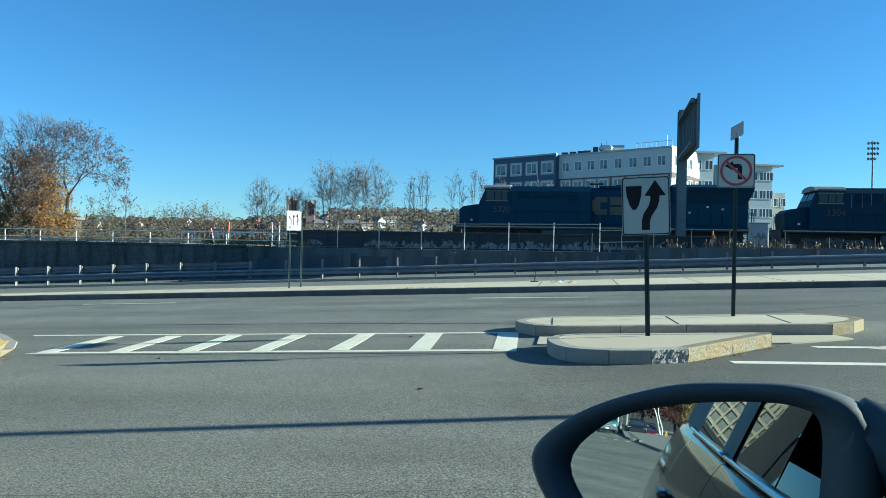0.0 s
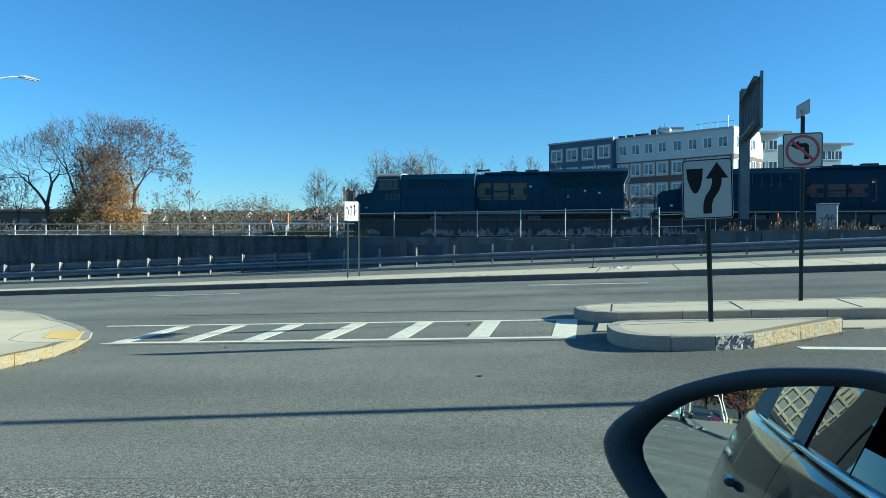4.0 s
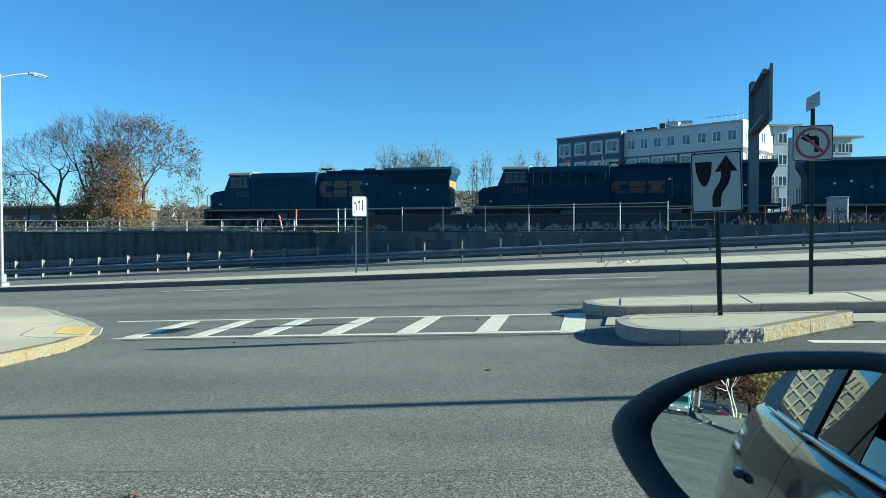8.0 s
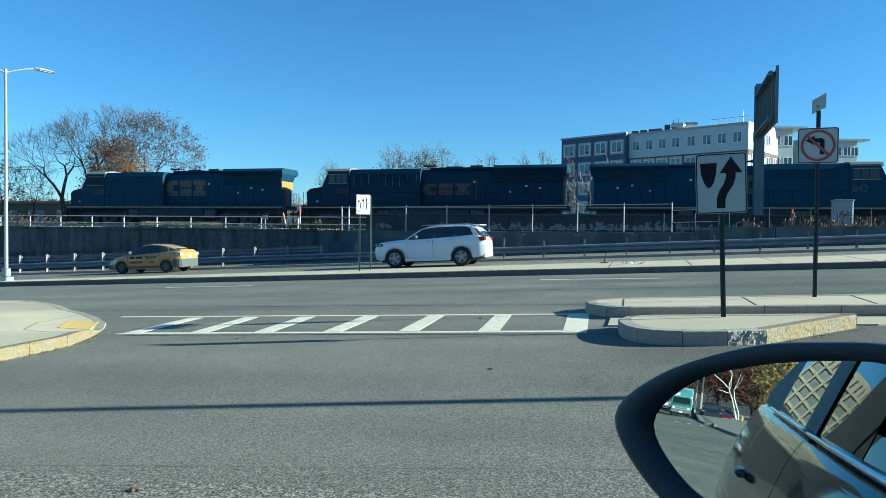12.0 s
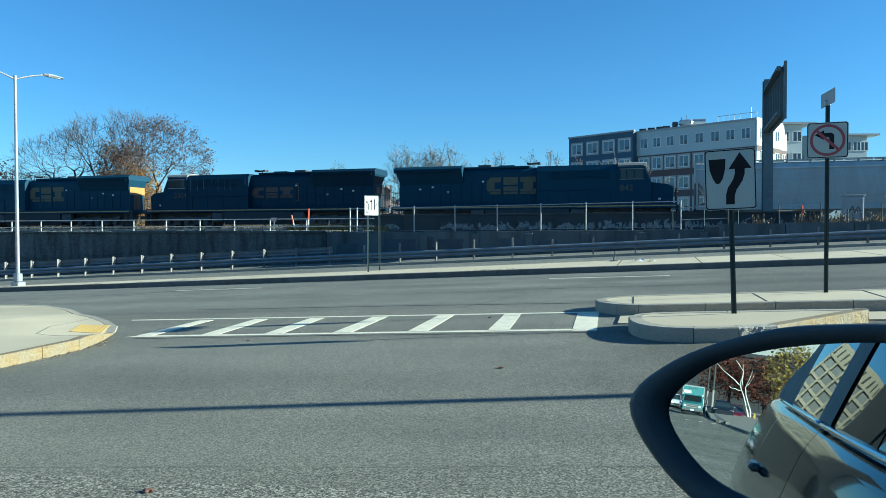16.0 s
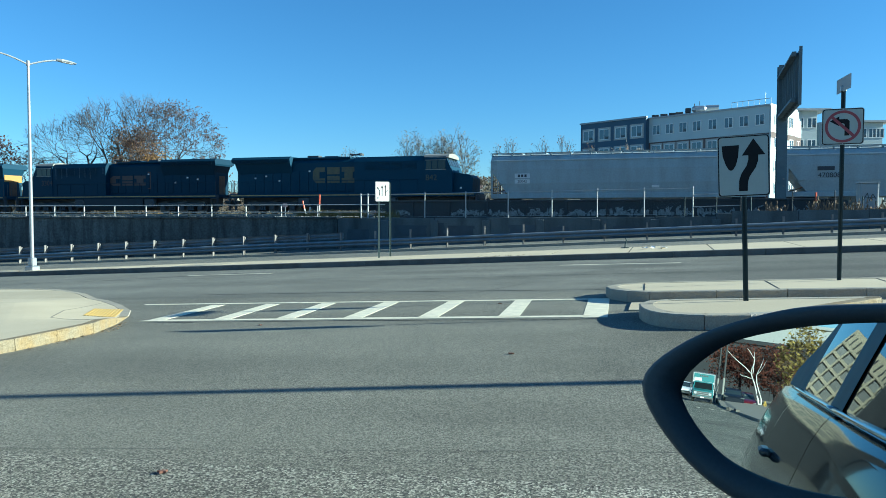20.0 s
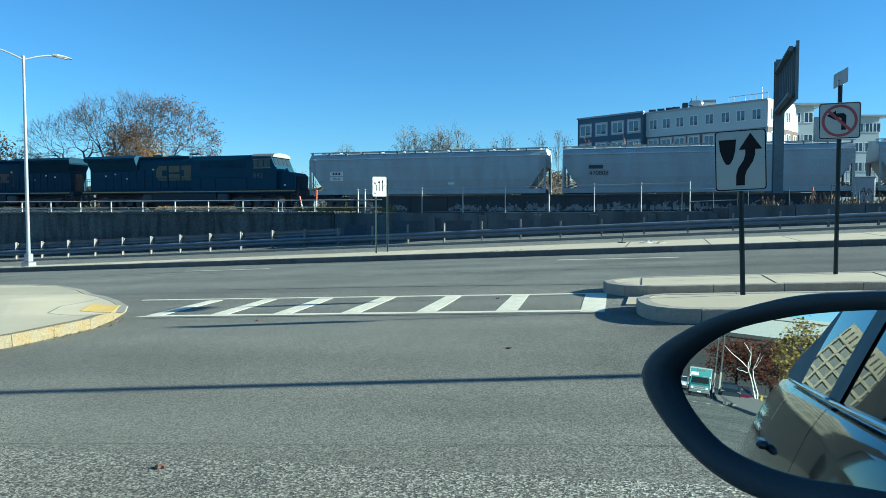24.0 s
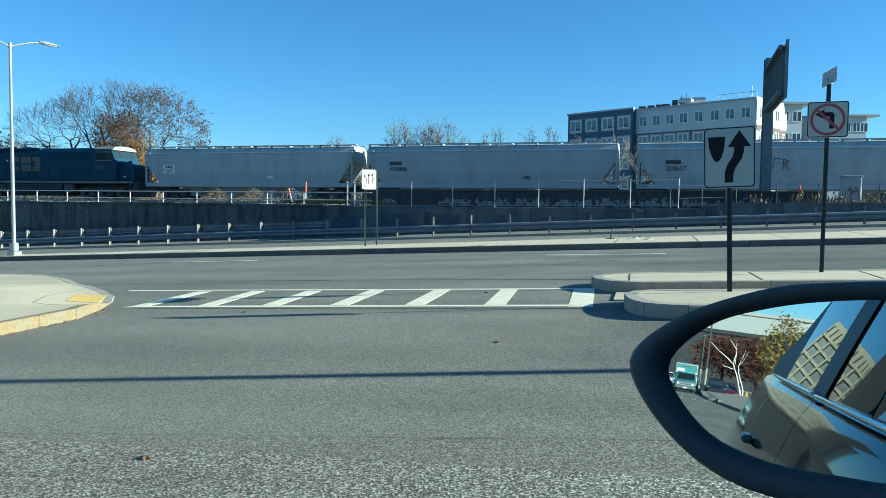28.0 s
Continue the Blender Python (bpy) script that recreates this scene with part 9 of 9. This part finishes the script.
TAXI = dict(rim=STEEL_RIM, length=4.46, front_axle=0.92, rear_axle=3.62, wheel=0.315, half_width=0.87, spokes=5, tail=0.92,
            low=[(0, 0.28, 0.52, 0.62), (0.12, 0.22, 0.66, 0.74), (0.5, 0.2, 0.80, 0.84), (1.1, 0.2, 0.95, 0.87), (1.9, 0.2, 0.98, 0.87), (3.4, 0.2, 1.06, 0.87), (4.1, 0.24, 1.10, 0.85), (4.36, 0.3, 1.08, 0.80), (4.46, 0.42, 0.98, 0.74)],
            high=[(0.85, 0.92, 0.70, 0.55), (1.5, 1.24, 0.78, 0.60), (2.1, 1.44, 0.80, 0.60), (2.6, 1.49, 0.80, 0.60), (3.2, 1.44, 0.80, 0.60), (3.8, 1.30, 0.78, 0.58), (4.25, 1.14, 0.74, 0.55)],
            roof=(1.9, 4.1), pillars=[(1.0, 2.05, 0.07), (2.55, 2.5, 0.07), (3.75, 3.55, 0.16)], handles=(2.25, 3.15), seams=(1.35, 2.45, 3.3), bumper_depth=0.42, tail_lens=mat("clear_tail_lens", (0.42, 0.36, 0.33), 0.2, vary=0.05, bump=0))
SUV = dict(length=4.82, front_axle=0.93, rear_axle=3.84, wheel=0.385, half_width=0.95, spokes=5, tail=1.10, clad=True,
           low=[(0, 0.42, 0.88, 0.76), (0.06, 0.36, 0.98, 0.83), (0.2, 0.32, 1.05, 0.90), (0.5, 0.30, 1.09, 0.94), (1.4, 0.30, 1.16, 0.95), (2.4, 0.30, 1.19, 0.95), (3.6, 0.30, 1.25, 0.95), (4.3, 0.32, 1.28, 0.94), (4.6, 0.36, 1.27, 0.91), (4.76, 0.42, 1.20, 0.86), (4.82, 0.5, 1.05, 0.82)],
           high=[(1.25, 1.15, 0.78, 0.62), (1.6, 1.36, 0.84, 0.65), (2.05, 1.60, 0.86, 0.69), (2.3, 1.67, 0.86, 0.70), (2.9, 1.71, 0.87, 0.71), (3.8, 1.70, 0.86, 0.70), (4.25, 1.67, 0.85, 0.69), (4.5, 1.56, 0.83, 0.67), (4.76, 1.24, 0.82, 0.66)],
           roof=(1.95, 4.62), pillars=[(1.34, 2.06, 0.10), (2.66, 2.70, 0.07), (3.58, 3.56, 0.06), (4.40, 4.12, 0.34)], handles=(2.4, 3.4), seams=(1.5, 2.62, 3.55), bumper=None)
SUV["bumper"] = WHITE_PAINT
DARK = dict(SUV, length=4.75, high=[(1.2, 1.1, 0.78, 0.62), (1.75, 1.42, 0.84, 0.66), (2.3, 1.64, 0.86, 0.70), (3.0, 1.68, 0.87, 0.71), (4.0, 1.65, 0.86, 0.70), (4.4, 1.52, 0.84, 0.68), (4.68, 1.2, 0.82, 0.66)], roof=(2.05, 4.5), bumper=ALLOY, clad=False)


def smaller(spec, k):
    """The same car at another size."""
    grow_by = lambda v: v * k if isinstance(v, float) else [grow_by(e) for e in v] if isinstance(v, list) else tuple(grow_by(e) for e in v) if isinstance(v, tuple) else v
    return {key: grow_by(v) for key, v in spec.items()}


TK = 0.92
taxi = vehicle("taxi", "yellow hatchback taxi with black lettering on its doors", "taxi", smaller(TAXI, TK), TAXI_YELLOW)
for s in (-1, 1):
    rot = pose(0, 0, 0, 90, 0, 0) if s < 0 else pose(0, 0, 0, 90, 0, 180)
    for words, x, z, size in (("YELLOW", 0.55, 0.80, 0.17), ("CAB", 0.55, 0.56, 0.17)):
        text_part("door_lettering", words, size * TK, SIGN_BLACK, taxi, Matrix.Translation((x * TK, s * 0.882 * TK, z * TK)) @ rot, "black lettering")
    text_part("door_lettering", "WORCESTER", 0.135 * TK, SIGN_BLACK, taxi, Matrix.Translation((-0.36 * TK, s * 0.882 * TK, 0.56 * TK)) @ rot, "black lettering")
    bm = bmesh.new()
    for k in range(8):
        if k != 3:
            box(bm, -0.66 + k * 0.085, -0.605 + k * 0.085, s * 0.81 - 0.008, s * 0.81 + 0.008, 0.70, 0.79)
    part("lettering_bars", bm, SIGN_BLACK, taxi)
bm = bmesh.new()
rbox(bm, 1.70, 1.95, -0.55, 0.55, 1.03, 1.07, 0.015)
part("spoiler", bm, TAXI_YELLOW, taxi)
suv = vehicle("white_suv", "white sport utility car with alloy wheels and red tail lamps", "car", smaller(SUV, 0.965), WHITE_PAINT)
bm = bmesh.new()
rbox(bm, 1.80, 2.14, -0.6, 0.6, 1.60, 1.645, 0.015)
part("spoiler", bm, WHITE_PAINT, suv)
for s in (-0.62, 0.62):
    bm = bmesh.new()
    pipe(bm, [(-0.35, s, 1.665), (-0.2, s, 1.69), (1.55, s, 1.685), (1.7, s, 1.66)], 0.014, 6)
    part("roof_rail", bm, ALLOY, suv)
bm = bmesh.new()
prism(bm, [(1.30, 1.67), (1.55, 1.67), (1.53, 1.735), (1.46, 1.74)], -0.03, 0.03)
part("roof_aerial", bm, BLACK_PLASTIC, suv)
dark_suv = vehicle("dark_suv", "dark sport utility car with silver rear bumper", "car", smaller(DARK, 0.9), DARK_PAINT)

# parked cars and a box truck on the street behind
px, py = at_bearing(218.4, 80)
red_car = vehicle("parked_red_car", "dark red car with lit tail lamps at the kerb", "car", TAXI, RED_PAINT, False)
red_car.matrix_basis = pose(px, py, lay(px, py), 0, 0, 215 + 0)
for s in (-1, 1):
    bm = bmesh.new()
    rbox(bm, 2.2, 2.26, s * 0.62 - 0.16, s * 0.62 + 0.16, 0.84, 1.0, 0.02)
    part("lit_lamp", bm, BRAKE_GLOW, red_car, "glowing red tail lamp")
px, py = at_bearing(217.5, 78)
dk = vehicle("parked_dark_car", "dark parked sport utility car at the kerb", "car", DARK, DARK_PAINT, False)
dk.matrix_basis = pose(px, py, lay(px, py), 0, 0, 215)
px, py = at_bearing(214.3, 96)
wc = vehicle("distant_white_car", "white car waiting beside the truck", "car", TAXI, WHITE_PAINT, False)
wc.matrix_basis = pose(px, py, lay(px, py), 0, 0, 215)


def box_truck():
    px, py = at_bearing(215.42, 76)
    ob = thing("box_truck", "teal and white box truck waiting in the street", "truck", pose(px, py, lay(px, py), 0, 0, 216))
    # its front looks to -x, towards the car
    bm = bmesh.new()
    rbox(bm, 1.2, 5.6, -1.02, 1.02, 0.70, 2.74, 0.04)
    part("cargo_box", bm, WHITE_PAINT, ob, "white cargo box")
    for x0, x1, y0, y1, z0, z1 in ((1.17, 1.23, -1.04, -0.97, 1.7, 2.76), (1.17, 1.23, 0.97, 1.04, 1.7, 2.76), (1.17, 1.23, -0.97, 0.97, 2.69, 2.76)):
        bm = bmesh.new()
        rbox(bm, x0, x1, y0, y1, z0, z1, 0.01)
        part("corner_rail", bm, ALLOY, ob, "bare metal corner rail")
    bm = bmesh.new()
    rbox(bm, 1.16, 1.198, -0.95, 0.95, 1.95, 2.67, 0.015)
    part("front_board", bm, TEAL_PAINT, ob, "teal board above the cab")
    for k in range(5):
        bm = bmesh.new()
        box(bm, 1.148, 1.163, -0.42 + k * 0.17, -0.31 + k * 0.17, 2.42, 2.55)
        part("lettering_bar", bm, LOGO_O, ob)
    bm = bmesh.new()
    prism(bm, [(1.15, 1.99), (1.147, 2.2), (1.145, 2.3), (1.15, 2.05)], -0.9, -0.2)
    part("board_stripe", bm, WHITE_MARK, ob)
    # bonnet, cab and roof
    bm = bmesh.new()
    loft(bm, [[(x, y, z) for y, z in ((-w, 0.52), (w, 0.52), (w, zt - 0.08), (w - 0.1, zt), (-w + 0.1, zt), (-w, zt - 0.08))] for x, w, zt in ((-0.95, 0.86, 1.02), (-0.88, 0.92, 1.12), (-0.3, 0.96, 1.22), (0.1, 0.97, 1.26), (1.16, 0.97, 1.28))])
    cabp = part("cab", bm, TEAL_PAINT, ob, "teal cab with a short bonnet", crease=40)
    bm = bmesh.new()
    loft(bm, [[(x, y, z) for x, y in ((x0, -w), (x0, w), (1.14, w), (1.14, -w))] for x0, w, z in ((0.10, 0.95, 1.24), (0.22, 0.93, 1.45), (0.52, 0.86, 1.86), (0.66, 0.82, 1.93))])
    part("upper_cab", bm, TEAL_PAINT, cabp, crease=40)
    bm = bmesh.new()
    loft(bm, [[(0.085, -0.84, 1.28), (0.085, 0.84, 1.28), (0.47, 0.77, 1.84), (0.47, -0.77, 1.84)], [(0.115, -0.84, 1.28), (0.115, 0.84, 1.28), (0.50, 0.77, 1.84), (0.50, -0.77, 1.84)]])
    part("windscreen", bm, CAR_GLASS, cabp)
    for s in (-1, 1):
        bm = bmesh.new()
        prism(bm, [(0.32, 1.32), (0.92, 1.32), (0.92, 1.82), (0.60, 1.82)], *sorted((s * 0.89, s * 0.965)))
        part("side_window", bm, CAR_GLASS, cabp)
        bm = bmesh.new()
        tube(bm, (0.2, s * 0.93, 1.4), (0.12, s * 1.10, 1.42), 0.015, seg=6)
        rbox(bm, 0.08, 0.14, s * 1.13 - 0.07, s * 1.13 + 0.07, 1.26, 1.6, 0.02)
        part("door_mirror", bm, BLACK_PLASTIC, cabp)
    # dark grille with two bright bars between square lamps
    bm = bmesh.new()
    rbox(bm, -0.985, -0.94, -0.84, 0.84, 0.66, 1.06, 0.02)
    grille = part("grille", bm, BLACK_PLASTIC, cabp, "black grille")
    for z in (0.76, 0.93):
        bm = bmesh.new()
        rbox(bm, -1.0, -0.97, -0.5, 0.5, z - 0.025, z + 0.025, 0.008)
        part("grille_bar", bm, ALLOY, grille)
    for s in (-1, 1):
        bm = bmesh.new()
        rbox(bm, -1.0, -0.95, s * 0.67 - 0.13, s * 0.67 + 0.13, 0.76, 0.99, 0.02)
        part("head_lamp", bm, HEAD_LAMP, cabp)
    bm = bmesh.new()
    rbox(bm, -1.12, -0.92, -0.96, 0.96, 0.42, 0.62, 0.04)
    part("bumper", bm, BLACK_PLASTIC, ob)
    bm = bmesh.new()
    box(bm, -1.132, -1.118, -0.16, 0.16, 0.46, 0.58)
    part("number_plate", bm, WHITE_MARK, ob)
    for x in (-0.25, 4.3):
        for s in (-1, 1):
            bm = bmesh.new()
            disc(bm, (x, s * 0.84, 0.38), "y", 0.38, 0.24, 20)
            wh = part("wheel", bm, RUBBER, ob)
            bm = bmesh.new()
            disc(bm, (x, s * 0.97, 0.38), "y", 0.19, 0.03, 12)
            part("rim", bm, ALLOY, wh)
    return ob


box_truck()
POLE_PALE = mat("weathered_pale_pole", (0.30, 0.29, 0.26), 0.85, vary=0.15, scale=1.2, second=(0.16, 0.15, 0.13))
for az, dist, tall in ((216.78, 77, 7.0), (216.42, 84, 6.2)):
    px, py = at_bearing(az, dist)
    ob = thing("utility_pole", "pale weathered pole at the kerb behind", "pole", pose(px, py, lay(px, py)), group="poles behind")
    bm = bmesh.new()
    tube(bm, (0, 0, -0.1), (0, 0, 2.6), 0.105, 0.10, 10)
    part("shaft", bm, POLE_PALE, ob, "pale weathered foot")
    bm = bmesh.new()
    tube(bm, (0, 0, 2.6), (0, 0, tall), 0.10, 0.08, 10)
    part("upper_shaft", bm, POST_RUST, ob)
    bm = bmesh.new()
    tube(bm, (0, 0, tall), (0, 0, tall + 0.08), 0.10, 0.05, 10)
    part("cap", bm, GALV, ob)
# worn bars of a crossing, and broken kerb stones at the corner
for x, y in ((-42.1, -29.5), (-41.65, -30.2), (-41.1, -30.75)):
    d, n = Vector((math.cos(radians(216)), math.sin(radians(216)))), Vector((-math.sin(radians(216)), math.cos(radians(216))))
    c = Vector((x, y))
    marking("crossing_bar", [c - d * 0.7 - n * 0.14, c + d * 0.7 - n * 0.14, c + d * 0.7 + n * 0.14, c - d * 0.7 + n * 0.14])
for x, y, w, h, turn in ((-38.0, -29.3, 0.5, 0.16, 20), (-38.6, -29.2, 0.34, 0.2, 70)):
    ob = thing("kerb_block", "broken granite kerb stone lying on the pavement", "kerb stone", pose(x, y, lay(x, y) + 0.14, 0, 0, turn), group="broken kerb stones")
    bm = bmesh.new()
    loft(bm, [[(-w / 2, -0.12, 0), (w / 2, -0.15, 0), (w / 2 - 0.03, -0.1, h), (-w / 2 + 0.06, -0.09, h * 0.8)], [(-w / 2 + 0.02, 0.14, 0), (w / 2 - 0.04, 0.12, 0), (w / 2 - 0.07, 0.1, h * 0.85), (-w / 2 + 0.09, 0.11, h)]])
    part("block", bm, OLD_KERB, ob)

TAXI_Y, SUV_Y, DARK_Y = 31.0, 29.5, 30.6


def cruise(y, t0, x0, speed, start, end):
    """Rows of a car that drives to the left at an even speed while it can be seen, and waits before and after."""
    at = lambda t: x0 - speed * (t - t0)
    rows = []
    for t in (0.0, start, end, 28.0):
        x = at(min(max(t, start), end))
        rows.append((t, x))
    return rows


def road_pose(x, y):
    tilt = math.degrees(math.atan(0.049)) if -70 < x < 60 else 0.0
    return pose(x, y, lay(x, y) + 0.004, 0, -tilt, 0)


CARS = [(taxi, TAXI_Y, 11.0, -7.75, 15.3, 8.0, 14.2), (suv, SUV_Y, 12.0, -8.3, 14.85, 8.6, 15.6), (dark_suv, DARK_Y, 23.5, -27.95, 17.8, 19.6, 25.2)]


# ---- stone chips that stand proud of the worn asphalt ----
GRIT = mat("asphalt_stone_chips", (0.20, 0.187, 0.145), 0.8, vary=0.1, scale=3, per_island=0.55, bump=0.0)
gen = np.random.default_rng(6)
spots = []
for x0, x1, y0, y1, dense, size in ((-4.6, 2.2, 2.3, 4.4, 1900, 0.0052), (-5.2, 2.6, 4.4, 5.6, 1400, 0.0052), (-7.0, 3.2, 5.6, 9.2, 140, 0.0055)):
    count = int((x1 - x0) * (y1 - y0) * dense)
    spots.append(np.column_stack([gen.uniform(x0, x1, count), gen.uniform(y0, y1, count), gen.uniform(0.5, 1.5, count) * size]))
spots = np.concatenate(spots)
# the mat beyond the paving seam is finer: fewer chips stand out there
beyond = (spots[:, 1] > 3.87 + 0.125 * (spots[:, 0] + 1.76)) & (spots[:, 1] < 5.6)
spots = spots[~(beyond & (gen.random(len(spots)) < 0.25))]
turn = gen.uniform(0, math.pi, len(spots))
verts = np.zeros((len(spots), 5, 3))
for k in range(4):
    reach = spots[:, 2] * gen.uniform(0.7, 1.3, len(spots))
    verts[:, k, 0] = spots[:, 0] + reach * np.cos(turn + k * math.pi / 2)
    verts[:, k, 1] = spots[:, 1] + reach * np.sin(turn + k * math.pi / 2)
verts[:, 4, 0] = spots[:, 0] + spots[:, 2] * gen.uniform(-0.3, 0.3, len(spots))
verts[:, 4, 1] = spots[:, 1] + spots[:, 2] * gen.uniform(-0.3, 0.3, len(spots))
verts[:, :, 2] = 0.049 * verts[:, :, 0] + 0.010 * verts[:, :, 1] - 0.001
verts[:, 4, 2] += 0.001 + spots[:, 2] * gen.uniform(0.35, 0.8, len(spots))
corner = np.arange(len(spots))[:, None, None] * 5 + np.array([[0, 1, 4], [1, 2, 4], [2, 3, 4], [3, 0, 4]])[None]
me = bpy.data.meshes.new("stone_chips")
me.from_pydata(verts.reshape(-1, 3).tolist(), [], corner.reshape(-1, 3).tolist())
me.materials.append(GRIT)
tagged(new("stone_chips", me), "pale stone chips worn proud of the coarse asphalt", "stone chips", "", "stuff")
for ob, y, t0, x0, speed, start, end in CARS:
    ob.matrix_basis = road_pose(cruise(y, t0, x0, speed, start, end)[0][1], y)


# ---- all that moves ----
def motions():
    for ob, off, turn in CONSIST:
        walk(ob, [(t, pose(s + off, TRACK_Y, RAIL_Z, 0, 0, turn)) for t, s in TRAIN])
    for w, r in AXLES:
        base = w.matrix_basis.copy()
        rows, t = [], 0.0
        back = 1 if w.parent is not loco_c else -1
        while t < 28.01:
            s = np.interp(t, [a for a, b in TRAIN], [b for a, b in TRAIN])
            rows.append((t, base @ pose(0, 0, 0, 0, back * math.degrees((s - TRAIN[0][1]) / r), 0)))
            t += 0.14 if t < 27.9 else 0.1
        walk(w, rows + [(28.0, rows[-1][1])])
    spans = {ob: (y, t0, x0, speed, start, end) for ob, y, t0, x0, speed, start, end in CARS}
    for ob, (y, t0, x0, speed, start, end) in spans.items():
        rows = cruise(y, t0, x0, speed, start, end)
        keys = [(0.0, road_pose(rows[0][1], y))]
        n = 24
        for k in range(n + 1):
            t = start + (end - start) * k / n
            keys.append((t, road_pose(x0 - speed * (t - t0), y)))
        keys.append((28.0, road_pose(rows[-1][1], y)))
        walk(ob, keys)
    for wh, ob, m, r, side in TURNING:
        y, t0, x0, speed, start, end = spans[ob]
        rows, f = [(0.0, m)], round(start * FPS)
        while f <= round(end * FPS):
            t = f / FPS
            rows.append((t, m @ pose(0, 0, 0, 0, -side * math.degrees(speed * (t - start) / r), 0)))
            f += 1
        walk(wh, rows + [(28.0, rows[-1][1])])


motions()
